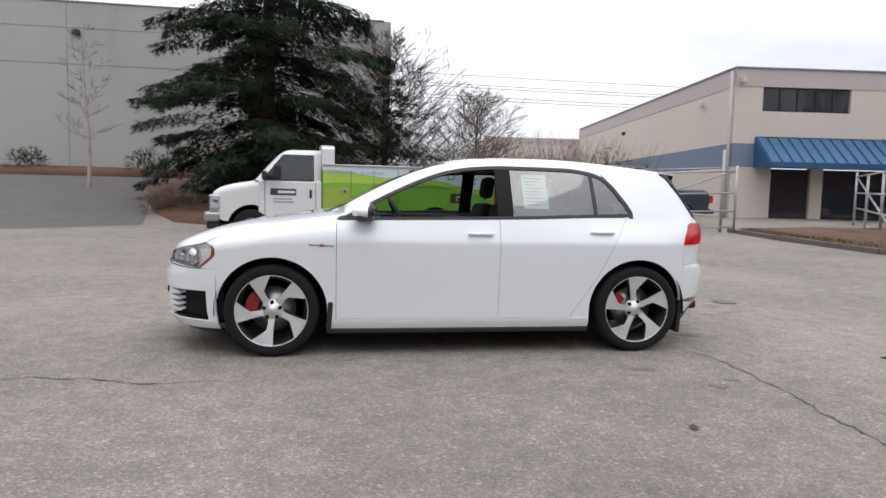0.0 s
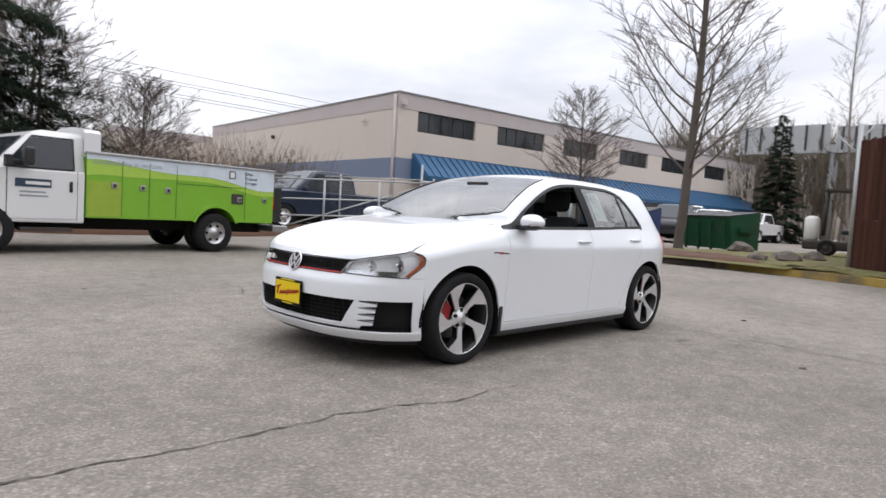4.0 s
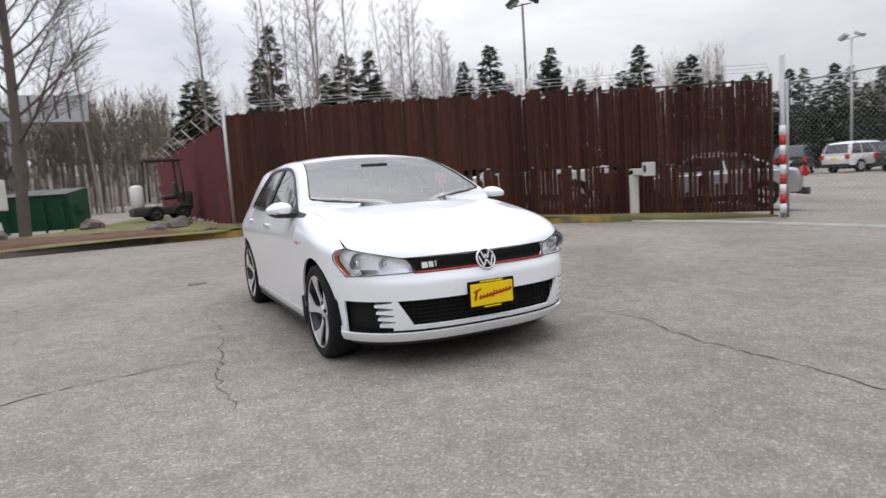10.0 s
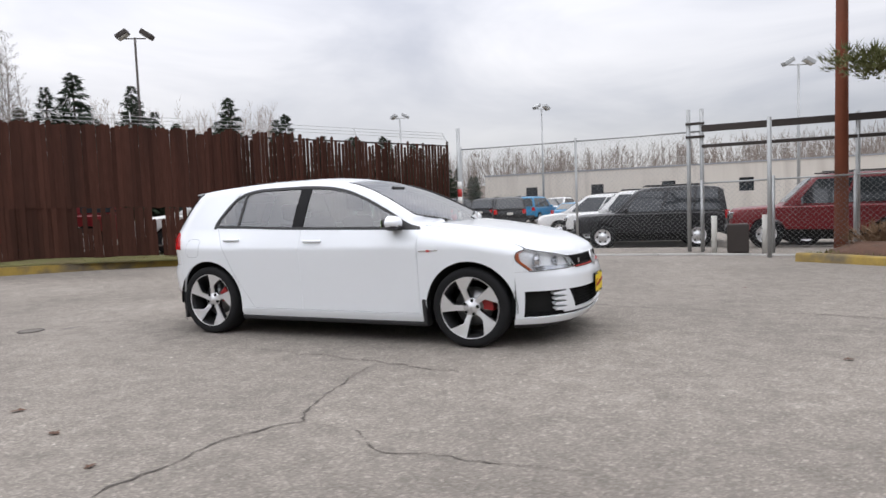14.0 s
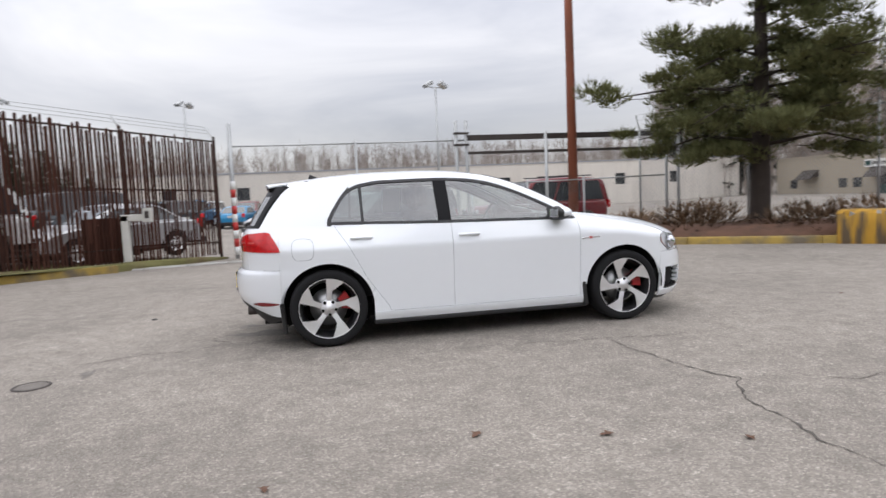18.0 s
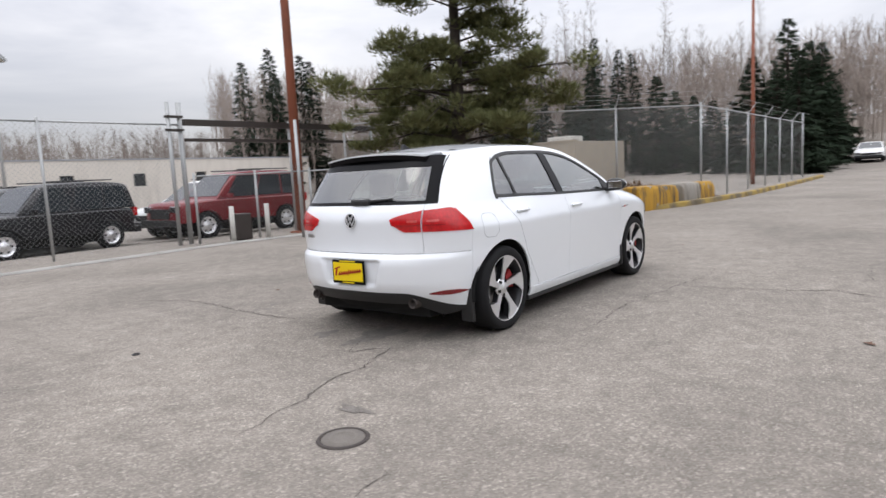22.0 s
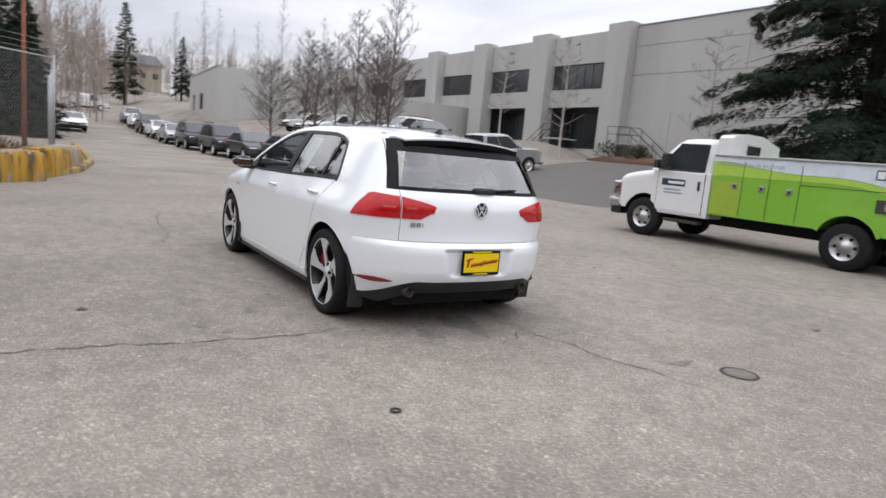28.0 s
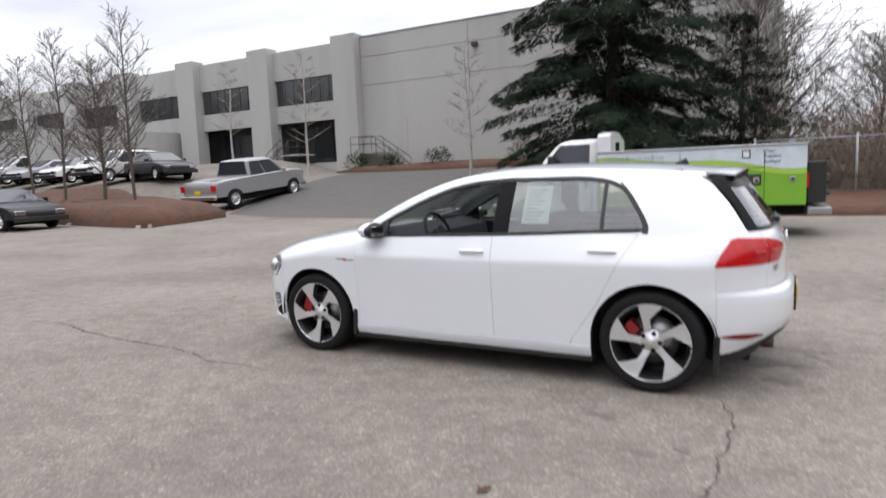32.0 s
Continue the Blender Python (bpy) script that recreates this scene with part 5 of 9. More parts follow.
ARCH_R, SILL = 0.372, 0.235
FRONT_AXLE, REAR_AXLE, HUB_Z = -1.316, 1.316, 0.318


def arch_z(x, base):
    for c in (FRONT_AXLE, REAR_AXLE):
        if abs(x - c) < ARCH_R:
            return max(base, HUB_Z + 0.99 * math.sqrt(ARCH_R ** 2 - (x - c) ** 2))
    return base


def spread(a, b, n):
    return [a + (b - a) * k / n for k in range(n + 1)]


def turned(s, grid):
    return grid if s > 0 else grid[::-1]


def flank(s, xs, lo, hi, rows=14, lift=0.0):
    """A grid on the flank over lengths xs, between heights lo(x) and hi(x)."""
    return turned(s, [[side(s, x, z, lift) for z in spread(lo(x), hi(x), rows)] for x in xs])


car = thing("hatchback_car", "clean white five-door hatchback with red brake calipers, parked on asphalt", "car")


def shell(name, grid, mat=M_CARWHITE, thick=0.014, parent=None, label=""):
    return part(name, sheet(grid, thick), mat, parent or car, label)


GAP = 0.0016
DOOR_F, DOOR_M = -0.885, 0.262
LAMP_END = soft([(0.59, -1.80), (0.61, -1.785), (0.66, -1.725), (0.70, -1.690), (0.74, -1.692), (0.762, -1.722), (0.774, -1.762), (0.80, -1.77)])


def rear_door_edge(z):
    """The curved rear edge of the rear door, round the wheel arch."""
    return curve_at([(0.2, 0.79), (0.30, 0.82), (0.42, 0.905), (0.55, 0.995), (0.66, 1.05), (0.8, 1.12), (0.95, 1.215), (1.05, 1.27)], z)


def hood_edge(x):
    """Half-width of the hood at its shut line with the wings."""
    return 0.735 + 0.052 * smooth(-1.15, -1.76, x)


for s in (-1, 1):
    # front wing: round the arch up to the hood, and forward to the lamp
    top = lambda x: hood_z(x, hood_edge(x)) - 0.001
    xs = spread(-1.6895, FRONT_AXLE - ARCH_R, 1)[:-1] + [FRONT_AXLE - ARCH_R * math.cos(k * math.pi / 30) for k in range(30)] + spread(FRONT_AXLE + ARCH_R, DOOR_F - GAP, 4)
    lo = lambda x: arch_z(x, 0.600 if x < FRONT_AXLE - ARCH_R + 0.006 else SILL)
    wing = shell("fender", flank(s, xs, lo, top, 34))
    ahead = []
    for f in spread(0, 1, 8):
        col = []
        for z in spread(0.600, 0.86, 22):
            x = LAMP_END(z) + (-1.687 - LAMP_END(z)) * f
            col.append(side(s, x, min(z, top(max(x, -1.76)))))
        ahead.append(col)
    shell("fender_front", turned(s, ahead), parent=wing)
    # doors
    xs = spread(DOOR_F + GAP, DOOR_M - GAP, 26)
    door_f = shell("front_door", flank(s, xs, lambda x: 0.262, lambda x: BELT(x) - 0.003, 48))
    grid = []
    for k in range(25):
        col = []
        for z in spread(0.262, BELT(0.9) - 0.003, 48):
            x = DOOR_M + GAP + (rear_door_edge(z) - GAP - DOOR_M - GAP) * k / 24
            col.append(side(s, x, z))
        grid.append(col)
    door_r = shell("rear_door", turned(s, grid))
    # rear quarter: from the door edge round to the tail, arch cut out, up to the sill of the glass
    xs = [0.79 + 0.0196 * k for k in range(8)] + [REAR_AXLE - ARCH_R * math.cos(k * math.pi / 32) for k in range(33)] + spread(REAR_AXLE + ARCH_R + 0.001, 1.72, 2)

    def quarter_lo(x):
        return arch_z(x, 0.259) if x < REAR_AXLE + ARCH_R else 0.65

    grid = []
    for x0 in xs:
        grid.append([side(s, x0, z, -0.007 * smooth(0.0, 0.012, rear_door_edge(z) - x0)) for z in spread(quarter_lo(x0), BELT(x0) + 0.004, 40)])
    shell("quarter_panel", turned(s, grid))
    # thin grey ribbon that paints the dark shut line behind the rear door
    edge = [[side(s, rear_door_edge(z) + q, z, 0.0007) for z in spread(0.262, 0.985, 40)] for q in (-0.0016, 0.0016)]
    part("door_seal", sheet(turned(s, edge)), M_GREY, car, shade=True)
    # sill below the doors
    shell("sill", flank(s, spread(FRONT_AXLE + ARCH_R, REAR_AXLE - ARCH_R, 20), lambda x: 0.19, lambda x: 0.258, 5, 0.006))
    part("sill_trim", boxed(-0.95, s * 0.80 - 0.05, 0.152, 0.95, s * 0.80 + 0.05, 0.192, 0.012), M_BLACKPLASTIC, car)
    # door handles, each over a grey strip that paints the shade of its cup
    for dr, hx, hz in ((door_f, 0.12, 0.862), (door_r, 1.025, 0.882)):
        p = side(s, hx, hz)
        bm = bmesh.new()
        box(bm, -0.092, -0.013, -0.010, 0.092, 0.013, 0.012, bevel=0.009)
        handle = part("handle", bm, M_CARWHITE, dr, at=pose(p.x, p.y + s * 0.014, p.z, -s * 18), shade=True)
        part("handle_gap", boxed(-0.075, -0.004, -0.022, 0.075, 0.004, -0.010, 0.003), M_GREY, handle, at=pose(0, -s * 0.012, 0))
    # side badge on the wing
    p = side(s, -0.985, 0.772)
    part("fender_badge", boxed(-0.085, -0.003, -0.006, 0.085, 0.004, 0.006, 0.002), M_CHROME, car, "thin chrome side badge with a red edge", at=pose(p.x, p.y, p.z, 0, 3))
    part("fender_badge_stripe", boxed(-0.012, -0.0035, -0.010, 0.014, 0.0045, 0.008), M_RED, car, at=pose(p.x, p.y, p.z, 0, 3))
    # mud flaps
    for ax, z0, z1, out in ((FRONT_AXLE + 0.368, 0.17, 0.38, 0.825), (REAR_AXLE + 0.350, 0.13, 0.38, 0.765)):
        bm = bmesh.new()
        box(bm, -0.018, -0.055, z0, 0.018, 0.055, z1, bevel=0.012)
        part("mud_flap", bm, M_BLACKPLASTIC, car, at=pose(ax, s * out, 0, 0, 4))
# filler flap on the far flank
part("fuel_flap", sheet([[side(1, 1.50 + r * math.copysign(abs(math.cos(a)) ** 0.6, math.cos(a)), 0.81 + r * math.copysign(abs(math.sin(a)) ** 0.6, math.sin(a)), 0.001) for r in (0.085, 0.088)] for a in spread(0, math.tau, 40)]), M_GREY, car)


def lamp_top(t):
    return 0.686 + 0.088 * t ** 0.72


def lamp_bottom(t):
    return 0.613 - 0.012 * t


LAMP_Y = 0.462


def lamp_point(s, t, j, push=0.0):
    """A point of the headlight's face: t from its inner end outwards, j from its lower edge upwards."""
    z = lamp_bottom(t) + (lamp_top(t) - lamp_bottom(t)) * j
    a0 = nose_y(LAMP_Y - 0.012 + 0.04 * j, min(z, 0.70))
    return nose(s * (a0 + (nose_x(LAMP_END(z), z) - a0) * t), z, push)


# hood, from the lamp and grille line back to the screen, between the two wings
A_IN = nose_y(LAMP_Y, 0.695)
grid = []
for v in spread(-1, 1, 44):
    q = abs(v)
    if q < 0.6:
        f = nose(math.copysign(A_IN * q / 0.6, v) if q > 0.01 else 0.0, 0.691)
    else:
        f = lamp_point(1 if v > 0 else -1, (q - 0.6) / 0.4, 1.0)
    row = []
    for t in spread(0, 1, 40):
        e = t ** 1.25
        x = f.x + (-0.975 + 0.10 * q ** 3 - f.x) * e
        y = f.y + (v * (hood_edge(x) + 0.002) - f.y) * smooth(0.0, 0.3, t)
        lip = 0.003 * smooth(0.0, 0.06, t)
        swage = 0.005 * math.exp(-((abs(y) - 0.50 - 0.10 * t) / 0.035) ** 2) * smooth(0.05, 0.4, t)
        row.append(Vector((x, y, max(hood_z(x, y), f.z) + lip + swage)))
    grid.append(row)
hood = shell("hood", grid, thick=0.02)

UB = nose_x(-1.688, 0.4)


def bumper_top(a):
    """Upper edge of the bumper: under the grille, then under the lamp, then the wing."""
    p = nose(a, 0.61)
    if abs(p.y) < LAMP_Y or p.x > -1.79:
        return 0.598
    f = clamp((abs(a) - A_IN) / (nose_x(-1.785, 0.61) - A_IN))
    return 0.609 - 0.011 * f


def belted(a0, a1, lo, hi, n=40, rows=10, push=0.0):
    """A grid on the nose over a run of it, between heights."""
    return [[nose(a, lo(a) + (hi(a) - lo(a)) * j / rows, push) for j in range(rows + 1)] for a in spread(a0, a1, n)]


def fixed(z):
    return lambda a: z


# front bumper in bands, so that the intakes are real openings
shell("front_bumper", belted(-UB, UB, fixed(0.448), bumper_top, 90, 10), label="white bumper with open lower intakes")
shell("front_lip", belted(-UB, UB, fixed(0.188), fixed(0.243), 70, 5, 0.006))
shell("lip_trim", belted(-UB * 0.99, UB * 0.99, fixed(0.150), fixed(0.186), 50, 2, -0.015), M_BLACKPLASTIC)
shell("intake_blade", belted(-UB * 0.90, UB * 0.90, fixed(0.246), fixed(0.264), 60, 2, -0.012), M_GLOSSBLACK, 0.03)
shell("lower_lip", belted(nose_y(-0.60, 0.28), nose_y(0.60, 0.28), fixed(0.266), fixed(0.288), 40, 3, 0.001), thick=0.02)
for s in (-1, 1):
    # slanted painted strut between the trapezoid intake and the corner intake
    strut = []
    for f in spread(0, 1, 8):
        strut.append([nose(nose_y(s * ((0.475 + 0.105 * q) * (1 - f) + (0.585 + 0.02 * q) * f), 0.266 + 0.184 * q), 0.266 + 0.184 * q) for q in spread(0, 1, 8)])
    shell("bumper_pillar", turned(s, strut))
    a = nose_y(s * 0.812, 0.36)
    shell("bumper_corner", belted(*sorted((a, s * UB)), fixed(0.241), fixed(0.450), 16, 8))
    side_in = part("corner_intake", sheet(belted(*sorted((nose_y(s * 0.54, 0.36), nose_y(s * 0.84, 0.36))), fixed(0.245), fixed(0.448), 14, 4, -0.05)), M_UNDER, car)
    for k in range(4):
        # fins that swell inwards until they close the slots between them
        z = 0.287 + 0.041 * k
        near, far = nose_y(s * (0.555 + 0.012 * k), z), nose_y(s * (0.668 + 0.008 * k), z)
        swell = lambda a, near=near, far=far: 0.0085 + 0.012 * clamp((far - a) / (far - near)) ** 1.6
        fin = belted(*sorted((near, far)), lambda a, z=z: z + 0.010 - swell(a), lambda a, z=z: z + 0.010 + swell(a), 12, 2, 0.001)
        part("intake_fin", sheet(fin, 0.05), M_CARWHITE, side_in)
# lower intake with a honeycomb of bars
lower = part("lower_intake", sheet(belted(nose_y(-0.62, 0.35), nose_y(0.62, 0.35), fixed(0.275), fixed(0.452), 24, 4, -0.05)), M_UNDER, car)
bm = bmesh.new()
for k in range(29):
    y = -0.56 + 1.12 * k / 28
    q = nose(nose_y(y if abs(y) > 0.002 else 0.002, 0.35), 0.35)
    for z in (0.31, 0.335, 0.36, 0.385, 0.41):
        box(bm, q.x + 0.03, y - 0.02, z - 0.002, q.x + 0.04, y + 0.02, z + 0.002)
    box(bm, q.x + 0.03, y - 0.002, 0.285, q.x + 0.04, y + 0.002, 0.445)
part("honeycomb", bm, M_UNDER, lower)

# grille strip with its red line
grille = part("grille", sheet(belted(nose_y(-0.475, 0.64), nose_y(0.475, 0.64), fixed(0.597), fixed(0.692), 30, 4, -0.018)), M_UNDER, car, "black honeycomb grille with a red line")
bm = bmesh.new()
for k in range(31):
    y = -0.46 + 0.92 * k / 30
    q = nose(nose_y(y if abs(y) > 0.002 else 0.002, 0.655), 0.655)
    for z in (0.635, 0.652, 0.669):
        box(bm, q.x + 0.006, y - 0.014, z - 0.0015, q.x + 0.014, y + 0.014, z + 0.0015)
    box(bm, q.x + 0.006, y - 0.002, 0.625, q.x + 0.014, y + 0.002, 0.68)
part("honeycomb", bm, M_UNDER, grille)
part("red_line", sheet(belted(nose_y(-0.475, 0.62), nose_y(0.475, 0.62), fixed(0.610), fixed(0.618), 30, 1, 0.002), 0.01), M_RED, grille)
part("chrome_line", sheet(belted(nose_y(-0.475, 0.61), nose_y(0.475, 0.61), fixed(0.5985), fixed(0.6035), 30, 1, 0.003), 0.01), M_ALLOY, grille)


def emblem(parent, at, r):
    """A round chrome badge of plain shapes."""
    bm = bmesh.new()
    lathe(bm, [(0.0005, 0.004), (r * 0.84, 0.004), (r * 0.86, 0.0)], 32)
    e = part("badge", bm, M_GLOSSBLACK, parent, "round chrome badge", at=at)
    bm = bmesh.new()
    lathe(bm, [(r * 0.84, -0.002), (r * 0.86, 0.008), (r * 0.97, 0.008), (r, 0.0)], 32)
    part("emblem_ring", bm, M_ALLOY, e)
    for a, b in (((-0.42, 0.72), (-0.16, 0.04)), ((-0.16, 0.04), (0.0, 0.42)), ((0.42, 0.72), (0.16, 0.04)), ((0.16, 0.04), (0.0, 0.42)),
                 ((-0.72, 0.3), (-0.36, -0.68)), ((-0.36, -0.68), (0, -0.06)), ((0.72, 0.3), (0.36, -0.68)), ((0.36, -0.68), (0, -0.06))):
        d = Vector((b[0] - a[0], 0, b[1] - a[1]))
        q = math.atan2(d.z, d.x)
        part("emblem_stroke", boxed(0, 0.003, -r * 0.07, d.length * r, 0.009, r * 0.07), M_ALLOY, e, at=Matrix.Translation((a[0] * r, 0, a[1] * r)) @ Matrix.Rotation(-q, 4, "Y"))


emblem(car, pose(-2.118, 0, 0.646, 0, 0, 90) @ pose(0, 0, 0, 18), 0.068)


def plate(x, z, facing):
    bm = bmesh.new()
    box(bm, -0.165, -0.012, -0.088, 0.165, 0.0, 0.088, bevel=0.006)
    p = part("license_plate", bm, M_GLOSSBLACK, car, "yellow dealer plate in a black frame", at=pose(x, 0.0, z, 0, 0, facing))
    part("plate_face", boxed(-0.15, 0.0, -0.066, 0.15, 0.004, 0.070, 0.002), M_PLATEY, p)
    for zz, w in ((0.080, 0.16), (-0.077, 0.12)):
        part("frame_bar", boxed(-w / 2, 0.001, zz - 0.004, w / 2, 0.004, zz + 0.004), M_PLATEY, p)
    # dealer script as a run of plain slanted strokes that climbs to one end
    strokes = [(0.014, 0.06, 0.115, 0.0, -14), (0.058, 0.010, 0.105, 0.028, 16)]
    for k in range(10):
        strokes += [(0.011, 0.028 + (0.016 if k == 4 else 0), 0.085 - 0.0232 * k, -0.014 + 0.0032 * k, -24), (0.026, 0.007, 0.076 - 0.0232 * k, -0.018 + 0.0034 * k, 30)]
    for w, h, x0, z0, lean in strokes:
        part("script_stroke", boxed(-w / 2, 0, -h / 2, w / 2, 0.0025, h / 2), M_LETTER, p, at=pose(x0, 0.0045, z0, 0, lean))


plate(-2.170, 0.435, 90)
plate(2.098, 0.515, -90)


def bar_badge(name, size, mat, at):
    """A small badge of three plain bars, wide, middling and thin."""
    bm = bmesh.new()
    for x0, x1 in ((-1.0, -0.28), (-0.14, 0.5), (0.66, 0.88)):
        box(bm, x0 * size, -0.30 * size, 0, x1 * size, 0.30 * size, 0.004, bevel=0.0015)
        box(bm, (x0 + 0.16) * size, -0.12 * size, 0.0035, max(x1 - 0.1, x0 + 0.17) * size, 0.06 * size, 0.0045)
    part(name, bm, mat, car, at=at)


bar_badge("grille_badge", 0.058, M_WHITE, pose(-2.076, 0.365, 0.650, 90, 0, -90) @ pose(0, 0, 0, -8, 10))
q = tail_at(-0.49, 0.765, 0.0)
bar_badge("tailgate_badge", 0.050, M_STEEL, pose(q.x, q.y, q.z, 90, 0, 90) @ pose(0, 0, 0, 0, -10))

# headlights
for s in (-1, 1):
    face = turned(s, [[lamp_point(s, t, j) for j in spread(0, 1, 8)] for t in spread(0, 1, 20)])
    inner = turned(s, [[lamp_point(s, t, j) + Vector((0.055 * (1 - 0.75 * t), -s * (0.012 + 0.03 * t), 0)) for j in spread(0, 1, 4)] for t in spread(0, 1, 14)])
    lamp = part("headlight", sheet(inner), M_LAMPGREY, car, "clear headlight with chrome reflectors and amber corner", True)
    rim = []
    for run in ([(t, 0.0) for t in spread(0, 1, 14)], [(1.0, j) for j in spread(0, 1, 8)], [(t, 1.0) for t in spread(1, 0, 14)], [(0.0, j) for j in spread(1, 0, 4)]):
        rim += [lamp_point(s, t, j, 0.001) for t, j in run]
    bm = bmesh.new()
    for p, q in zip(rim, rim[1:]):
        if (p - q).length > 1e-4:
            tube(bm, p, q, 0.0032, n=5, caps=False)
    part("lamp_seal", bm, M_BLACKPLASTIC, lamp)
    walls = [[p, p + Vector((0.05, -s * 0.012, 0))] for p in rim]
    part("lamp_bowl", sheet(walls), M_LAMPGREY, lamp, shade=True)
    cover = part("lens", sheet(face), G_LAMP, lamp, shade=True)
    cover.visible_shadow = False
    for t, r, j in ((0.30, 0.040, 0.5), (0.64, 0.062, 0.5)):
        q = lamp_point(s, t, j)
        bm = bmesh.new()
        lathe(bm, [(0.002, 0.034), (r * 0.45, 0.03), (r * 0.8, 0.012), (r, -0.014), (r * 1.06, -0.014)], 24)
        part("reflector", bm, M_REFLECTOR, lamp, at=pose(q.x + 0.036, q.y - s * 0.01, q.z, 0, 0, -90 + s * (14 + 22 * t)), shade=True)
        bm = bmesh.new()
        bmesh.ops.create_uvsphere(bm, u_segments=12, v_segments=8, radius=r * 0.34)
        part("bulb_cap", bm, M_CHROME, lamp, at=pose(q.x + 0.03, q.y - s * 0.01, q.z), shade=True)
    row = turned(s, [[lamp_point(s, t, j) + Vector((0.010, -s * 0.012, 0)) for j in spread(0.04, 0.96, 6)] for t in spread(0.93, 0.988, 4)])
    part("turn_signal", sheet(row), M_AMBER, lamp, shade=True)
    row = turned(s, [[lamp_point(s, t, j) + Vector((0.026, -s * 0.012, 0)) for j in spread(0.0, 0.22, 2)] for t in spread(0.08, 0.84, 10)])
    part("chrome_bezel", sheet(row), M_REFLECTOR, lamp, shade=True)

# rear bumper, diffuser and lamps

def rear_hem(y):
    """Height of the rear bumper's lower edge: level behind, falling to the corners."""
    return 0.372 - 0.115 * smooth(0.46, 0.84, abs(y))


def rear_band(lo, hi, n, rows, push=0.0, end=1.6895, dent=0.0):
    """A band round the tail between two heights that follow the half-width, from one arch to the other."""
    out = []
    for k in range(n + 1):
        f = 1 - 2 * k / n
        col = []
        a0 = tail_of_x(end, 0.45)
        y = tail(f * a0 if abs(f) > 1e-6 else 1e-6, 0.45).y
        for j in range(rows + 1):
            z = lo(y) + (hi(y) - lo(y)) * j / rows
            a = tail_of_x(end, z)
            p = tail(f * a if abs(f) > 1e-6 else 1e-6, z, push)
            if dent:
                wide = 0.235 + 0.05 * (z - 0.45) / 0.15
                p.x -= dent * smooth(wide + 0.022, wide - 0.01, abs(p.y)) * smooth(0.612, 0.588, z) * smooth(0.40, 0.44, z)
            col.append(p)
        out.append(col)
    return out


shell("rear_bumper", rear_band(rear_hem, lambda y: 0.648, 120, 30, dent=0.03), label="white rear bumper with a plate recess")
shell("diffuser", rear_band(lambda y: rear_hem(y) - 0.075 * smooth(0.86, 0.7, abs(y)) - 0.015, lambda y: rear_hem(y) - 0.001, 70, 4, 0.004), M_BLACKPLASTIC, 0.03)
shell("rear_valance", rear_band(lambda y: 0.205, lambda y: max(0.23, rear_hem(y) - 0.03), 40, 4, -0.08, 1.75), M_UNDER)
for s in (-1, 1):
    bm = bmesh.new()
    lathe(bm, [(0.001, 0.0), (0.029, 0.0), (0.030, 0.03), (0.035, 0.033), (0.037, 0.02), (0.037, -0.12)], 22)
    part("exhaust_tip", bm, M_DARKIRON, car, at=pose(1.95, s * 0.50, 0.295, 0, 0, -90), shade=True)
    a, b = sorted((tail_y(s * 0.62, 0.4), tail_y(s * 0.80, 0.4)))
    run = []
    for q in spread(b, a, 14):
        f = (abs(q) - min(abs(a), abs(b))) / (b - a)
        run.append([tail(q, 0.366 + 0.006 * f + (h - 0.5) * 0.034 * math.sin(math.pi * (0.04 + 0.92 * f)) ** 0.8, 0.004) for h in (0.0, 0.5, 1.0)])
    part("rear_reflector", sheet(run, 0.01), M_TAILDARK, car, shade=True)

gate = [[tail_at(y, z) for z in spread(0.652, 0.994, 18)] for y in spread(0.598, -0.598, 44)]
shell("tailgate", gate, label="white tailgate")
TAIL_LEAD = soft([(0.78, 1.672), (0.86, 1.700), (0.93, 1.742), (0.97, 1.76)])
for s in (-1, 1):
    # corner panel between the tailgate and the quarter
    grid = []
    for f in spread(0, 1, 16):
        col = []
        for z in spread(0.65, 1.006, 18):
            a, b = tail_of_x(1.7185, z), tail_y(0.6012, z)
            col.append(tail(s * (a + (b - a) * f), z))
        grid.append(col)
    shell("rear_corner", turned(s, grid))
    # tail lamp, outer piece on the corner and inner piece on the tailgate
    lamp = None
    for name in ("taillight", "inner_lamp"):
        grid = []
        for t in spread(0, 1, 14):
            col = []
            for j in spread(0, 1, 8):
                if name == "taillight":
                    zb, zt = 0.802 - 0.004 * t, 0.950 + 0.014 * t - 0.012 * smooth(0.85, 1, t)
                    z = zb + (zt - zb) * j
                    a0, a1 = tail_y(0.603, z), tail_of_x(TAIL_LEAD(z), z)
                    a = a0 + (a1 - a0) * t
                else:
                    zb, zt = 0.848 - 0.046 * smooth(0, 0.5, t), 0.890 + 0.060 * t ** 0.7
                    z = zb + (zt - zb) * j
                    a = tail_y(0.372 + 0.221 * t - 0.018 * (1 - t) * (j - 0.5), z)
                col.append(tail(s * a, z, 0.006))
            grid.append(col)
        o = part(name, sheet(grid[::-1] if s > 0 else grid, 0.02), M_TAIL, lamp or car, "red wrap-around tail lamp" if lamp is None else "", True)
        lamp = lamp or o
    # thin dark lines across the lens, and pale strips as painted highlights
    for y0, y1, z0, z1, m in ((0.42, 0.59, 0.846, 0.850, M_TAILDARK), (0.612, 0.73, 0.846, 0.850, M_TAILDARK), (0.50, 0.57, 0.868, 0.884, M_TAILGLINT), (0.63, 0.70, 0.87, 0.885, M_TAILGLINT)):
        bm = sheet([[tail_at(s * y, z, 0.0075) for z in (z0, (z0 + z1) / 2, z1)] for y in (spread(y1, y0, 6) if s > 0 else spread(y0, y1, 6))])
        part("lamp_chamber", bm, m, lamp, shade=True)
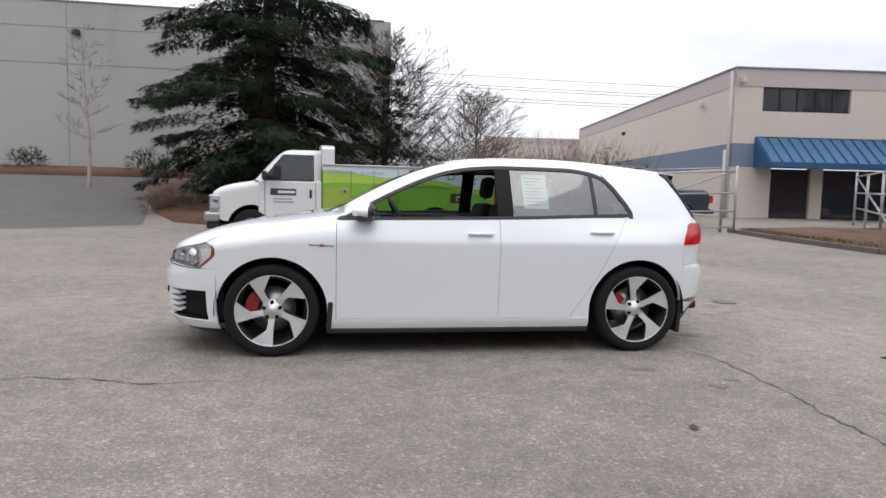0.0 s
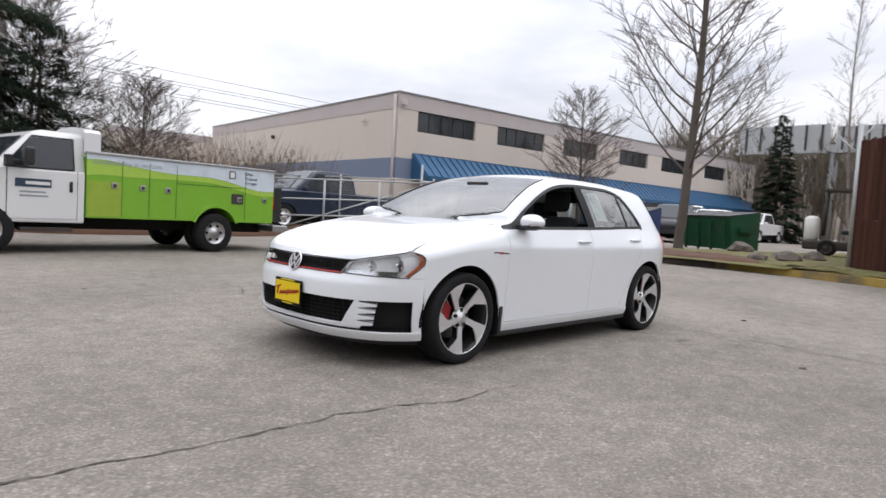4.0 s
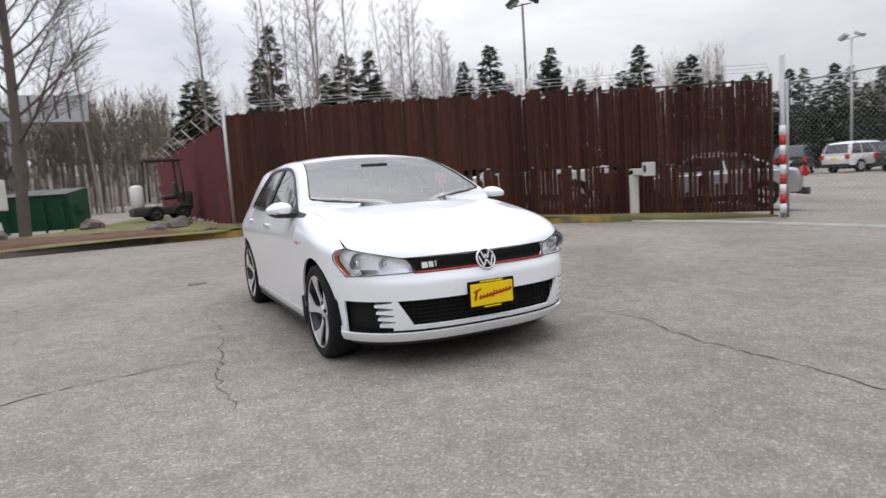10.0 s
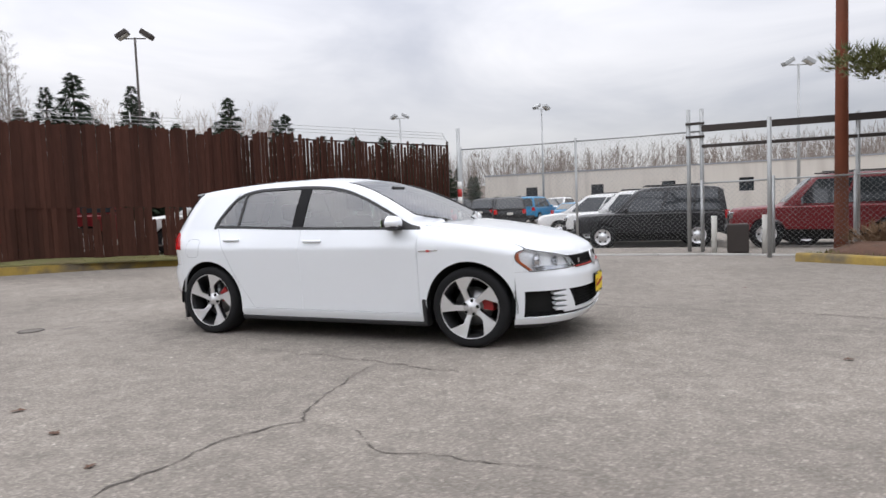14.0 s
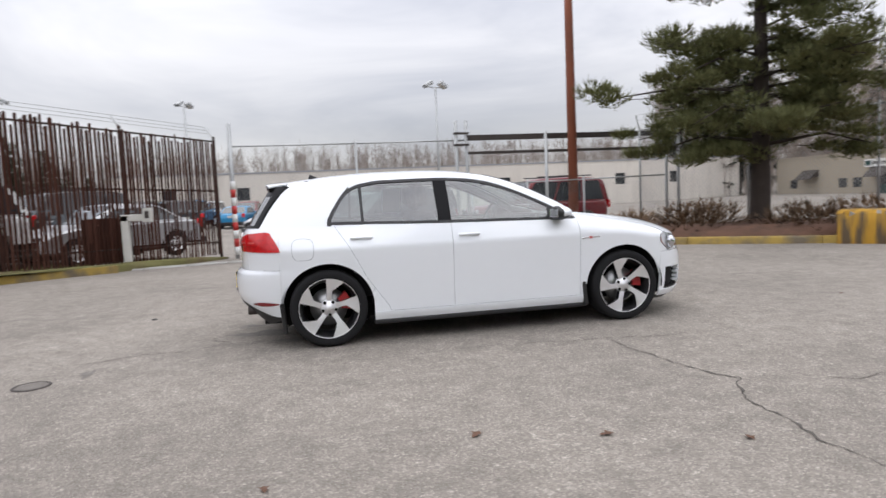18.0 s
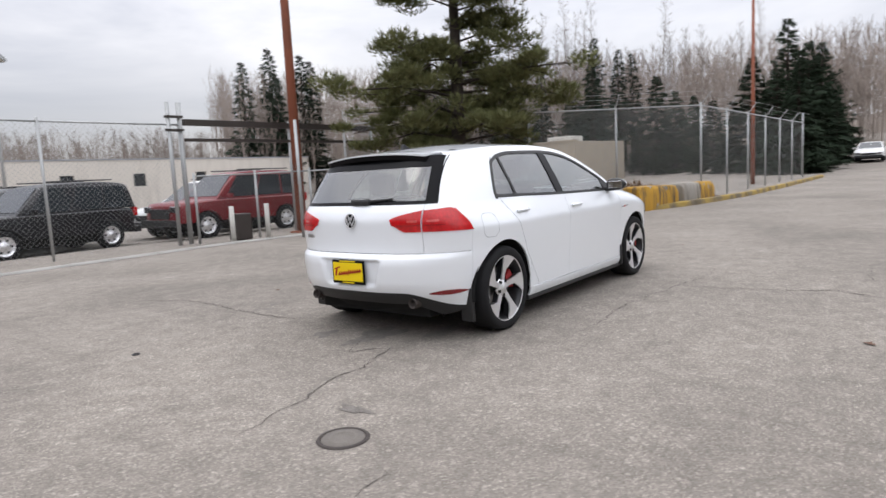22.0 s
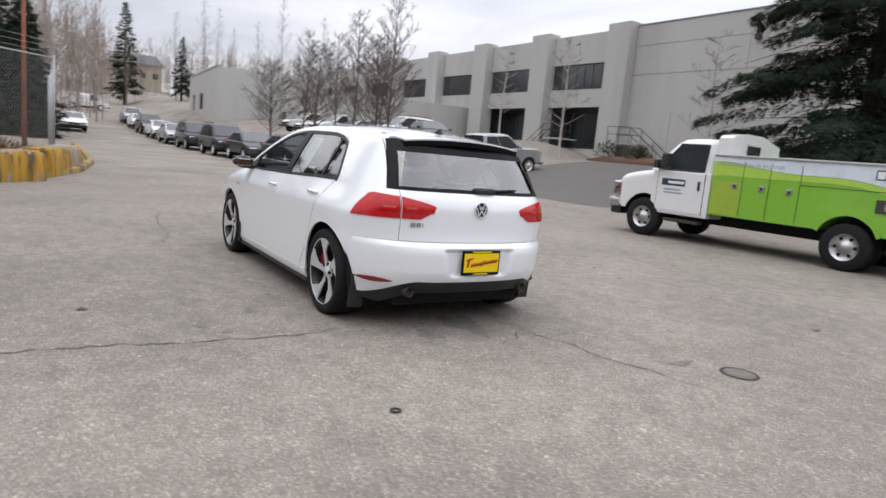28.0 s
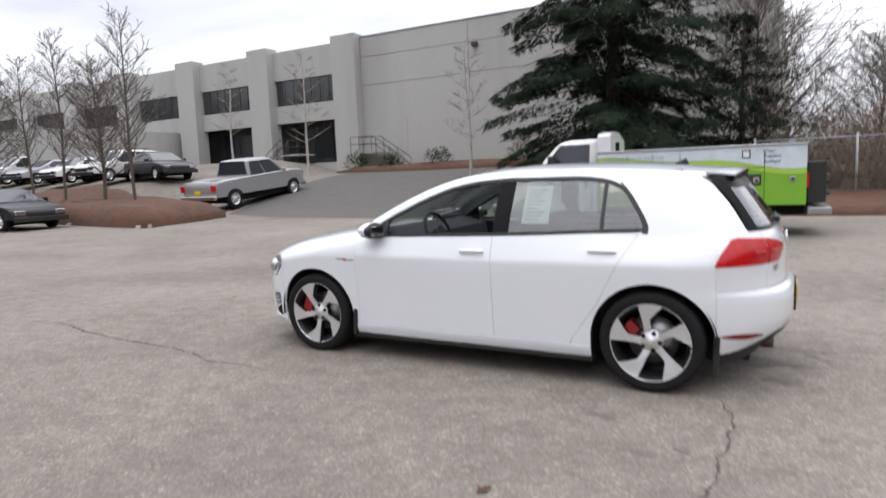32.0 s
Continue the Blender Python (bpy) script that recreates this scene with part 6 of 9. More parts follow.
emblem(car, pose(2.034, 0, 0.885, 0, 0, -90) @ pose(0, 0, 0, 6), 0.058)


# ---- glasshouse ----
def pane(s, xs, lo, hi, rows=8, push=0.0):
    return turned(s, [[side(s, x, z, push) for z in spread(lo(x), hi(x), rows)] for x in xs])


REAR_EDGE = soft([(0.97, 1.288), (1.02, 1.288), (1.07, 1.268), (1.15, 1.218), (1.24, 1.152), (1.29, 1.09), (1.32, 1.0)])
for s in (-1, 1):
    # black window surround, then glass panes
    part("window_seal", sheet(pane(s, spread(-0.875, 1.288, 50), lambda x: BELT(x) - 0.004, lambda x: BELT(x) + 0.018, 2, 0.003), 0.012), M_BLACKPLASTIC, car, shade=True)
    part("b_pillar", sheet(pane(s, spread(0.255, 0.368, 4), lambda x: BELT(x) + 0.01, lambda x: DLO(x) + 0.004, 10, 0.001), 0.02), M_GLOSSBLACK, car, shade=True)
    part("mirror_triangle", sheet(pane(s, spread(-0.875, -0.62, 8), lambda x: BELT(x) + 0.008, lambda x: max(BELT(x) + 0.009, DLO(x) - 0.002), 6, 0.0), 0.02), M_BLACKPLASTIC, car, shade=True)
    part("window_seal", sheet(pane(s, spread(-0.87, 1.12, 60), lambda x: max(BELT(x), DLO(x) - 0.02), lambda x: DLO(x) + 0.004, 2, 0.002), 0.014), M_BLACKPLASTIC, car, shade=True)
    strip = [[side(s, REAR_EDGE(z) + q, z, 0.002) for z in spread(0.985, 1.312, 24)] for q in (-0.03, -0.01, 0.004)]
    part("window_seal", sheet(turned(s, strip), 0.012), M_BLACKPLASTIC, car, shade=True)
    if s > 0:
        g = part("front_side_window", sheet(pane(s, spread(-0.62, 0.255, 24), lambda x: BELT(x) + 0.012, lambda x: DLO(x) - 0.014, 8, -0.006)), G_CAR, car, shade=True)
        g.visible_shadow = False
    g = part("rear_side_window", sheet(pane(s, spread(0.368, 0.99, 20), lambda x: BELT(x) + 0.012, lambda x: DLO(x) - 0.014, 8, -0.006)), G_CAR, car, shade=True)
    g.visible_shadow = False
    grid = []
    for k in range(9):
        grid.append([side(s, 1.012 + (max(REAR_EDGE(z) - 0.02, 1.02) - 1.012) * k / 8, z, -0.006) for z in spread(BELT(1.1) + 0.006, 1.305, 12)])
    g = part("quarter_window", sheet(turned(s, grid)), G_CAR, car, shade=True)
    g.visible_shadow = False
    part("window_divider", sheet(pane(s, spread(0.99, 1.014, 2), lambda x: BELT(x) + 0.01, lambda x: DLO(x), 8, 0.001), 0.01), M_BLACKPLASTIC, car, shade=True)
    # A-pillar and roof rail above the glass
    grid = []
    for x in spread(-0.93, 1.0905, 68):
        z0 = min(DLO(x) + 0.001 if x > -0.88 else BELT(x), TOP(x) - 0.012)
        zr = max(z0, TOP(x) - 0.055)
        grid.append([side(s, x, z) for z in spread(z0, zr, 3)[:-1] + [TOP(x) - (TOP(x) - zr) * (1 - math.sin(q)) for q in spread(0.0, math.pi / 2, 7)]])
    shell("roof_rail", turned(s, grid))
    # C-pillar from the window's rear edge to the tailgate glass
    grid = []
    for t in [1 - (1 - q) ** 1.4 for q in spread(0, 1, 36)]:
        zl = 0.996 + 0.335 * t
        xa, xb = max(REAR_EDGE(zl) + 0.002, 1.0915), tail_at(0.668 - 0.088 * t, zl).x
        row = []
        for f in spread(0, 1, 22):
            x = xa + (xb - xa) * f
            z = zl + (TOP(x) - 1.331) * t ** 9
            row.append(side(s, x, z))
        grid.append(row)
    shell("c_pillar", turned(s, [list(c) for c in zip(*grid)]))
    # side mirror
    mir = part("door_mirror", boxed(-0.055, -0.045, -0.022, 0.06, 0.05, 0.02, 0.012), M_BLACKPLASTIC, car, "white door mirror on a black foot", at=pose(-0.69, s * 0.855, 0.962))
    bm = bmesh.new()
    bmesh.ops.create_uvsphere(bm, u_segments=28, v_segments=18, radius=1.0)
    for v in bm.verts:
        c = v.co
        sx = 0.105 if c.x < 0 else 0.05
        shrink = 1 - 0.38 * smooth(-0.2, 1.0, c.y * s)
        v.co = Vector((math.copysign(abs(c.x) ** 0.85, c.x) * sx, math.copysign(abs(c.y) ** 0.8, c.y) * 0.098, math.copysign(abs(c.z) ** 0.8, c.z) * 0.062 * shrink))
    for f in bm.faces:
        c = f.calc_center_median()
        f.material_index = 1 if c.z < -0.026 or c.x > 0.012 else 0
    part("mirror_housing", bm, [M_CARWHITE, M_BLACKPLASTIC], mir, shade=True, at=pose(0.015, s * 0.085, 0.040, 0, 0, s * 12))
    bm = bmesh.new()
    box(bm, 0, -0.066, -0.034, 0.004, 0.066, 0.034, bevel=0.004)
    part("mirror_glass", bm, M_CHROME, mir, at=pose(0.063, s * 0.088, 0.040, 0, 0, s * 10))
    part("mirror_indicator", boxed(-0.098, -0.060, -0.004, -0.08, 0.060, 0.004, 0.003), M_REFLECTOR, mir, at=pose(0.018, s * 0.088, 0.022, 0, 0, s * 14))

# roof
CROWN = soft([(-0.1, 0.030), (0.2, 0.040), (1.0, 0.042), (1.62, 0.032)])
grid = []
for x in spread(-0.10, 1.62, 34):
    ye = skin(x, TOP(x)) + 0.002
    grid.append([Vector((x, v * ye, TOP(x) + CROWN(x) * (1 - abs(v) ** 2.2))) for v in spread(-1, 1, 28)])
shell("roof", [list(r) for r in zip(*grid)])
# windscreen, its edges along the pillars
grid, seal = [], {-1: [], 1: []}
for t in spread(0, 1, 18):
    xe = -0.925 + 0.825 * t
    ze, ye = TOP(xe) - 0.002, skin(xe, TOP(xe)) - 0.002
    xc, zc = -1.0 + 0.895 * t - 0.035 * math.sin(math.pi * t), 0.976 + (TOP(-0.1) + 0.030 - 0.976) * t
    grid.append([Vector((xc + (xe - xc) * abs(v) ** 2.2, v * ye, zc + (ze - zc) * abs(v) ** 2.2)) for v in spread(-1, 1, 26)])
    for s in (-1, 1):
        seal[s].append(Vector((xe, s * ye, ze + 0.002)))
screen = part("windscreen", sheet([list(r) for r in zip(*grid)]), G_FRONT, car, "curved tinted windscreen", True)
screen.visible_shadow = False
for s in (-1, 1):
    bm = bmesh.new()
    for p, q in zip(seal[s], seal[s][1:]):
        tube(bm, p, q, 0.007, n=5, caps=False)
    part("screen_seal", bm, M_BLACKPLASTIC, screen)
part("cowl", sheet([[p + Vector((-0.09, 0, -0.03)) for p in grid[0]], [p + Vector((-0.002, 0, 0.002)) for p in grid[0]]][::-1]), M_BLACKPLASTIC, car, shade=True)

# tailgate glass with black surround, spoiler and wiper
def gate_glass(v, t, push=0.003):
    z = 0.994 + 0.336 * t
    return tail_at(v * (0.666 - 0.088 * t), z, push)


surround = part("rear_window_surround", sheet([[gate_glass(v, t) for t in spread(-0.005, 0.065, 2)] for v in spread(1, -1, 30)], 0.02), M_GLOSSBLACK, car)
part("surround_top", sheet([[gate_glass(v, t) for t in spread(0.76, 1, 3)] for v in spread(1, -1, 30)], 0.02), M_GLOSSBLACK, surround)
for s in (-1, 1):
    edge = [[gate_glass(s * (v + 0.02 * t), t) for t in spread(0.065, 0.76, 8)] for v in (0.995, 0.945, 0.895)]
    part("surround_side", sheet(turned(s, edge), 0.02), M_GLOSSBLACK, surround)
g = part("rear_window", sheet([[gate_glass(v, t, 0.002) for t in spread(0.05, 0.78, 10)] for v in spread(0.915, -0.915, 26)]), G_SCREEN, car, "tinted rear window")
g.visible_shadow = False
grid = []
for v in spread(-1, 1, 26):
    row = []
    for t in spread(0, 1, 8):
        x = 1.61 + (0.185 - 0.045 * abs(v) ** 2.5) * t
        ye = skin(1.61, TOP(1.61)) + 0.004 - 0.006 * t
        row.append(Vector((x, v * ye, TOP(1.61) + CROWN(1.61) * (1 - abs(v) ** 2.2) + 0.001 - 0.008 * t - 0.008 * t * t)))
    grid.append(row)
spoiler = part("roof_spoiler", sheet(grid, 0.011), M_CARWHITE, car, "white roof spoiler over the tailgate", True)
part("spoiler_underside", sheet([[p + Vector((-0.004, 0, -0.0125)) for p in row] for row in grid], 0.034), M_GLOSSBLACK, spoiler, shade=True)
for s in (-1, 1):
    fin = [[gate_glass(s * (0.985 + 0.03 * t), t) + Vector((lift * smooth(0, 0.5, t), s * 0.004 * smooth(0, 0.5, t), 0)) for t in spread(0.2, 1.0, 8)] for lift in (0.0, 0.006, 0.012)]
    part("spoiler_fin", sheet(turned(-s, fin)), M_GLOSSBLACK, spoiler, shade=True)
bm = bmesh.new()
a, b = gate_glass(0.06, 0.06), gate_glass(0.55, 0.12)
tube(bm, a + Vector((0.022, 0, 0)), b + Vector((0.014, 0, 0)), 0.011, 0.006, n=6)
box(bm, -0.025, -0.075, -0.02, 0.02, 0.11, 0.022, bevel=0.014, m=Matrix.Translation(a + Vector((0.012, 0, 0))))
part("rear_wiper", bm, M_BLACKPLASTIC, car)
bm = bmesh.new()
prism(bm, [(1.30, 1.40), (1.42, 1.395), (1.40, 1.445)], -0.012, 0.012)
part("roof_antenna", bm, M_BLACKPLASTIC, car)

# dark tub that closes the inside of the body
tub = bmesh.new()
for s in (-1, 1):
    sheet([[Vector((x, s * 0.80, z)) for z in (0.24, 0.5, 0.93)] for x in (-0.95, 0.0, 0.94)], bm=tub)
    for c in (FRONT_AXLE, REAR_AXLE):
        ring = [[Vector((c + 0.384 * math.cos(a), s * y, HUB_Z + 0.384 * math.sin(a))) for y in (0.845, 0.52)] for a in spread(-0.1, math.pi + 0.1, 24)]
        sheet(ring, bm=tub)
        sheet([[Vector((c + q * 0.39 * math.cos(a), s * 0.52, HUB_Z + q * 0.39 * math.sin(a))) for q in (0.02, 1.0)] for a in spread(-0.5, math.pi + 0.5, 20)], bm=tub)
box(tub, -1.95, -0.55, 0.175, 1.85, 0.55, 0.30)
box(tub, -0.92, -0.79, 0.18, 0.92, 0.79, 0.27)
box(tub, -2.0, -0.42, 0.30, -1.75, 0.42, 0.64)
box(tub, 1.7, -0.5, 0.3, 1.84, 0.5, 0.90)
part("underbody", tub, M_UNDER, car)

# inside: dashboard, seats, wheel
bm = bmesh.new()
prism(bm, [(-1.0, 0.55), (-1.0, 0.965), (-0.72, 0.985), (-0.52, 0.93), (-0.48, 0.75), (-0.6, 0.55)], -0.72, 0.72)
part("dashboard", bm, M_SEAT, car)
part("parcel_shelf", boxed(1.35, -0.66, 0.93, 1.85, 0.66, 0.96), M_SEAT, car)
part("headliner", boxed(-0.05, -0.52, 1.355, 1.45, 0.52, 1.37), M_SEAT, car)


def seat(x, y, back_h, name="seat"):
    bm = bmesh.new()
    box(bm, x - 0.3, y - 0.25, 0.35, x + 0.25, y + 0.25, 0.58, bevel=0.05)
    box(bm, -0.06, -0.24, 0, 0.07, 0.24, back_h, bevel=0.05, m=pose(x + 0.27, y, 0.5, 0, 14))
    sd = part(name, bm, M_SEAT, car)
    bm = bmesh.new()
    box(bm, -0.045, -0.13, 0, 0.045, 0.13, 0.19, bevel=0.04, m=pose(x + 0.27 + math.sin(radians(14)) * (back_h + 0.03), y, 0.53 + back_h, 0, 8))
    part("headrest", bm, M_SEAT, sd)


seat(0.0, -0.37, 0.58)
seat(0.0, 0.37, 0.58)
seat(0.85, -0.37, 0.5, "rear_seat")
seat(0.85, 0.37, 0.5, "rear_seat")
wheel_in = bmesh.new()
for k in range(24):
    a, b = k * math.tau / 24, (k + 1) * math.tau / 24
    tube(wheel_in, (0, 0.18 * math.cos(a), 0.18 * math.sin(a)), (0, 0.18 * math.cos(b), 0.18 * math.sin(b)), 0.015, n=6, caps=False)
for a in (-0.2, math.pi + 0.2, -math.pi / 2):
    tube(wheel_in, (0, 0, 0), (0, 0.18 * math.cos(a), 0.18 * math.sin(a)), 0.014, n=6)
tube(wheel_in, (-0.02, 0, 0), (0.03, 0, 0), 0.06, n=12)
part("steering_wheel", wheel_in, M_BLACKPLASTIC, car, at=pose(-0.42, -0.37, 0.93, 0, -24))
part("interior_mirror", boxed(-0.3, -0.12, 1.27, -0.27, 0.12, 1.33, 0.01), M_BLACKPLASTIC, car)
# price sheet in the rear window
sheet_grid = [[Vector((x, -(skin(x, z) - 0.012), z)) for z in spread(1.045, 1.295, 4)] for x in spread(0.455, 0.645, 3)]
notice = part("window_notice", sheet(sheet_grid[::-1]), M_WHITE, car, "white printed notice taped inside the rear window", True)
for k in range(9):
    z = 1.07 + 0.024 * k
    part("text_bar", sheet([[Vector((x, -(skin(x, zz) - 0.0105), zz)) for zz in (z, z + 0.007)] for x in (0.475, 0.475 + 0.13 * (0.7 + 0.3 * ((k * 7) % 3) / 2))][::-1]), M_GREY, notice)


def alloy_wheel():
    """A wheel with its outer face towards -y, centred on the hub."""
    w = part("wheel", boxed(-0.02, -0.02, -0.02, 0.02, 0.02, 0.02), M_RIMDARK, car, "five-spoke machined alloy wheel on a low-profile tyre")
    bm = bmesh.new()
    lathe(bm, [(0.236, -0.10), (0.247, -0.111), (0.29, -0.118), (0.308, -0.108), (0.317, -0.085), (0.319, 0.0), (0.317, 0.08), (0.305, 0.105), (0.26, 0.112), (0.225, 0.1)], 48)
    part("tyre", bm, M_TYRE, w)
    bm = bmesh.new()
    lathe(bm, [(0.243, -0.102), (0.240, -0.106), (0.232, -0.098), (0.222, -0.07), (0.205, 0.0), (0.21, 0.09), (0.228, 0.1)], 48)
    part("rim", bm, M_RIMDARK, w)
    bm = bmesh.new()
    lathe(bm, [(0.2475, -0.101), (0.2455, -0.1095), (0.241, -0.1085), (0.239, -0.101)], 48)
    part("rim_edge", bm, M_ALLOY, w)
    bm = bmesh.new()
    lathe(bm, [(0.001, 0.0), (0.155, 0.0), (0.156, 0.02), (0.001, 0.02)], 36)
    part("brake_disc", bm, M_STEEL, w)
    bm = bmesh.new()
    arc = [radians(136 + 5.5 * k) for k in range(10)]
    prism(bm, [(0.1 * math.cos(a), 0.1 * math.sin(a)) for a in arc] + [(0.182 * math.cos(a), 0.182 * math.sin(a)) for a in arc[::-1]], -0.055, 0.03)
    part("brake_caliper", bm, M_CALIPER, w, "red painted brake caliper")
    arc = [radians(-33.8 + 35.3 * k / 6) for k in range(7)]
    prof = [(0.04, -0.024), (0.10, -0.028), (0.138, -0.037), (0.168, -0.080)] + [(0.2405 * math.cos(q), 0.2405 * math.sin(q)) for q in arc] + [(0.12, 0.011), (0.04, 0.022)]
    for k in range(5):
        a = k * math.tau / 5 - math.pi / 2
        # a blade, slim at the hub, flaring to one side where it meets the rim
        bm = bmesh.new()
        prism(bm, [(r * math.cos(a) - q * math.sin(a), r * math.sin(a) + q * math.cos(a)) for r, q in prof], -0.072, -0.062)
        for v in bm.verts:
            v.co.y -= 0.034 * smooth(0.03, 0.23, math.hypot(v.co.x, v.co.z))
        sp = part("spoke", bm, M_ALLOY, w)
        bm = bmesh.new()
        prism(bm, [(r * math.cos(a) - q * math.sin(a), r * math.sin(a) + q * math.cos(a)) for r, q in prof], -0.0615, -0.02)
        for v in bm.verts:
            v.co.y -= 0.034 * smooth(0.03, 0.23, math.hypot(v.co.x, v.co.z))
        part("spoke_side", bm, M_RIMDARK, sp)
    bm = bmesh.new()
    lathe(bm, [(0.0005, -0.088), (0.03, -0.086), (0.034, -0.08), (0.06, -0.078), (0.075, -0.06)], 24)
    part("hub", bm, M_ALLOY, w)
    for k in range(5):
        a = k * math.tau / 5 + math.pi / 2
        bm = bmesh.new()
        tube(bm, (0.056 * math.cos(a), -0.06, 0.056 * math.sin(a)), (0.056 * math.cos(a), -0.083, 0.056 * math.sin(a)), 0.0135, n=8)
        part("wheel_bolt", bm, M_UNDER, w)
    return w


first = alloy_wheel()
first.matrix_basis = pose(FRONT_AXLE, -0.762, HUB_Z)
for x, y, spin, turn in ((REAR_AXLE, -0.762, 20, 0), (FRONT_AXLE, 0.762, 10, 180), (REAR_AXLE, 0.762, 34, 180)):
    w = copy_thing(first, pose(x, y, HUB_Z, 0, 0, turn))
    for ch in w.children:
        if ch.name.split(".")[0] not in ("brake_caliper", "brake_disc", "tyre"):
            ch.matrix_basis = pose(0, 0, 0, 0, spin)
        elif ch.name.startswith("brake_caliper") and turn:
            ch.matrix_basis = Matrix.Rotation(radians(143), 4, "Y")

# ---- the service truck and the parked vehicles ----


def road_wheel(parent, x, y, r, w, rim=M_ALLOY, face=-1, rim_r=0.62, label=""):
    """A tyre with a dished rim and hub, its face towards face * y."""
    bm = bmesh.new()
    h = w / 2
    lathe(bm, [(r * rim_r, -h * 0.9), (r * 0.9, -h), (r * 0.985, -h * 0.75), (r, 0), (r * 0.985, h * 0.75), (r * 0.9, h), (r * rim_r, h * 0.9)], 28)
    wh = part("wheel", bm, M_TYRE, parent, label, at=pose(x, y, r, 0, 0, 0 if face < 0 else 180))
    bm = bmesh.new()
    q = r * rim_r
    lathe(bm, [(q * 1.02, -h * 0.88), (q * 0.95, -h * 0.8), (q * 0.85, -h * 0.45), (q * 0.4, -h * 0.62), (q * 0.3, -h * 0.95), (0.001, -h * 0.97)], 28)
    rm = part("rim", bm, rim, wh)
    for k in range(6):
        a = k * math.tau / 6
        part("rim_hole", tubed((q * 0.68 * math.cos(a), -h * 0.50, q * 0.68 * math.sin(a)), (q * 0.68 * math.cos(a), -h * 0.62, q * 0.68 * math.sin(a)), q * 0.13, n=8), M_UNDER, rm)
    return wh


def service_truck():
    t = thing("service_truck", "white cab service truck with lime green utility body, parked", "truck", pose(-2.62, 7.375, ground_z(-1, 8) - 0.01, 0, 0, 4.6) @ Matrix.Scale(0.972, 4))
    W = 2.0
    # cab: a rounded hood and wings, nose towards -x, then the door posts and the roof
    crest = soft([(-0.80, 0.97), (-0.76, 1.06), (-0.66, 1.15), (-0.45, 1.225), (-0.15, 1.29), (0.14, 1.335)])

    def wing_lo(x):
        return max(0.52, 0.38 + math.sqrt(max(0.0, 0.47 ** 2 - x * x))) if abs(x) < 0.47 else 0.52 + 0.14 * smooth(-0.5, -0.78, x)

    for sd in (-1, 1):
        rows = []
        for x in [-0.80, -0.785, -0.75, -0.70, -0.62, -0.54, -0.475] + [-0.47 * math.cos(k * math.pi / 20) for k in range(21)]:
            half = 1.0 - 0.15 * smooth(-0.52, -0.82, x)
            zt = crest(x)
            zl = min(wing_lo(x), zt - 0.14)
            col = [(half - 0.012 * (1 - q), zl + (zt - 0.13 - zl) * q) for q in spread(0, 1, 5)]
            col += [(half - 0.13 * (1 - math.cos(q)), zt - 0.13 + 0.13 * math.sin(q)) for q in spread(0.25, math.pi / 2, 5)]
            col += [((half - 0.13) * (1 - q), zt + 0.03 * (1 - (1 - q) ** 2)) for q in spread(0.2, 1.0, 5)]
            rows.append([Vector((x, 1.0 + sd * y, z)) for y, z in col])
        part("wing", sheet(turned(sd, rows), 0.02), M_TRUCKWHITE, t)
        part("wheel_housing", sheet([[Vector((0.475 * math.cos(q), 1.0 + sd * y, 0.38 + 0.475 * math.sin(q))) for y in (0.97, 0.55)] for q in spread(0.0, math.pi, 18)]), M_UNDER, t)
    part("engine_bay", boxed(-0.72, 0.35, 0.45, 0.2, W - 0.35, 1.1), M_UNDER, t)
    bm = bmesh.new()
    box(bm, -0.805, 0.2, 0.70, -0.74, W - 0.2, 1.0, bevel=0.025)
    part("nose_panel", bm, M_TRUCKWHITE, t)
    bm = bmesh.new()
    box(bm, 0.13, 0.0, 0.50, 1.36, W, 1.335, bevel=0.022)
    part("cab", bm, M_TRUCKWHITE, t)
    bm = bmesh.new()
    ring = []
    for z, x0, inset in ((1.33, 0.06, 0.035), (1.62, 0.31, 0.085), (1.86, 0.53, 0.13), (1.94, 0.66, 0.17), (1.975, 0.80, 0.30)):
        ring.append([bm.verts.new(p) for p in ((x0, inset, z), (1.36, inset, z), (1.36, W - inset, z), (x0, W - inset, z))])
    for p, q in zip(ring, ring[1:]):
        for k in range(4):
            bm.faces.new((p[k], p[(k + 1) % 4], q[(k + 1) % 4], q[k])).smooth = k % 2 == 0
    bm.faces.new(ring[-1])
    bmesh.ops.recalc_face_normals(bm, faces=list(bm.faces))
    part("cab_roof", bm, M_TRUCKWHITE, t)
    g = bmesh.new()
    sheet([[Vector((0.075, y, 1.35)), Vector((0.30, y2, 1.62)), Vector((0.50, y3, 1.84))] for y, y2, y3 in ((0.12, 0.15, 0.19), (1.0, 1.0, 1.0), (W - 0.12, W - 0.15, W - 0.19))], 0.015, bm=g)
    for v in g.verts:
        v.co.x -= 0.02 + 0.03 * (1 - abs(v.co.y - 1.0))
    part("windscreen", g, M_DARKGLASS, t)
    door = part("door", boxed(0.26, -0.012, 0.56, 1.24, 0.0, 1.31, 0.004), M_TRUCKWHITE, t)
    bm = bmesh.new()
    sheet([[Vector((x0, 0.022, 1.37)), Vector((x1, 0.066, 1.62)), Vector((x2, 0.108, 1.84))] for x0, x1, x2 in ((0.24, 0.42, 0.62), (0.70, 0.75, 0.80), (1.18, 1.18, 1.18))][::-1], 0.012, bm=bm)
    part("window", bm, M_DARKGLASS, door)
    frame_bm = bmesh.new()
    loop = [Vector((0.22, 0.018, 1.355)), Vector((0.61, 0.108, 1.855)), Vector((1.195, 0.108, 1.855)), Vector((1.195, 0.016, 1.355)), Vector((0.22, 0.018, 1.355))]
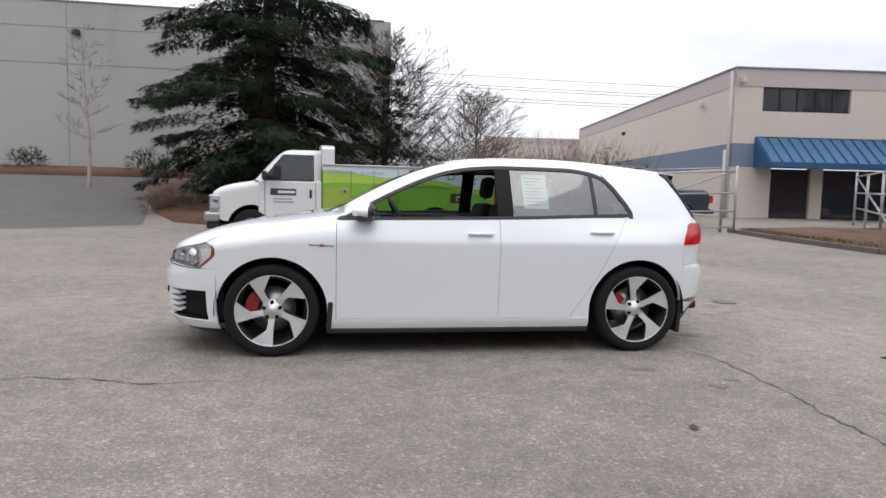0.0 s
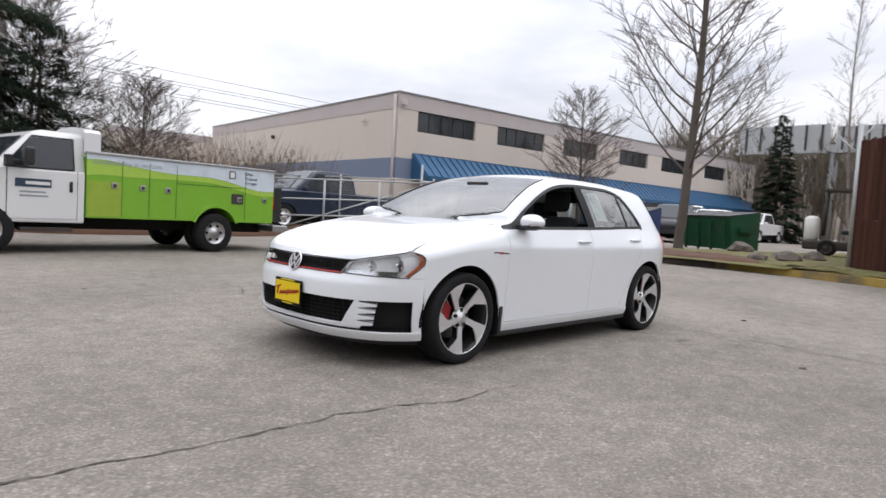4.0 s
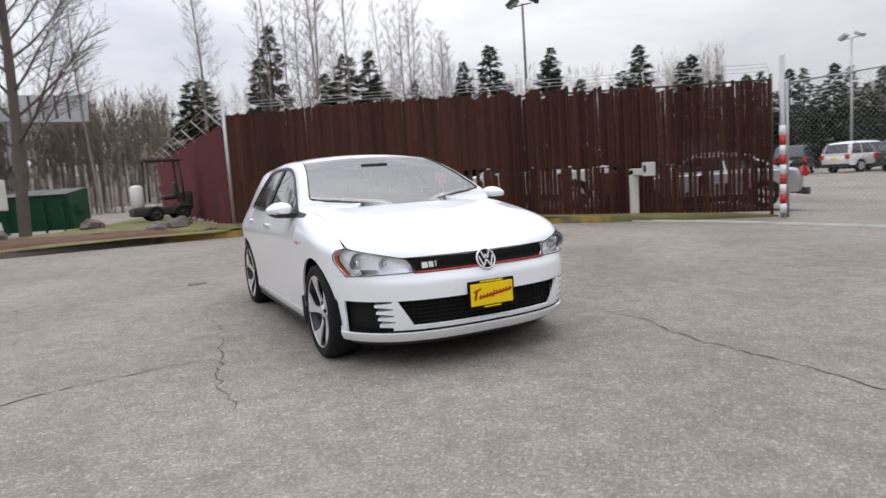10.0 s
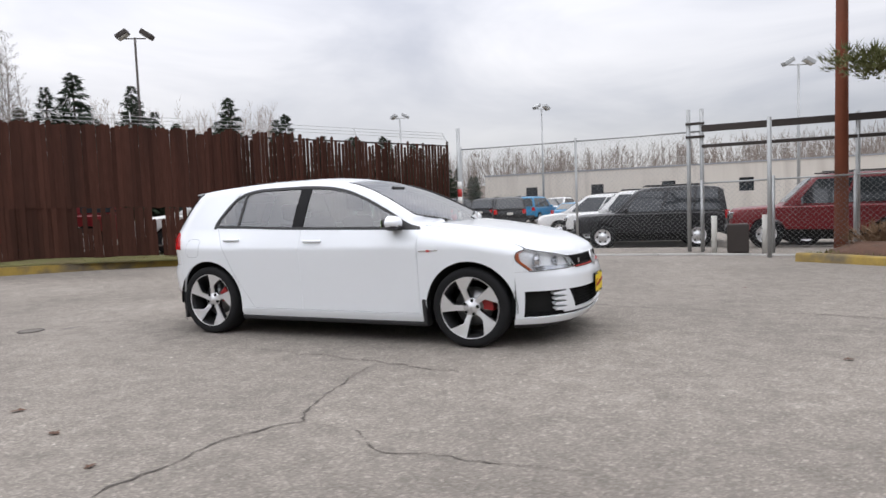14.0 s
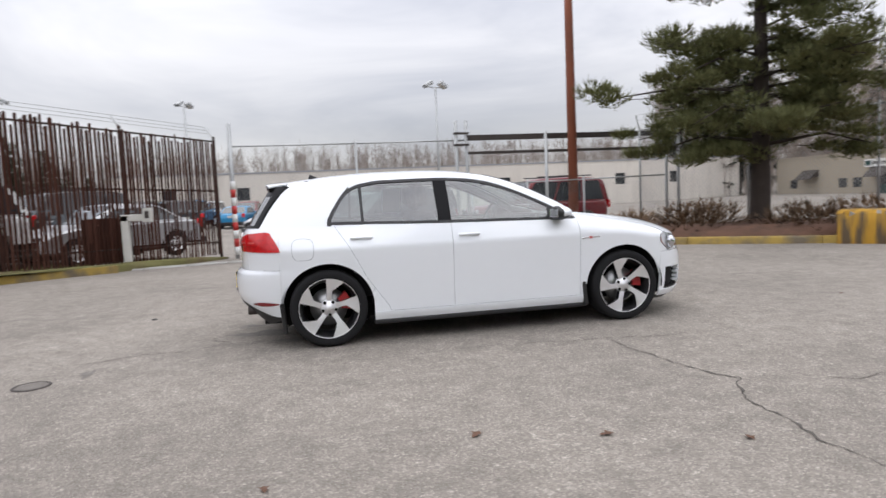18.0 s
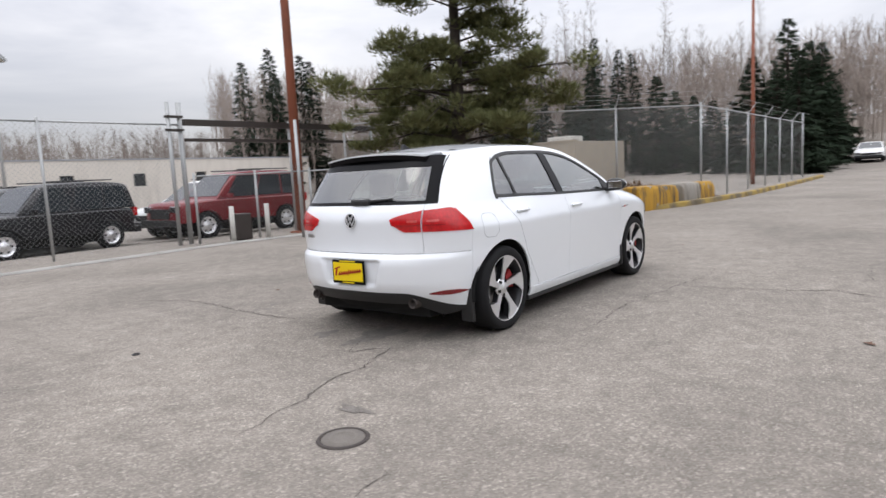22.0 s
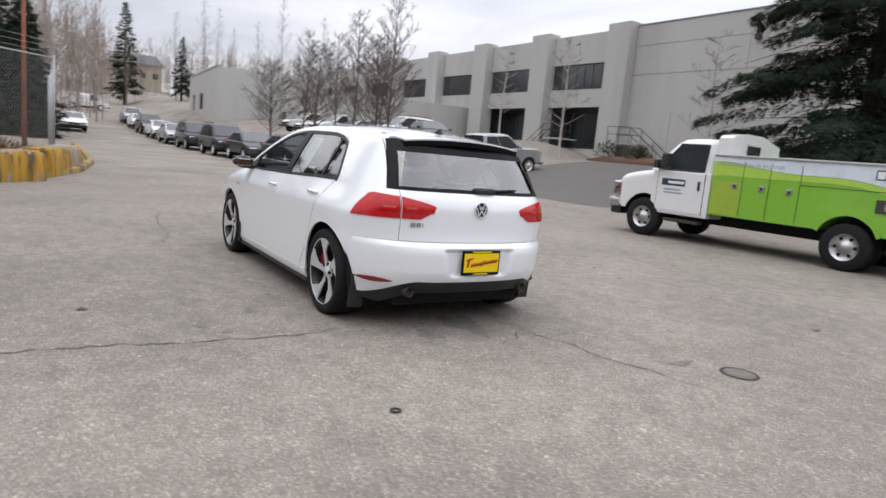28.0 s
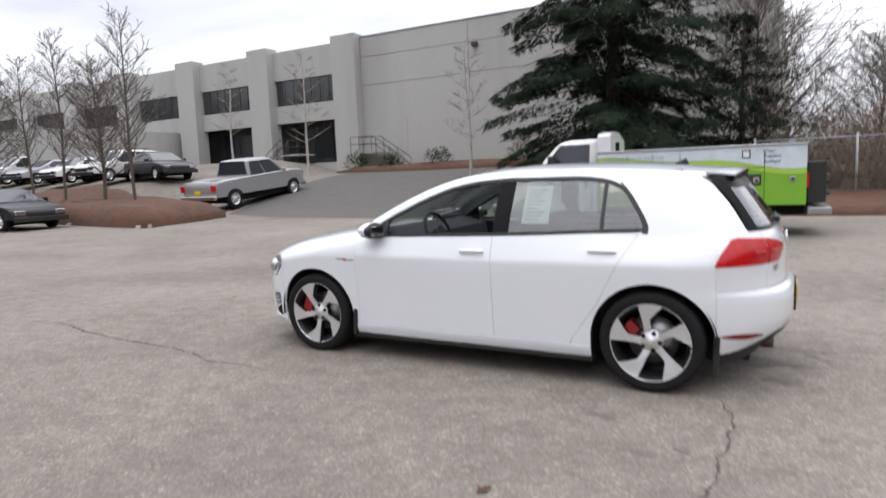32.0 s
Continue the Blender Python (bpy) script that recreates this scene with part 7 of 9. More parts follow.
    for p, q in zip(loop, loop[1:]):
        tube(frame_bm, p, q, 0.013, n=5)
    part("window_frame", frame_bm, M_BLACKPLASTIC, door)
    for x in (0.255, 1.245):
        part("door_gap", boxed(x - 0.006, -0.003, 0.55, x + 0.006, 0.002, 1.33), M_RIMDARK, door)
    part("handle", boxed(1.12, -0.03, 1.0, 1.17, -0.012, 1.17, 0.008), M_BLACKPLASTIC, door)
    part("door_sign", boxed(0.36, -0.018, 1.05, 0.86, -0.012, 1.18), M_NAVY, door)
    part("sign_bar", boxed(0.50, -0.021, 1.09, 0.84, -0.018, 1.14), M_WHITE, door)
    part("text_bar", boxed(0.42, -0.016, 0.96, 0.78, -0.012, 0.99), M_GREY, door)
    part("text_bar", boxed(0.42, -0.016, 0.90, 0.82, -0.012, 0.93), M_GREY, door)
    for k, y in enumerate((-0.17, W + 0.02)):
        bm = bmesh.new()
        box(bm, 0.42, y - 0.08, 1.38, 0.56, y + 0.13, 1.66, bevel=0.04)
        box(bm, 0.24, y + 0.06, 1.42, 0.46, y + 0.10, 1.46, bevel=0.01)
        box(bm, 0.20, y + 0.02, 1.36, 0.30, y + 0.16, 1.52, bevel=0.02)
        part("mirror", bm, M_BLACKPLASTIC, t)
    bm = bmesh.new()
    box(bm, -0.90, 0.02, 0.50, -0.60, W - 0.02, 0.70, bevel=0.05)
    part("front_bumper", bm, M_STEEL, t)
    part("bumper_valance", boxed(-0.86, 0.08, 0.36, -0.60, W - 0.08, 0.50, 0.03), M_BLACKPLASTIC, t)
    part("grille", boxed(-0.82, 0.5, 0.74, -0.80, W - 0.5, 0.97, 0.008), M_BLACKPLASTIC, t)
    for sd in (-1, 1):
        bm = bmesh.new()
        box(bm, -0.825, -0.15, 0.74, -0.60, 0.15, 1.04, bevel=0.03)
        lamp = part("headlight", bm, M_REFLECTOR, t, at=pose(0, 1.0 + sd * 0.745, 0, 0, 0, -sd * 7))
        part("turn_signal", boxed(-0.76, -sd * 0.02 + sd * 0.13 - 0.04, 0.86, -0.64, sd * 0.13 + 0.04, 0.95, 0.01), M_AMBER, lamp)
    part("step", boxed(0.45, 0.02, 0.36, 1.2, 0.2, 0.42, 0.01), M_DARKIRON, t)
    # raised cap behind the cab, with a porthole
    bm = bmesh.new()
    prism(bm, [(0.08, 1.6), (0.08, 2.0), (0.16, 2.05), (0.6, 2.11), (1.15, 2.11), (1.86, 1.95), (1.9, 1.6)], 1.365, 1.62, "x")
    cap = part("cap", bm, M_TRUCKWHITE, t)
    bezel = part("porthole_bezel", boxed(1.615, 0.58, 1.665, 1.630, 1.12, 1.935, 0.006), M_DULLWHITE, cap)
    part("porthole", boxed(1.628, 0.61, 1.695, 1.636, 1.09, 1.905, 0.003), M_DARKGLASS, bezel)
    # utility body with a wheel opening, in wrap colours
    X0, X1, ZB, ZT = 1.38, 5.02, 0.60, 1.64
    arch = [(3.72 + 0.46 * math.cos(a), 0.42 + 0.46 * math.sin(a)) for a in np.linspace(math.pi - 0.4, 0.4, 11)]
    bm = bmesh.new()
    prism(bm, [(X0, ZB), (X0, ZT), (X1, ZT), (X1, ZB)] + [(a, max(ZB, z)) for a, z in arch[::-1]], 0.0, 0.45)
    body = part("utility_body", bm, M_GREEN, t, "lime green wrapped steel utility body")
    part("far_side", boxed(X0, W - 0.45, ZB, X1, W, ZT), M_GREEN, body)
    part("bed_floor", boxed(X0, 0.45, 0.75, X1, W - 0.45, 0.85), M_DARKIRON, body)
    # pale sky above a wavy green hill line, proud of the body
    bm = bmesh.new()
    hill = [(x, 1.50 - 0.10 * smooth(1.3, 2.2, x) + 0.11 * math.sin((x - 1.2) * 1.35) - 0.05 * math.sin(x * 2.9)) for x in np.linspace(X0, X1, 40)]
    top_band = [(x, min(z, ZT - 0.03)) for x, z in hill]
    prism(bm, top_band + [(X1, ZT + 0.02), (X0, ZT + 0.02)], -0.006, 0.0)
    part("sky_wrap", bm, M_SKYWRAP, body)
    bm = bmesh.new()
    second = [(x, z - 0.10 - 0.16 * smooth(3.0, 1.4, x)) for x, z in top_band]
    prism(bm, [(x, z) for x, z in second] + [(x, z - 0.01) for x, z in top_band[::-1]], -0.004, 0.0)
    part("pale_hill_wrap", bm, M_GREEN2, body)
    part("door_wrap", boxed(1.40, -0.0062, ZB + 0.03, 1.943, -0.0042, 1.22), M_OLIVEWRAP, body, "yellow-green wrapped locker door")
    part("top_rail", boxed(X0, -0.03, ZT + 0.02, X1 + 0.02, 0.47, ZT + 0.06, 0.01), M_STEEL, body)
    for x in (1.95, 2.42, 2.92, 4.35):
        part("door_seam", boxed(x - 0.006, -0.008, ZB + 0.04, x + 0.006, -0.0065, ZT - 0.05), M_SEAMGREEN, body)
    part("door_seam", boxed(2.92, -0.008, 1.27, 4.35, -0.0065, 1.282), M_SEAMGREEN, body)
    for x, z in ((1.82, 1.16), (2.30, 1.15), (2.76, 1.14), (4.22, 1.05), (4.80, 1.06)):
        lock = part("lock", boxed(x - 0.05, -0.02, z - 0.05, x + 0.05, -0.004, z + 0.05, 0.008), M_STEEL, body)
        part("latch", boxed(x - 0.02, -0.026, z - 0.03, x + 0.03, -0.02, z + 0.02), M_DARKIRON, lock)
    fl = part("fuel_door", boxed(4.05, -0.012, 0.96, 4.30, -0.004, 1.16, 0.01), M_DARKIRON, body)
    rim_bm = bmesh.new()
    o = [(3.72 + 0.50 * math.cos(a), 0.42 + 0.50 * math.sin(a)) for a in np.linspace(0.35, math.pi - 0.35, 16)]
    i = [(3.72 + 0.45 * math.cos(a), 0.42 + 0.45 * math.sin(a)) for a in np.linspace(math.pi - 0.35, 0.35, 16)]
    prism(rim_bm, o + i, -0.04, 0.0)
    part("arch_flare", rim_bm, M_GREEN, body)
    lettering("sustainability in motion", 0.125, M_GREY, body, pose(2.05, -0.008, 1.60 - 0.06, 90), "slogan", 0.001)
    lettering("Clean", 0.085, M_NAVY, body, pose(4.42, -0.010, 1.57, 90), "slogan", 0.001)
    lettering("Propane", 0.085, M_NAVY, body, pose(4.47, -0.010, 1.48, 90), "slogan", 0.001)
    lettering("Autogas", 0.085, M_NAVY, body, pose(4.47, -0.010, 1.39, 90), "slogan", 0.001)
    part("logo_tile", boxed(3.98, -0.012, 1.45, 4.12, -0.007, 1.60), M_NAVY, body)
    part("logo_face", boxed(4.00, -0.014, 1.47, 4.10, -0.012, 1.58), M_WHITE, body)
    # chassis, lift gate and lamps at the back
    part("chassis", boxed(-0.6, 0.55, 0.38, 5.1, 1.45, 0.62), M_UNDER, t)
    gate = part("lift_gate", boxed(5.04, 0.15, 0.62, 5.34, W - 0.15, 1.36, 0.02), M_BLACKPLASTIC, t)
    for z in (0.75, 0.95, 1.15):
        part("gate_bar", boxed(5.34, 0.2, z, 5.40, W - 0.2, z + 0.05), M_DARKIRON, gate)
    part("rear_bumper", boxed(5.04, 0.0, 0.42, 5.42, W, 0.55, 0.02), M_STEEL, t)
    part("tail_lamp", boxed(5.02, 0.02, 0.9, 5.06, 0.12, 1.15), M_TAIL, t)
    for x in (0.0, 3.72):
        road_wheel(t, x, 0.10, 0.38, 0.24, M_STEEL, -1, 0.56, "steel truck wheel with a chromed hub")
        road_wheel(t, x, W - 0.10, 0.38, 0.24, M_STEEL, 1, 0.56)
    road_wheel(t, 3.72, 0.42, 0.38, 0.22, M_STEEL, -1, 0.56)


service_truck()


def trimmed(points, cut):
    """A line of corners with each inner corner cut twice, so that it reads as rounded."""
    out = list(points)
    for c in (cut, cut * 1.6):
        line = [out[0]]
        for a, b, d in zip(out, out[1:], out[2:]):
            line += [(b[0] + (a[0] - b[0]) * c, b[1] + (a[1] - b[1]) * c), (b[0] + (d[0] - b[0]) * c, b[1] + (d[1] - b[1]) * c)]
        out = line + [out[-1]]
    return out


def vehicle(kind, paint, colour, at, note="", rim=M_ALLOY):
    """A parked vehicle with its nose towards +x, centred on its wheelbase."""
    spec = {
        "suv": dict(L=4.6, W=1.85, wb=2.7, r=0.36, body=[(-2.25, 0.42), (-2.3, 0.75), (-2.22, 1.02), (1.25, 1.02), (2.05, 0.93), (2.27, 0.78), (2.3, 0.45)], roof=[(-2.2, 1.02), (-1.95, 1.66), (-1.2, 1.73), (0.2, 1.71), (1.2, 1.02)]),
        "jeep": dict(L=4.3, W=1.8, wb=2.6, r=0.37, body=[(-2.1, 0.45), (-2.12, 0.8), (-2.08, 1.05), (1.1, 1.05), (2.0, 1.0), (2.1, 0.9), (2.14, 0.48)], roof=[(-2.08, 1.05), (-1.98, 1.72), (-1.2, 1.78), (0.25, 1.75), (0.95, 1.05)]),
        "sedan": dict(L=4.6, W=1.8, wb=2.75, r=0.33, body=[(-2.28, 0.36), (-2.32, 0.7), (-2.2, 0.93), (-1.5, 0.95), (1.1, 0.93), (1.95, 0.8), (2.25, 0.66), (2.3, 0.38)], roof=[(-1.75, 0.95), (-1.0, 1.40), (0.1, 1.44), (1.15, 0.93)]),
        "pickup": dict(L=5.8, W=1.98, wb=3.7, r=0.40, body=[(-2.85, 0.55), (-2.9, 0.8), (-2.88, 1.22), (-0.9, 1.24), (1.45, 1.25), (2.5, 1.20), (2.72, 1.05), (2.75, 0.5)], roof=[(-0.9, 1.22), (-0.8, 1.92), (0.6, 1.94), (1.5, 1.22)]),
        "van": dict(L=5.2, W=1.95, wb=3.2, r=0.36, body=[(-2.6, 0.42), (-2.62, 1.0), (-2.6, 1.15), (1.7, 1.12), (2.45, 0.98), (2.6, 0.8), (2.62, 0.45)], roof=[(-2.6, 1.15), (-2.55, 1.98), (-1.5, 2.05), (1.0, 2.0), (1.75, 1.12)]),
    }[kind]
    W, wb, r = spec["W"], spec["wb"], spec["r"]
    names = {"suv": "suv", "jeep": "boxy_suv", "sedan": "sedan_car", "pickup": "pickup_truck", "van": "panel_van"}
    v = thing(names[kind], f"parked {colour} {names[kind].replace('_car', '').replace('_', ' ')} {note}".strip(), "van" if kind == "van" else ("truck" if kind == "pickup" else "car"), at, "parked vehicles")
    ar = r * 1.16
    outline = trimmed(spec["body"], 0.12)
    for cx in (wb / 2, -wb / 2):
        z0 = outline[-1][1] if cx > 0 else outline[0][1]
        outline += [(cx + ar * math.cos(a), max(z0, r + ar * math.sin(a))) for a in np.linspace(-0.05, math.pi + 0.05, 11)]
    bm = bmesh.new()
    fx_end, rx_end = max(x for x, _ in outline), min(x for x, _ in outline)
    rows = []
    for f, pull, drop in ((-1.0, 0.17, 0.05), (-0.965, 0.11, 0.016), (-0.86, 0.05, 0.0), (-0.45, 0.012, -0.012), (0.0, 0.0, -0.016), (0.45, 0.012, -0.012), (0.86, 0.05, 0.0), (0.965, 0.11, 0.016), (1.0, 0.17, 0.05)):
        rows.append([bm.verts.new((x - pull * smooth(fx_end - 0.7, fx_end, x) + pull * smooth(rx_end + 0.5, rx_end, x), f * W / 2, z - drop * smooth(0.6, 0.95, z))) for x, z in outline])
    for p, q in zip(rows, rows[1:]):
        for k in range(len(outline)):
            j = (k + 1) % len(outline)
            bm.faces.new((p[j], p[k], q[k], q[j])).smooth = True
    bm.faces.new(rows[0]), bm.faces.new(rows[-1][::-1])
    bmesh.ops.recalc_face_normals(bm, faces=list(bm.faces))
    me = finish(bm, "body", paint)
    me.set_sharp_from_angle(angle=radians(38))
    body = part("body", me, None, v)
    # cabin, narrowing upwards, with glass set on it
    rf = spec["roof"]
    zb, zt = rf[0][1], max(z for _, z in rf)

    def half(z):
        return W / 2 - 0.05 - 0.15 * (z - zb) / (zt - zb)
    bm = bmesh.new()
    line, rows = trimmed(rf, 0.13), []
    for f, drop in ((-1.0, 0.045), (-0.95, 0.012), (-0.8, 0.0), (0.0, -0.02), (0.8, 0.0), (0.95, 0.012), (1.0, 0.045)):
        rows.append([bm.verts.new((x, f * half(z), z - drop * smooth(zb + 0.1, zt, z))) for x, z in line])
    for p, q in zip(rows, rows[1:]):
        for k in range(len(line) - 1):
            bm.faces.new((p[k], p[k + 1], q[k + 1], q[k])).smooth = True
    bm.faces.new(rows[0][::-1]), bm.faces.new(rows[-1])
    bmesh.ops.recalc_face_normals(bm, faces=list(bm.faces))
    me = finish(bm, "cabin", paint)
    me.set_sharp_from_angle(angle=radians(42))
    part("cabin", me, None, v)
    if kind in ("suv", "jeep"):
        for s in (-1, 1):
            part("roof_rail", tubed((rf[1][0] + 0.35, s * (half(zt) - 0.07), zt + 0.035), (rf[-2][0] - 0.15, s * (half(zt) - 0.07), zt + 0.035), 0.018, n=6), M_BLACKPLASTIC, v)
    def on_side(x, z, s):
        return Vector((x, s * (half(z) + 0.006), z))
    z0, z1 = zb + 0.03, zt - 0.13
    def edge(z, front):
        pts = rf[-2:] if front else rf[:2]
        (xa, za), (xb, zb_) = pts
        return xa + (xb - xa) * clamp((z - za) / (zb_ - za), 0, 1.0)
    xr0, xf0, xr1, xf1 = edge(z0, False) + 0.12, edge(z0, True) - 0.22, edge(z1, False) + 0.14, edge(z1, True) - 0.12
    if kind == "van":
        xr0 = xr1 = 0.35
    cuts = [0.0, 1.0] if kind == "van" else ([0.0, 0.45, 1.0] if kind in ("sedan", "pickup") else [0.0, 0.28, 0.62, 1.0])
    for s in (-1, 1):
        for c0, c1 in zip(cuts, cuts[1:]):
            g = 0.012
            quad = [on_side(xr0 + (xf0 - xr0) * (c0 + g), z0, s), on_side(xr0 + (xf0 - xr0) * (c1 - g), z0, s), on_side(xr1 + (xf1 - xr1) * (c1 - g), z1, s), on_side(xr1 + (xf1 - xr1) * (c0 + g), z1, s)]
            bm = bmesh.new()
            sheet([[quad[0], quad[3]], [quad[1], quad[2]]] if s > 0 else [[quad[1], quad[2]], [quad[0], quad[3]]], 0.01, bm=bm)
            part("side_window", bm, M_DARKGLASS, v)
        part("door_mirror", boxed(xf0 - 0.12, s * (W / 2 + 0.09) - 0.09, zb + 0.0, xf0 - 0.0, s * (W / 2 + 0.09) + 0.09, zb + 0.13, 0.02), paint, v)
        lx = spec["body"]
        fx, fz = lx[-2][0], lx[-2][1]
        part("headlight", boxed(fx - 0.16, s * (W / 2 - 0.25) - 0.17, fz - 0.14, fx + 0.02, s * (W / 2 - 0.25) + 0.17, fz + 0.02, 0.02), M_REFLECTOR, v)
        rx, rz = lx[1]
        part("tail_light", boxed(rx - 0.012, s * (W / 2 - 0.13) - 0.1, rz + 0.02, rx + 0.1, s * (W / 2 - 0.13) + 0.1, rz + 0.26, 0.015), M_TAIL, v)
        for cx in (wb / 2, -wb / 2):
            road_wheel(v, cx, s * (W / 2 - 0.1), r, 0.2, rim, s)
    (xa, za), (xb, zb2) = rf[-2], rf[-1]
    for front, (p, q) in ((True, (rf[-1], rf[-2])), (False, (rf[0], rf[1]))):
        if kind == "van" and not front:
            continue
        def face(t, s):
            x, z = p[0] + (q[0] - p[0]) * t, p[1] + (q[1] - p[1]) * t
            return Vector((x + (0.012 if front else -0.012), s * (half(z) - 0.09), z + 0.006))
        bm = bmesh.new()
        g2 = [[face(0.1, 1), face(0.9, 1)], [face(0.1, -1), face(0.9, -1)]]
        sheet(g2 if front else g2[::-1], 0.01, bm=bm)
        part("windscreen" if front else "rear_window", bm, M_DARKGLASS, v)
    fx = max(x for x, _ in spec["body"])
    part("grille", boxed(fx - 0.05, -W / 2 + 0.45, spec["body"][-1][1] + 0.12, fx + 0.012, W / 2 - 0.45, spec["body"][-2][1] - 0.04, 0.01), M_BLACKPLASTIC, v)
    rx = min(x for x, _ in spec["body"])
    for x, z in ((fx, spec["body"][-1][1]), (rx, spec["body"][0][1])):
        part("bumper", boxed(x - 0.07, -W / 2 + 0.03, z - 0.08, x + 0.07, W / 2 - 0.03, z + 0.09, 0.02), M_BLACKPLASTIC if kind != "pickup" else M_CHROME, v)
    if kind == "pickup":
        part("bed", boxed(-2.7, -W / 2 + 0.12, 1.215, -0.95, W / 2 - 0.12, 1.226), M_UNDER, body)
    part("underside", boxed(-wb / 2 - 0.3, -W / 2 + 0.25, r * 0.6, wb / 2 + 0.3, W / 2 - 0.25, spec["body"][0][1] + 0.1), M_UNDER, v)
    part("number_plate", boxed(rx - 0.03, -0.17, 0.72, rx - 0.012, 0.17, 0.86), M_PLATEY if colour in ("white", "silver", "red") else M_DULLWHITE, v)
    return v


def parked(kind, paint, colour, x, y, heading, note="", tilt=0.0):
    return vehicle(kind, paint, colour, pose(x, y, ground_z(x, y), 0, -tilt, heading), note)


# beyond the gate to the south
parked("jeep", P_RED, "dark red", -5.5, -12.6, 0, "beside the gate fence")
parked("jeep", P_BLACK, "black", -1.2, -14.4, 8, "just inside the chain-link gate")
parked("suv", P_CHAR, "charcoal", -1.0, -16.4, 8, "in the gated lot")
parked("jeep", P_WHITE, "white", 0.0, -18.5, 10, "in the gated lot")
parked("suv", P_WHITE, "white", 1.6, -21.0, 12, "in the gated lot")
parked("suv", P_WHITE, "white", -6.6, -15.4, 6, "in the gated lot")
for k, (kind, p, c) in enumerate((("suv", P_WHITE, "white"), ("suv", P_CHAR, "charcoal"), ("suv", P_BLACK, "black"), ("jeep", P_BLUE, "bright blue"), ("sedan", P_BLUE, "bright blue"), ("suv", P_BLACK, "black"), ("suv", P_WHITE, "white"))):
    parked(kind, p, c, 16.5 - 2.7 * k, -36.0 - 0.4 * k, -98, "in a row of stock cars")
for k, (kind, p, c) in enumerate((("suv", P_CHAR, "charcoal"), ("suv", P_WHITE, "white"), ("jeep", P_BLUE, "bright blue"), ("suv", P_WHITE, "white"), ("suv", P_RED, "dark red"), ("suv", P_BLACK, "black"))):
    parked(kind, p, c, 17.0 - 2.8 * k, -43.5 - 0.4 * k, 85, "in the far row of stock cars")
parked("suv", P_BLACK, "black", 8.2, -30.4, -70, "standing in the aisle of the gated lot")
parked("suv", P_BLACK, "black", 19.8, -34.6, -62, "at the end of a row of stock cars")
parked("suv", P_RED, "red", 12.1, -4.4, 51, "behind the slatted fence")
parked("suv", P_WHITE, "white", 9.3, -8.0, 51, "behind the slatted fence")
parked("sedan", P_SILVER, "silver", 6.4, -11.4, 51, "behind the slatted fence")
parked("jeep", P_CHAR, "charcoal", 8.2, -12.6, 52, "behind the slatted fence")
# north-west: pickup on the ramp, cars along the road and on the upper lot
parked("pickup", P_SILVER, "silver", -19.25, 15.9, 92, "on the sloping drive", 5.5)
for k, (kind, p, c, x, y) in enumerate((("sedan", P_BLACK, "black", -22.6, 7.4), ("sedan", P_CHAR, "charcoal", -26.6, 6.7), ("suv", P_CHAR, "charcoal", -31.2, 6.4), ("suv", P_BLACK, "black", -37.5, 6.2),
                                        ("sedan", P_SILVER, "silver", -43.5, 6.0), ("sedan", P_WHITE, "white", -49.5, 6.0), ("suv", P_BLACK, "black", -55.5, 6.0), ("sedan", P_WHITE, "white", -62, 6.1), ("suv", P_SILVER, "silver", -69, 6.2))):
    parked(kind, p, c, x, y, 0, "along the kerb of the road")
parked("sedan", P_WHITE, "white", -51.5, 0.0, 0, "on the far side of the road")
parked("van", P_WHITE, "white", -92, 3.5, 92, "across the far end of the road")
for k, (kind, p, c) in enumerate((("sedan", P_BLACK, "black"), ("suv", P_WHITE, "white"), ("sedan", P_WHITE, "white"), ("sedan", P_SILVER, "silver"), ("suv", P_WHITE, "white"), ("sedan", P_WHITE, "white"), ("suv", P_WHITE, "white"))):
    parked(kind, p, c, -27.0 - 3.3 * k, 17.2, -86 if k else -12, "on the upper lot above the bark island")
# north-east: by the office building
parked("pickup", P_NAVY, "dark blue", 7.75, 14.3, 180, "behind the pipe gate")
parked("van", P_WHITE, "white", 33, 12.5, 200, "in the far lot")
parked("suv", P_WHITE, "white", 29, 9.5, 190, "in the far lot")
parked("suv", P_CHAR, "charcoal", 23.5, 9.0, 200, "in the lot behind the bin")
parked("pickup", P_WHITE, "white", 40, 11, 180, "in the far lot")

# ---- trees, woods and hills ----


def spray(bm, at, out, size, rnd, droop=0.35, mat=0):
    """One small needle spray: a fan of three thin blades, or far off one ragged kite."""
    d = Vector((out.x, out.y, out.z - droop + rnd.uniform(-0.25, 0.25)))
    d = (d + Vector((rnd.uniform(-0.5, 0.5), rnd.uniform(-0.5, 0.5), rnd.uniform(-0.25, 0.25)))).normalized()
    side = d.cross(Vector((rnd.uniform(-0.4, 0.4), rnd.uniform(-0.4, 0.4), 1))).normalized()
    L, w = size * rnd.uniform(0.7, 1.3), size * rnd.uniform(0.11, 0.22)
    if size < 0.3:
        for q in (-0.55, 0.0, 0.55):
            e = (d + side * q * rnd.uniform(0.6, 1.3)).normalized() * L * (1.0 if q == 0 else 0.75)
            n = side * w * 0.42
            bm.faces.new([bm.verts.new(p) for p in (at - n, at + n, at + e)]).material_index = mat
        return
    p = [at, at + d * L * 0.45 + side * w, at + d * L, at + d * L * 0.4 - side * w]
    bm.faces.new([bm.verts.new(q) for q in p]).material_index = mat


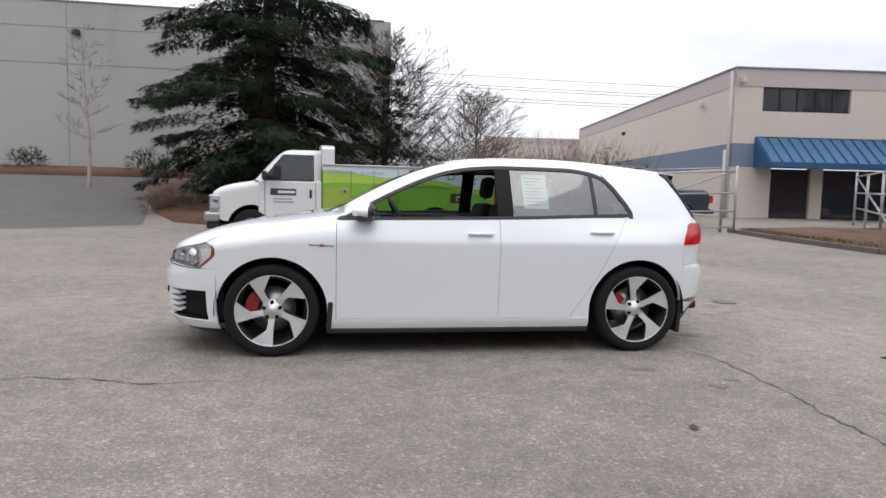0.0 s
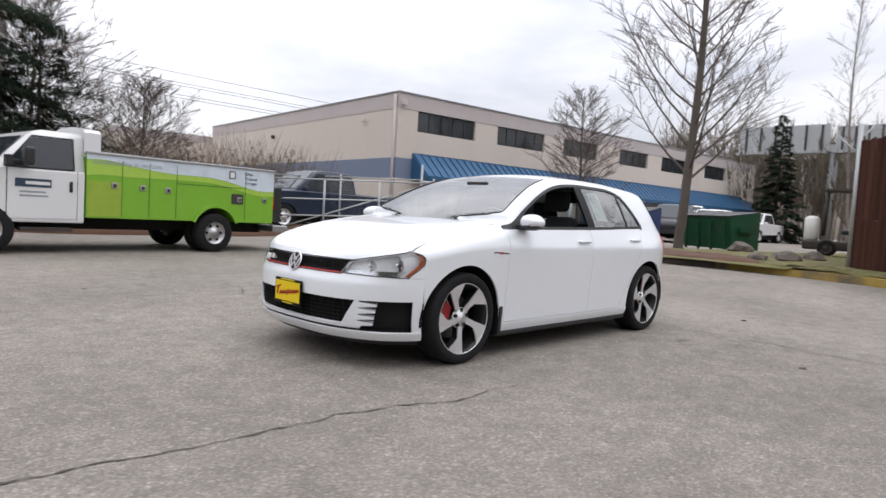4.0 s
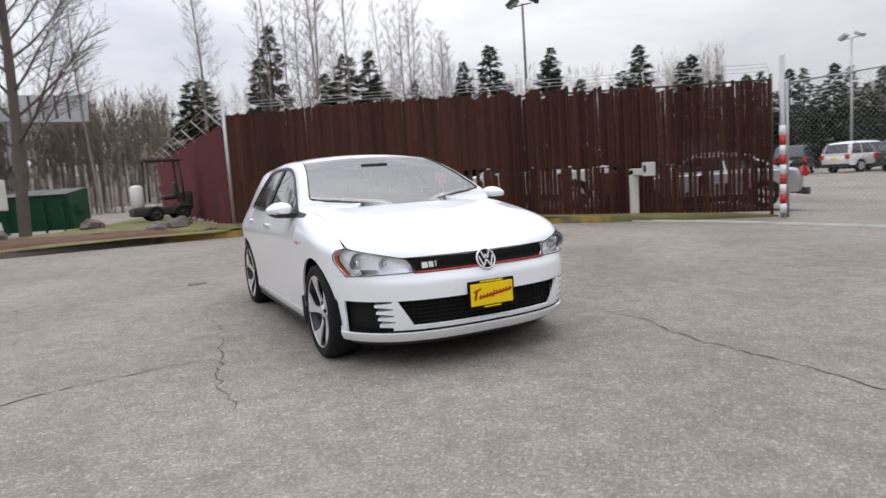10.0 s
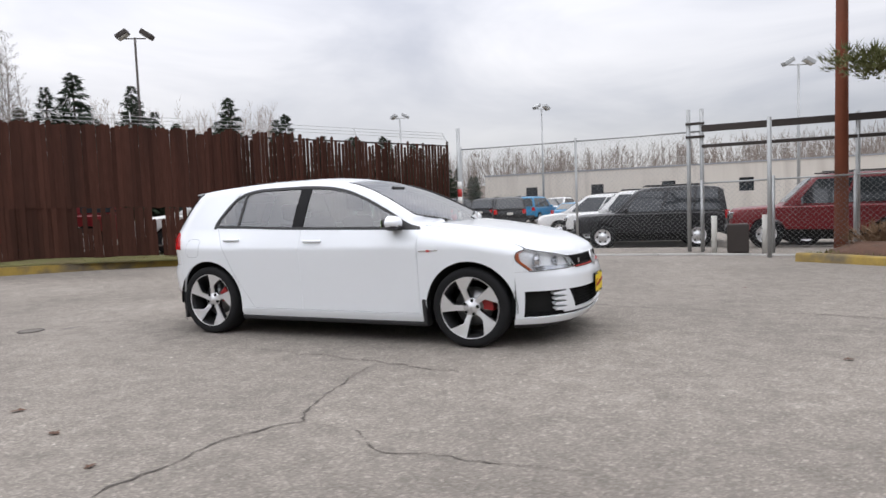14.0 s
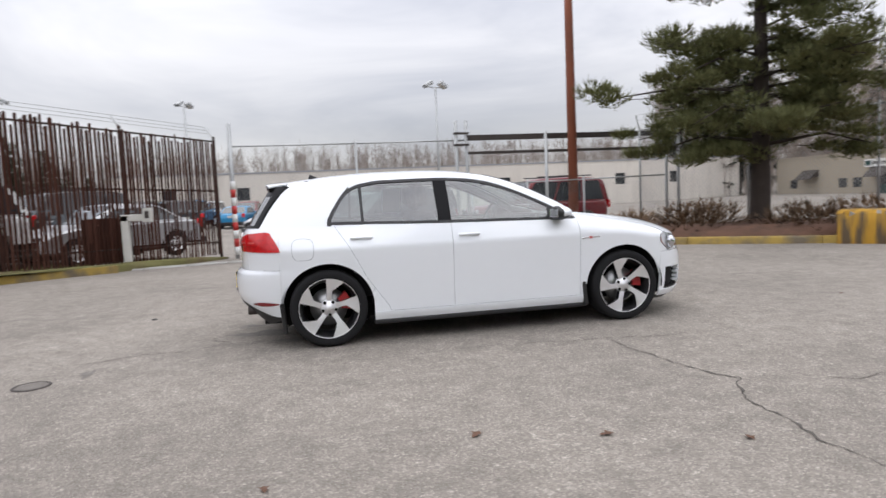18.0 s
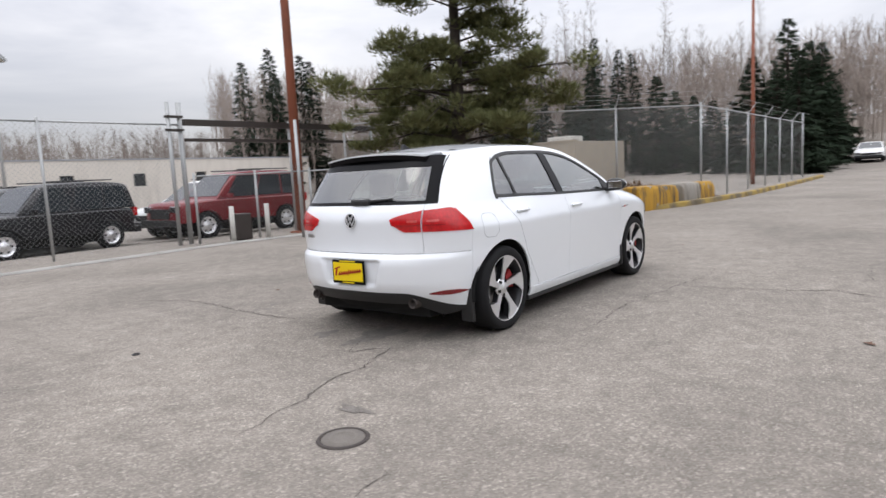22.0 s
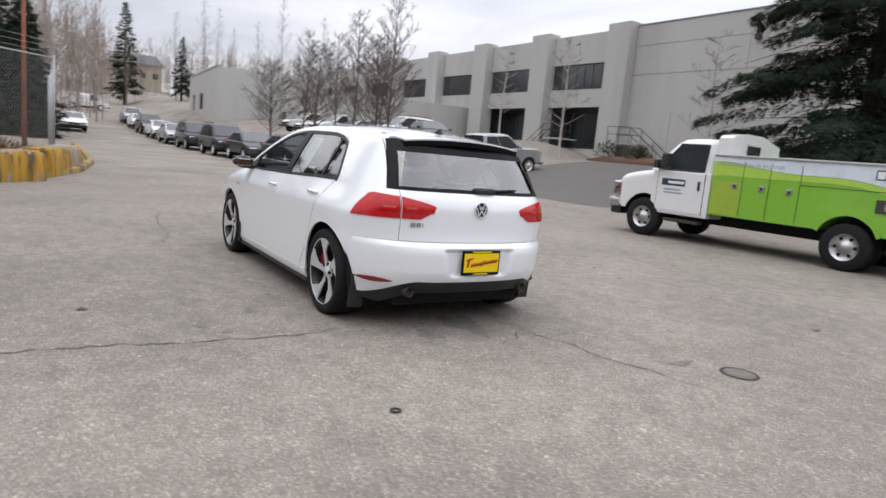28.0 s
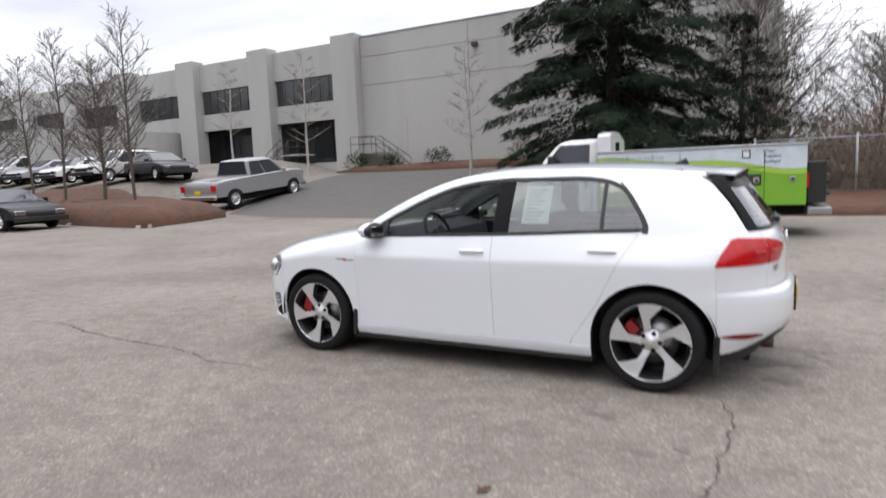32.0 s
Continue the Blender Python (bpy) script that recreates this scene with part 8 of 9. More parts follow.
def conifer_meshes(h, r, seed, boughs, sprays, size, low=0.06, needles=M_SPRUCE, shape=0.85, gap=0.0, droop=0.35, skirt=1.0):
    """A conifer: boughs all round the stem, each a drooping fan of small needle sprays."""
    rnd = random.Random(seed)
    trunk = bmesh.new()
    tube(trunk, (0, 0, -0.3), (0, 0, h * 0.55), 0.018 * h, 0.010 * h, 8)
    tube(trunk, (0, 0, h * 0.55), (0, 0, h), 0.010 * h, 0.002 * h, 6)
    crown, a = bmesh.new(), 0.0
    up = Vector((0, 0, 1))
    for w in range(boughs):
        t = low + (1 - low) * ((w + rnd.random()) / boughs) ** 1.12
        z = h * t
        reach = r * (1 - t) ** shape * (skirt + (1 - skirt) * smooth(0.0, 0.3, t))
        a += 2.4 + rnd.uniform(-0.7, 0.7)
        if rnd.random() < gap:
            continue
        out = Vector((math.cos(a), math.sin(a), 0))
        side = out.cross(up)
        L = reach * rnd.uniform(0.5, 1.16) + 0.15
        rise = rnd.uniform(-0.22, 0.26) + 0.5 * t * t
        root, end = Vector((0, 0, z)), out * L + Vector((0, 0, z + L * (rise - droop * 0.45)))
        if size > 0.2:
            tube(trunk, root, root.lerp(end, 0.8), 0.0016 * h * (1 - t) + 0.006, 0.005, 4, caps=False)
        for s in range(max(4, int(sprays * (0.35 + 0.65 * L / (r + 0.15))))):
            f = 0.12 + 0.88 * math.sqrt(rnd.random())
            q = rnd.uniform(-1, 1)
            p = root.lerp(end, f) + Vector((0, 0, -0.10 * L * f * f)) + side * q * 0.34 * L * (1.15 - f)
            p.z -= abs(q) * 0.16 * L * droop * (1.15 - f) + rnd.random() ** 2 * 0.4 * droop
            d = (out * rnd.uniform(0.3, 1.0) + side * q * 0.8).normalized()
            spray(crown, p, d, size * (0.5 + 0.5 * (1 - t)) * rnd.uniform(0.7, 1.15), rnd, droop * rnd.uniform(0.3, 1.9))
    return finish(trunk, "trunk", M_BARK), finish(crown, "crown", needles)


def tree(name, label, category, at, meshes, group=""):
    t = thing(name, label, category, at, group)
    part("trunk", meshes[0], None, t)
    part("crown", meshes[1], None, t)
    return t


def spot(x, y, rz=0.0, s=1.0, dz=0.0):
    return pose(x, y, ground_z(x, y) + dz, 0, 0, rz) @ Matrix.Scale(s, 4)


# big dark spruce behind the truck, and a younger one beside it
tree("spruce_tree", "large dark green spruce with drooping branches to the ground", "tree", spot(-3.5, 17.6),
     conifer_meshes(15.5, 5.05, 3, 380, 520, 0.29, 0.02, M_SPRUCE, 0.5, 0.05, 0.6, 0.55))
tree("spruce_tree", "smaller dark spruce leaning into the larger one", "tree", spot(0.5, 18.3, 40), conifer_meshes(5.8, 3.1, 5, 140, 220, 0.24, 0.03, M_SPRUCE, 0.7, 0.1, 0.45))


def leader_meshes(h, seed, r, reach, limbs, low=0.16, bark=M_BARE, rise=0.75, twigs=7, fine=4, thick=1.0, bend=0.1):
    """A leafless tree with one straight leader, slim rising limbs and a haze of fine twigs."""
    rnd = random.Random(seed)
    trunk, crown = bmesh.new(), bmesh.new()
    n, p, line = 14, Vector((0, 0, -0.2)), []
    for k in range(n + 1):
        line.append(Vector((0.012 * h * math.sin(1.7 * k / n * 3 + seed), 0.012 * h * math.sin(1.3 * k / n * 3 + 2 * seed), -0.2 + (h + 0.2) * k / n)))
    for k, (p, q) in enumerate(zip(line, line[1:])):
        tube(trunk, p, q, r * (1 - k / n) ** 0.8 + 0.008, r * (1 - (k + 1) / n) ** 0.8 + 0.008, 7, caps=False)

    def bent(bm, p, d, L, r0, r1, bend, n, sides):
        pts = [p]
        for k in range(n):
            d = (d + Vector((rnd.uniform(-1, 1), rnd.uniform(-1, 1), rnd.uniform(-0.6, 1))) * 0.09 + Vector((0, 0, bend))).normalized()
            e = p + d * L / n
            tube(bm, p, e, r0 + (r1 - r0) * k / n, r0 + (r1 - r0) * (k + 1) / n, sides, caps=False)
            p = e
            pts.append(e)
        return pts, d

    a = rnd.uniform(0, 6)
    for k in range(limbs):
        t = low + (0.98 - low) * (k + rnd.random()) / limbs
        a += 2.4 + rnd.uniform(-0.6, 0.6)
        i = min(n - 1, int(t * n))
        root = line[i].lerp(line[i + 1], t * n - i)
        L = reach * (1 - t) ** 0.65 * rnd.uniform(0.6, 1.15) + 0.3
        d = Vector((math.cos(a), math.sin(a), rise * rnd.uniform(0.6, 1.4))).normalized()
        pts, _ = bent(trunk, root, d, L, (0.006 + 0.22 * r * (1 - t)) * thick, 0.005, bend, 4, 5)
        for j in range(twigs):
            f = rnd.uniform(0.15, 1.0) * 3.999
            q = pts[int(f)].lerp(pts[int(f) + 1], f % 1)
            b = rnd.uniform(0, math.tau)
            d2 = (d + Vector((math.cos(b), math.sin(b), rnd.uniform(-0.2, 0.7))) * 0.95).normalized()
            l2 = L * rnd.uniform(0.22, 0.42) * (1.15 - f / 5) + 0.15
            sub, _ = bent(crown, q, d2, l2, 0.008 * thick, 0.004 * thick, 0.08, 2, 3)
            for m in range(fine):
                q2 = sub[rnd.randrange(2)].lerp(sub[2], rnd.random())
                b = rnd.uniform(0, math.tau)
                d3 = (d2 + Vector((math.cos(b), math.sin(b), rnd.uniform(0, 0.6))) * 0.9).normalized()
                tube(crown, q2, q2 + d3 * (l2 * rnd.uniform(0.25, 0.6)), 0.0045 * thick, 0.0025 * thick, 3, caps=False)
    return finish(trunk, "trunk", bark), finish(crown, "crown", M_TWIG)


B_WIDE = leader_meshes(13.5, 11, 0.145, 4.8, 52, 0.16, M_BARE, 0.75, 15, 6, 1.3, 0.17)
B_ROUND = leader_meshes(6.4, 12, 0.085, 3.6, 60, 0.2, M_BARE, 0.5, 9, 5, 1.3)
B_BUSH = leader_meshes(6.6, 13, 0.07, 5.4, 90, 0.03, M_BARE, 0.62, 9, 5, 1.5)
B_THIN = leader_meshes(13.0, 14, 0.055, 2.4, 34, 0.32, M_ALDER, 0.9, 7, 2, 0.95)
B_THIN2 = leader_meshes(14.5, 15, 0.06, 2.6, 34, 0.34, M_ALDER, 0.9, 7, 2, 0.95)
B_BIRCH = leader_meshes(6.4, 16, 0.075, 1.5, 22, 0.28, M_BIRCH, 0.25, 6, 4, 0.9)
B_SPARSE = leader_meshes(7.2, 17, 0.06, 2.6, 34, 0.24, M_BARE, 0.9, 6, 3, 1.6)

tree("bare_tree", "tall leafless street tree with upswept limbs", "tree", spot(13.9, 4.4), B_WIDE)
tree("bare_tree", "round-headed leafless tree before the blue awning", "tree", spot(20.3, 12.1), B_ROUND)
tree("bare_tree", "spreading leafless tree beside the dark spruce", "tree", spot(0.8, 20.5, 60), B_BUSH)
tree("bare_tree", "spreading leafless tree among brush behind the truck", "tree", spot(4.6, 21.5, 160, 0.75), B_BUSH)
for x, y, s in ((-10.2, 19.8, 0.9), (-21.6, 22.6, 1.05), (-27.5, 22.8, 0.9)):
    tree("birch_tree", "slim white-barked birch with bare twigs", "tree", spot(x, y, 50 * x, s), B_BIRCH, "birches by the concrete wall")
for k, (x, y, s) in enumerate(((-20.2, 10.9, 1.0), (-23.5, 11.8, 0.92), (-27.0, 12.2, 1.05), (-30.5, 12.6, 0.95), (-34, 12.8, 1.0), (-25.2, 13.0, 0.8), (-38, 13.5, 1.1), (-44, 13, 1.0))):
    tree("sapling_tree", "sparse leafless young tree on the bark island", "tree", spot(x, y, 73 * k, s, 0.5 if x > -36 else 0), B_SPARSE if k % 3 != 1 else B_ROUND, "island trees")


def pine_meshes(h, seed):
    """An open pine: leaning bare trunk, level limbs and flat clumps of needles."""
    rnd = random.Random(seed)
    trunk, crown = bmesh.new(), bmesh.new()
    line = [Vector((0.22 * math.sin(2.2 * t), 0.15 * math.sin(3 * t), h * t - 0.3)) for t in np.linspace(0, 1, 12)]
    for k, (a, b) in enumerate(zip(line, line[1:])):
        tube(trunk, a, b, 0.24 * (1 - k / 12.5), 0.24 * (1 - (k + 1) / 12.5), 9, caps=False)
    for k in range(82):
        t = 0.19 + 0.79 * k / 82
        a = 2.4 * k + rnd.uniform(-0.6, 0.6)
        if 0.45 < t < 0.51 and rnd.random() < 0.6:
            continue
        L = (3.15 * (0.75 + 0.5 * smooth(0.17, 0.26, t) - 0.5 * smooth(0.34, 0.47, t)) if t < 0.47 else 2.7 * (1.12 - 0.85 * max(0.0, t - 0.55))) * rnd.uniform(0.5, 0.98)
        root = line[min(10, int(t * 11))].lerp(line[min(11, int(t * 11) + 1)], t * 11 % 1)
        out = Vector((math.cos(a), math.sin(a), 0.2 if t > 0.45 else -0.02))
        mid = root + out * L * 0.5 + Vector((0, 0, 0.12 + rnd.uniform(-0.1, 0.15)))
        end = root + out * L + Vector((rnd.uniform(-0.3, 0.3), rnd.uniform(-0.3, 0.3), rnd.uniform(-0.25, 0.25)))
        tube(trunk, root, mid, 0.055 * (1.1 - t), 0.034 * (1.1 - t), 5, caps=False)
        tube(trunk, mid, end, 0.034 * (1.1 - t), 0.01, 4, caps=False)
        # flat pads of upturned needles along the outer part of each limb, on side twigs
        for c in range(7):
            f = 0.34 + 0.68 * c / 6
            wide = 0.25 + 0.5 * f * (1.15 - f) * 2
            centre = root.lerp(end, f) + Vector((rnd.uniform(-wide, wide), rnd.uniform(-wide, wide), rnd.uniform(-0.15, 0.3)))
            tube(trunk, root.lerp(end, max(0.1, f - 0.15)), centre, 0.012, 0.005, 3, caps=False)
            rad = rnd.uniform(0.26, 0.52)
            for _ in range(150):
                v = Vector((rnd.gauss(0, 1), rnd.gauss(0, 1), rnd.gauss(0, 0.8)))
                v = v.normalized() * rad * rnd.random() ** 0.45
                v.z *= 0.5
                spray(crown, centre + v, v.normalized() + Vector((0, 0, 0.8)), 0.2, rnd, -0.15)
    return finish(trunk, "trunk", M_BARK), finish(crown, "crown", M_PINE)


tree("pine_tree", "open-crowned green pine rising from the planting bed", "tree", spot(-9.05, -7.0, 20, 1.0, 0.25), pine_meshes(10.5, 31))

C_MID = conifer_meshes(7.2, 2.3, 41, 170, 90, 0.50, 0.03, M_FARCON, 0.75, 0.03, 0.25)
C_MID2 = conifer_meshes(8.0, 2.2, 42, 170, 90, 0.52, 0.04, M_FARCON, 0.85, 0.05, 0.3)
C_SLIM = conifer_meshes(9.0, 1.9, 43, 170, 80, 0.52, 0.04, M_FARCON, 0.8, 0.05, 0.3)
C_FIR = conifer_meshes(16.0, 2.9, 44, 180, 44, 0.8, 0.14, M_SPRUCE, 0.75, 0.12, 0.4)
tree("conifer_tree", "narrow dark conifer behind the office lot", "tree", spot(44, 11, 0, 1.0), C_SLIM)
# young conifers beyond the compound
for k in range(24):
    turn, far = radians(5.5 + 1.45 * k), 58 + 7 * math.sin(2.7 * k) + 9 * (k % 2) + (14 if k > 10 else 0)
    tree("conifer_tree", "young bushy green conifer beyond the compound fence", "tree", spot(5.3 - far * math.cos(turn), 3.3 - far * math.sin(turn), 37 * k, 0.62 + 0.11 * (k % 5), 0.3), (C_MID, C_MID2)[k % 2], "compound conifers")
for k in range(16):
    x, y = -38 - 2.6 * k, -2.8 - 1.5 * (k % 2) - 0.11 * k
    tree("conifer_tree", "tall dense conifer in the row along the road", "tree", spot(x, y, 53 * k, 0.8 + 0.12 * (k % 4)), (C_SLIM, C_MID, C_MID2)[k % 3], "roadside conifers")
rnd = random.Random(77)


def scatter(kinds, label, category, group, places, base=1.0, name="conifer_tree"):
    for k, (x, y, s, dz) in enumerate(places):
        tree(name, label, category, spot(x, y, 61 * k, base * s, dz), kinds[k % len(kinds)], group)


# line of bare alders and dark conifers beyond the slatted fence (east to south-east)
scatter((B_THIN, B_THIN2), "slim leafless alder beyond the rusty fence", "tree", "alders beyond the fence",
        [(19 + 1.15 * k + rnd.uniform(-1, 1), -2.5 - 1.25 * k + rnd.uniform(-2.2, 2.2), rnd.uniform(0.72, 1.0), 0) for k in range(17)] + [(28 + 2.2 * k, 1.5 - 2.4 * k + rnd.uniform(-2, 2), rnd.uniform(0.8, 1.05), 0.5) for k in range(12)], name="alder_tree")
scatter((C_MID, C_SLIM, C_MID2), "dark conifer beyond the rusty fence", "tree", "conifers beyond the fence",
        [(36 + rnd.uniform(-2, 4) - 0.6 * k, 1.0 - 2.1 * k + rnd.uniform(-1.0, 1.0), rnd.uniform(0.75, 1.15), 0.5) for k in range(2, 17)] + [(42 + rnd.uniform(-3, 6) - 0.5 * k, 4.0 - 1.9 * k, rnd.uniform(0.8, 1.2), 1.0) for k in range(4, 22, 2)])
scatter((C_FIR,), "tall dark fir on the south-western hill", "tree", "hill firs", [(-66 + 1.5 * k + rnd.uniform(-5, 5), -44 + rnd.uniform(-8, 8) - 0.4 * k, rnd.uniform(0.5, 0.8), 1.5) for k in range(8)]
        + [(-66 + 4 * k, -24 + rnd.uniform(-5, 5), rnd.uniform(0.5, 0.75), 2) for k in range(6)] + [(-128, 12, 1.15, 0), (-110, -9, 0.8, 0), (-118, 20, 0.7, 0)])
# dark firs on the rise beyond the gated lot, stepping down to the south
scatter((C_SLIM, C_MID, C_MID2), "dark fir on the rise beyond the gated lot", "tree", "firs beyond the gated lot",
        [(-5.5 + r * math.cos(a), 1.9 + r * math.sin(a), (1.1 + r * math.tan(radians(e))) / 9.2, 0)
         for a, r, e in ((radians(-50 - 1.0 * k), 66 + 7 * math.sin(2.3 * k), 7.2 - 0.9 * smooth(8, 12, k) - 3.6 * smooth(12, 18, k) + 0.7 * math.sin(4.1 * k)) for k in range(18))])
scatter((B_THIN2, B_THIN), "leafless alder in the hillside wood", "tree", "hillside alders",
        [(-56 - rnd.uniform(0, 45), -14 - rnd.uniform(0, 34), rnd.uniform(0.9, 1.35), 1.5) for _ in range(34)] + [(-80 - rnd.uniform(0, 50), 14 + rnd.uniform(0, 30), rnd.uniform(0.9, 1.3), 0) for _ in range(12)], name="alder_tree")


for x, y, k in ((-43.9, -53.5, 0.95), (-40.6, -54.0, 0.82), (-57.8, -48.7, 0.9), (-47.5, -56.0, 0.95), (-38.2, -56.5, 0.9), (-42.3, -57.0, 1.02)):
    tree("fir_tree", "tall dark fir standing beyond the tan shop", "tree", spot(x, y, 70 * k, k, 0.4), C_FIR, "firs by the shop")


def ridge(name, label, a0, a1, dist, height, mat, seed, rough=0.25, depth=60):
    """A wooded hill seen along an arc, its crest ragged with tree tops."""
    bm, rnd = bmesh.new(), random.Random(seed)
    n = int(abs(a1 - a0) * 3)
    rows = []
    for k in range(n + 1):
        a = radians(a0 + (a1 - a0) * k / n)
        f = math.sin(math.pi * k / n) ** 0.6
        crest = height * f * (0.75 + 0.25 * math.sin(k * 0.11 + seed) + 0.12 * math.sin(k * 0.37)) + rnd.uniform(0, rough) * height * 0.3
        col = []
        for d, z in ((0, -4), (0.15, 0.25), (0.4, 0.6), (0.75, 0.9), (1.0, 1.0)):
            r = dist + depth * d + rnd.uniform(-2, 2)
            col.append(bm.verts.new((r * math.cos(a), r * math.sin(a), z * crest if z > 0 else z)))
        rows.append(col)
    for p, q in zip(rows, rows[1:]):
        for i in range(4):
            bm.faces.new((p[i], q[i], q[i + 1], p[i + 1])).smooth = True
    bmesh.ops.recalc_face_normals(bm, faces=list(bm.faces))
    solo(name, bm, mat, label, "hill", "structure")


ridge("backdrop_hill_east", "brown wooded hill behind the eastern trees", -80, 30, 110, 21, M_HILL, 2)
ridge("backdrop_hill_south", "low far wooded ridge to the south", -140, -50, 260, 14, M_HILL, 3)
ridge("backdrop_hill_west", "brown leafless wooded hill to the south-west", -186, -118, 95, 15, M_HILL, 5)
ridge("backdrop_hill_northwest", "far brown wooded hill above the road", 150, 196, 190, 18, M_HILL, 6)
ridge("backdrop_hill_north", "low far wooded ridge to the north", 30, 150, 240, 8, M_HILL, 7)


def fine_wood(name, label, places, h, seed, mat=M_FARTWIG):
    """Far leafless trunks and twigs, too many to count, as one piece."""
    bm, rnd = bmesh.new(), random.Random(seed)
    for x, y, z in places:
        hh = h * rnd.uniform(0.7, 1.2)
        lean = Vector((rnd.uniform(-0.4, 0.4), rnd.uniform(-0.4, 0.4), 0))
        top = Vector((x, y, z + hh)) + lean
        tube(bm, (x, y, z - 1), top, 0.06, 0.015, 3, caps=False)
        for _ in range(13):
            f = rnd.uniform(0.25, 0.98)
            p = Vector((x, y, z)).lerp(top, f)
            a = rnd.uniform(0, math.tau)
            L = hh * 0.22 * (1.15 - f) + 0.5
            tube(bm, p, p + Vector((math.cos(a) * L * 0.6, math.sin(a) * L * 0.6, L)), 0.03, 0.01, 3, caps=False)
        for _ in range(9):
            f = rnd.uniform(0.3, 0.95)
            v = Vector((rnd.gauss(0, 1), rnd.gauss(0, 1), rnd.gauss(0, 1))).normalized()
            p = Vector((x, y, z)).lerp(top, f) + v * rnd.uniform(0.2, 1.3)
            q = Vector((v.x * 0.5, v.y * 0.5, 1.0)) * rnd.uniform(0.7, 1.6)
            n = v.cross(q).normalized() * rnd.uniform(0.03, 0.09)
            bm.faces.new([bm.verts.new(c) for c in (p - n, p + n, p + q)])
    solo(name, bm, mat, label, "woods", "stuff")


def arc_places(a0, a1, d0, d1, n, z0, z1, seed):
    rnd = random.Random(seed)
    out = []
    for _ in range(n):
        a, f = radians(rnd.uniform(a0, a1)), rnd.random()
        d = d0 + (d1 - d0) * f
        out.append((d * math.cos(a), d * math.sin(a), z0 + (z1 - z0) * f))
    return out


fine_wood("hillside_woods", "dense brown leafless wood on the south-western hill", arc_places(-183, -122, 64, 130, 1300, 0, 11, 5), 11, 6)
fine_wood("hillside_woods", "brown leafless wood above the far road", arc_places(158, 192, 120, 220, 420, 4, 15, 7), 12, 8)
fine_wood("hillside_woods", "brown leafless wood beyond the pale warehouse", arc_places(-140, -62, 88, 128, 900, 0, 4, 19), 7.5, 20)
fine_wood("hillside_woods", "dense brown scrub wood below the eastern hill", arc_places(-2, 24, 46, 80, 420, 0, 6, 29), 7.0, 30, M_SCRUB)
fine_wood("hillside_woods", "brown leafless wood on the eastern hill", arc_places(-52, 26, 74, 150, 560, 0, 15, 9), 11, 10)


def bush(name, label, x, y, r, h, mat, seed, n=500, size=0.14, group="", dz=0.0, twigs=0):
    bm, rnd = bmesh.new(), random.Random(seed)
    for _ in range(n):
        v = Vector((rnd.gauss(0, 1), rnd.gauss(0, 1), abs(rnd.gauss(0, 1)))).normalized() * rnd.random() ** 0.4
        p = Vector((v.x * r, v.y * r, v.z * h))
        spray(bm, p, v, size, rnd, -0.2)
    for _ in range(twigs):
        a = rnd.uniform(0, math.tau)
        b = Vector((rnd.uniform(-r, r) * 0.5, rnd.uniform(-r, r) * 0.5, 0))
        tube(bm, b, b + Vector((math.cos(a) * r * 0.6, math.sin(a) * r * 0.6, h * rnd.uniform(0.5, 1.1))), 0.008, 0.003, 3, caps=False)
    solo(name, bm, mat, label, "shrub", group=group, at=pose(x, y, ground_z(x, y) + dz))


for k, (x, y, r, h) in enumerate(((-14.2, 24.3, 0.9, 0.9), (-9.4, 24.2, 1.0, 1.0), (-7.8, 23.6, 1.2, 1.2), (-19.6, 24.4, 0.8, 0.9), (-17.2, 24.3, 0.7, 0.7))):
    bush("evergreen_shrub", "clipped dark evergreen shrub by the concrete wall", x, y, r, h, M_SHRUB, 90 + k, 420, 0.2, "wall shrubs", 0.2)
for k, (x, y, r, h) in enumerate(((-7.0, -6.5, 1.2, 0.6), (-8.6, -5.2, 1.1, 0.55), (-10.2, -4.2, 1.0, 0.5), (-7.9, -7.6, 1.3, 0.7), (-10.6, -5.6, 1.2, 0.6), (-12.4, -3.4, 1.0, 0.5), (-6.0, -7.6, 0.9, 0.45))):
    bush("bracken_clump", "clump of dead brown bracken and stems", x, y, r, h, M_BRUSH, 120 + k, 420, 0.22, "dead bracken", 0.15, 40)
for k, (x, y, r, h) in enumerate(((4.2, 16.6, 1.7, 2.6), (6.4, 16.2, 1.5, 2.2), (8.6, 15.4, 1.5, 1.6), (2.4, 17.4, 1.5, 2.4), (7.6, 18.8, 1.9, 3.0), (3.4, 20.0, 2.0, 2.5), (5.6, 20.6, 2.0, 2.4), (9.6, 18.6, 1.8, 2.6), (-6.2, 15.6, 0.9, 0.5))):
    bush("brush_thicket", "tangle of leafless brown brush and briars", x, y, r, h, M_PALEBRUSH, 140 + k, 520, 0.2, "brush behind the truck", 0.1, 300)

# ---- smaller things ----


def lamp_post(x, y, h, heads=2, rz=0.0, r=0.09, label="tall dark parking-lot lamp post with two floodlights", mat=M_DARKIRON):
    p = thing("street_lamp", label, "street lamp", pose(x, y, ground_z(x, y), 0, 0, rz), "lot lamps")
    part("pole", tubed((0, 0, 0), (0, 0, h), r, r * 0.55, 10), mat, p)
    part("cross_arm", tubed((-0.5, 0, h - 0.05), (0.5, 0, h - 0.05), 0.03), mat, p)
    for s in ((-1, 1) if heads == 2 else (1,)):
        hd = bmesh.new()
        box(hd, -0.3, -0.24, -0.1, 0.3, 0.24, 0.14, bevel=0.04)
        hh = part("lamp_head", hd, mat, p, at=pose(s * 0.55, 0, h + 0.12, 0, s * 32))
        part("lens", boxed(-0.25, -0.2, -0.115, 0.25, 0.2, -0.1), M_DULLWHITE, hh)


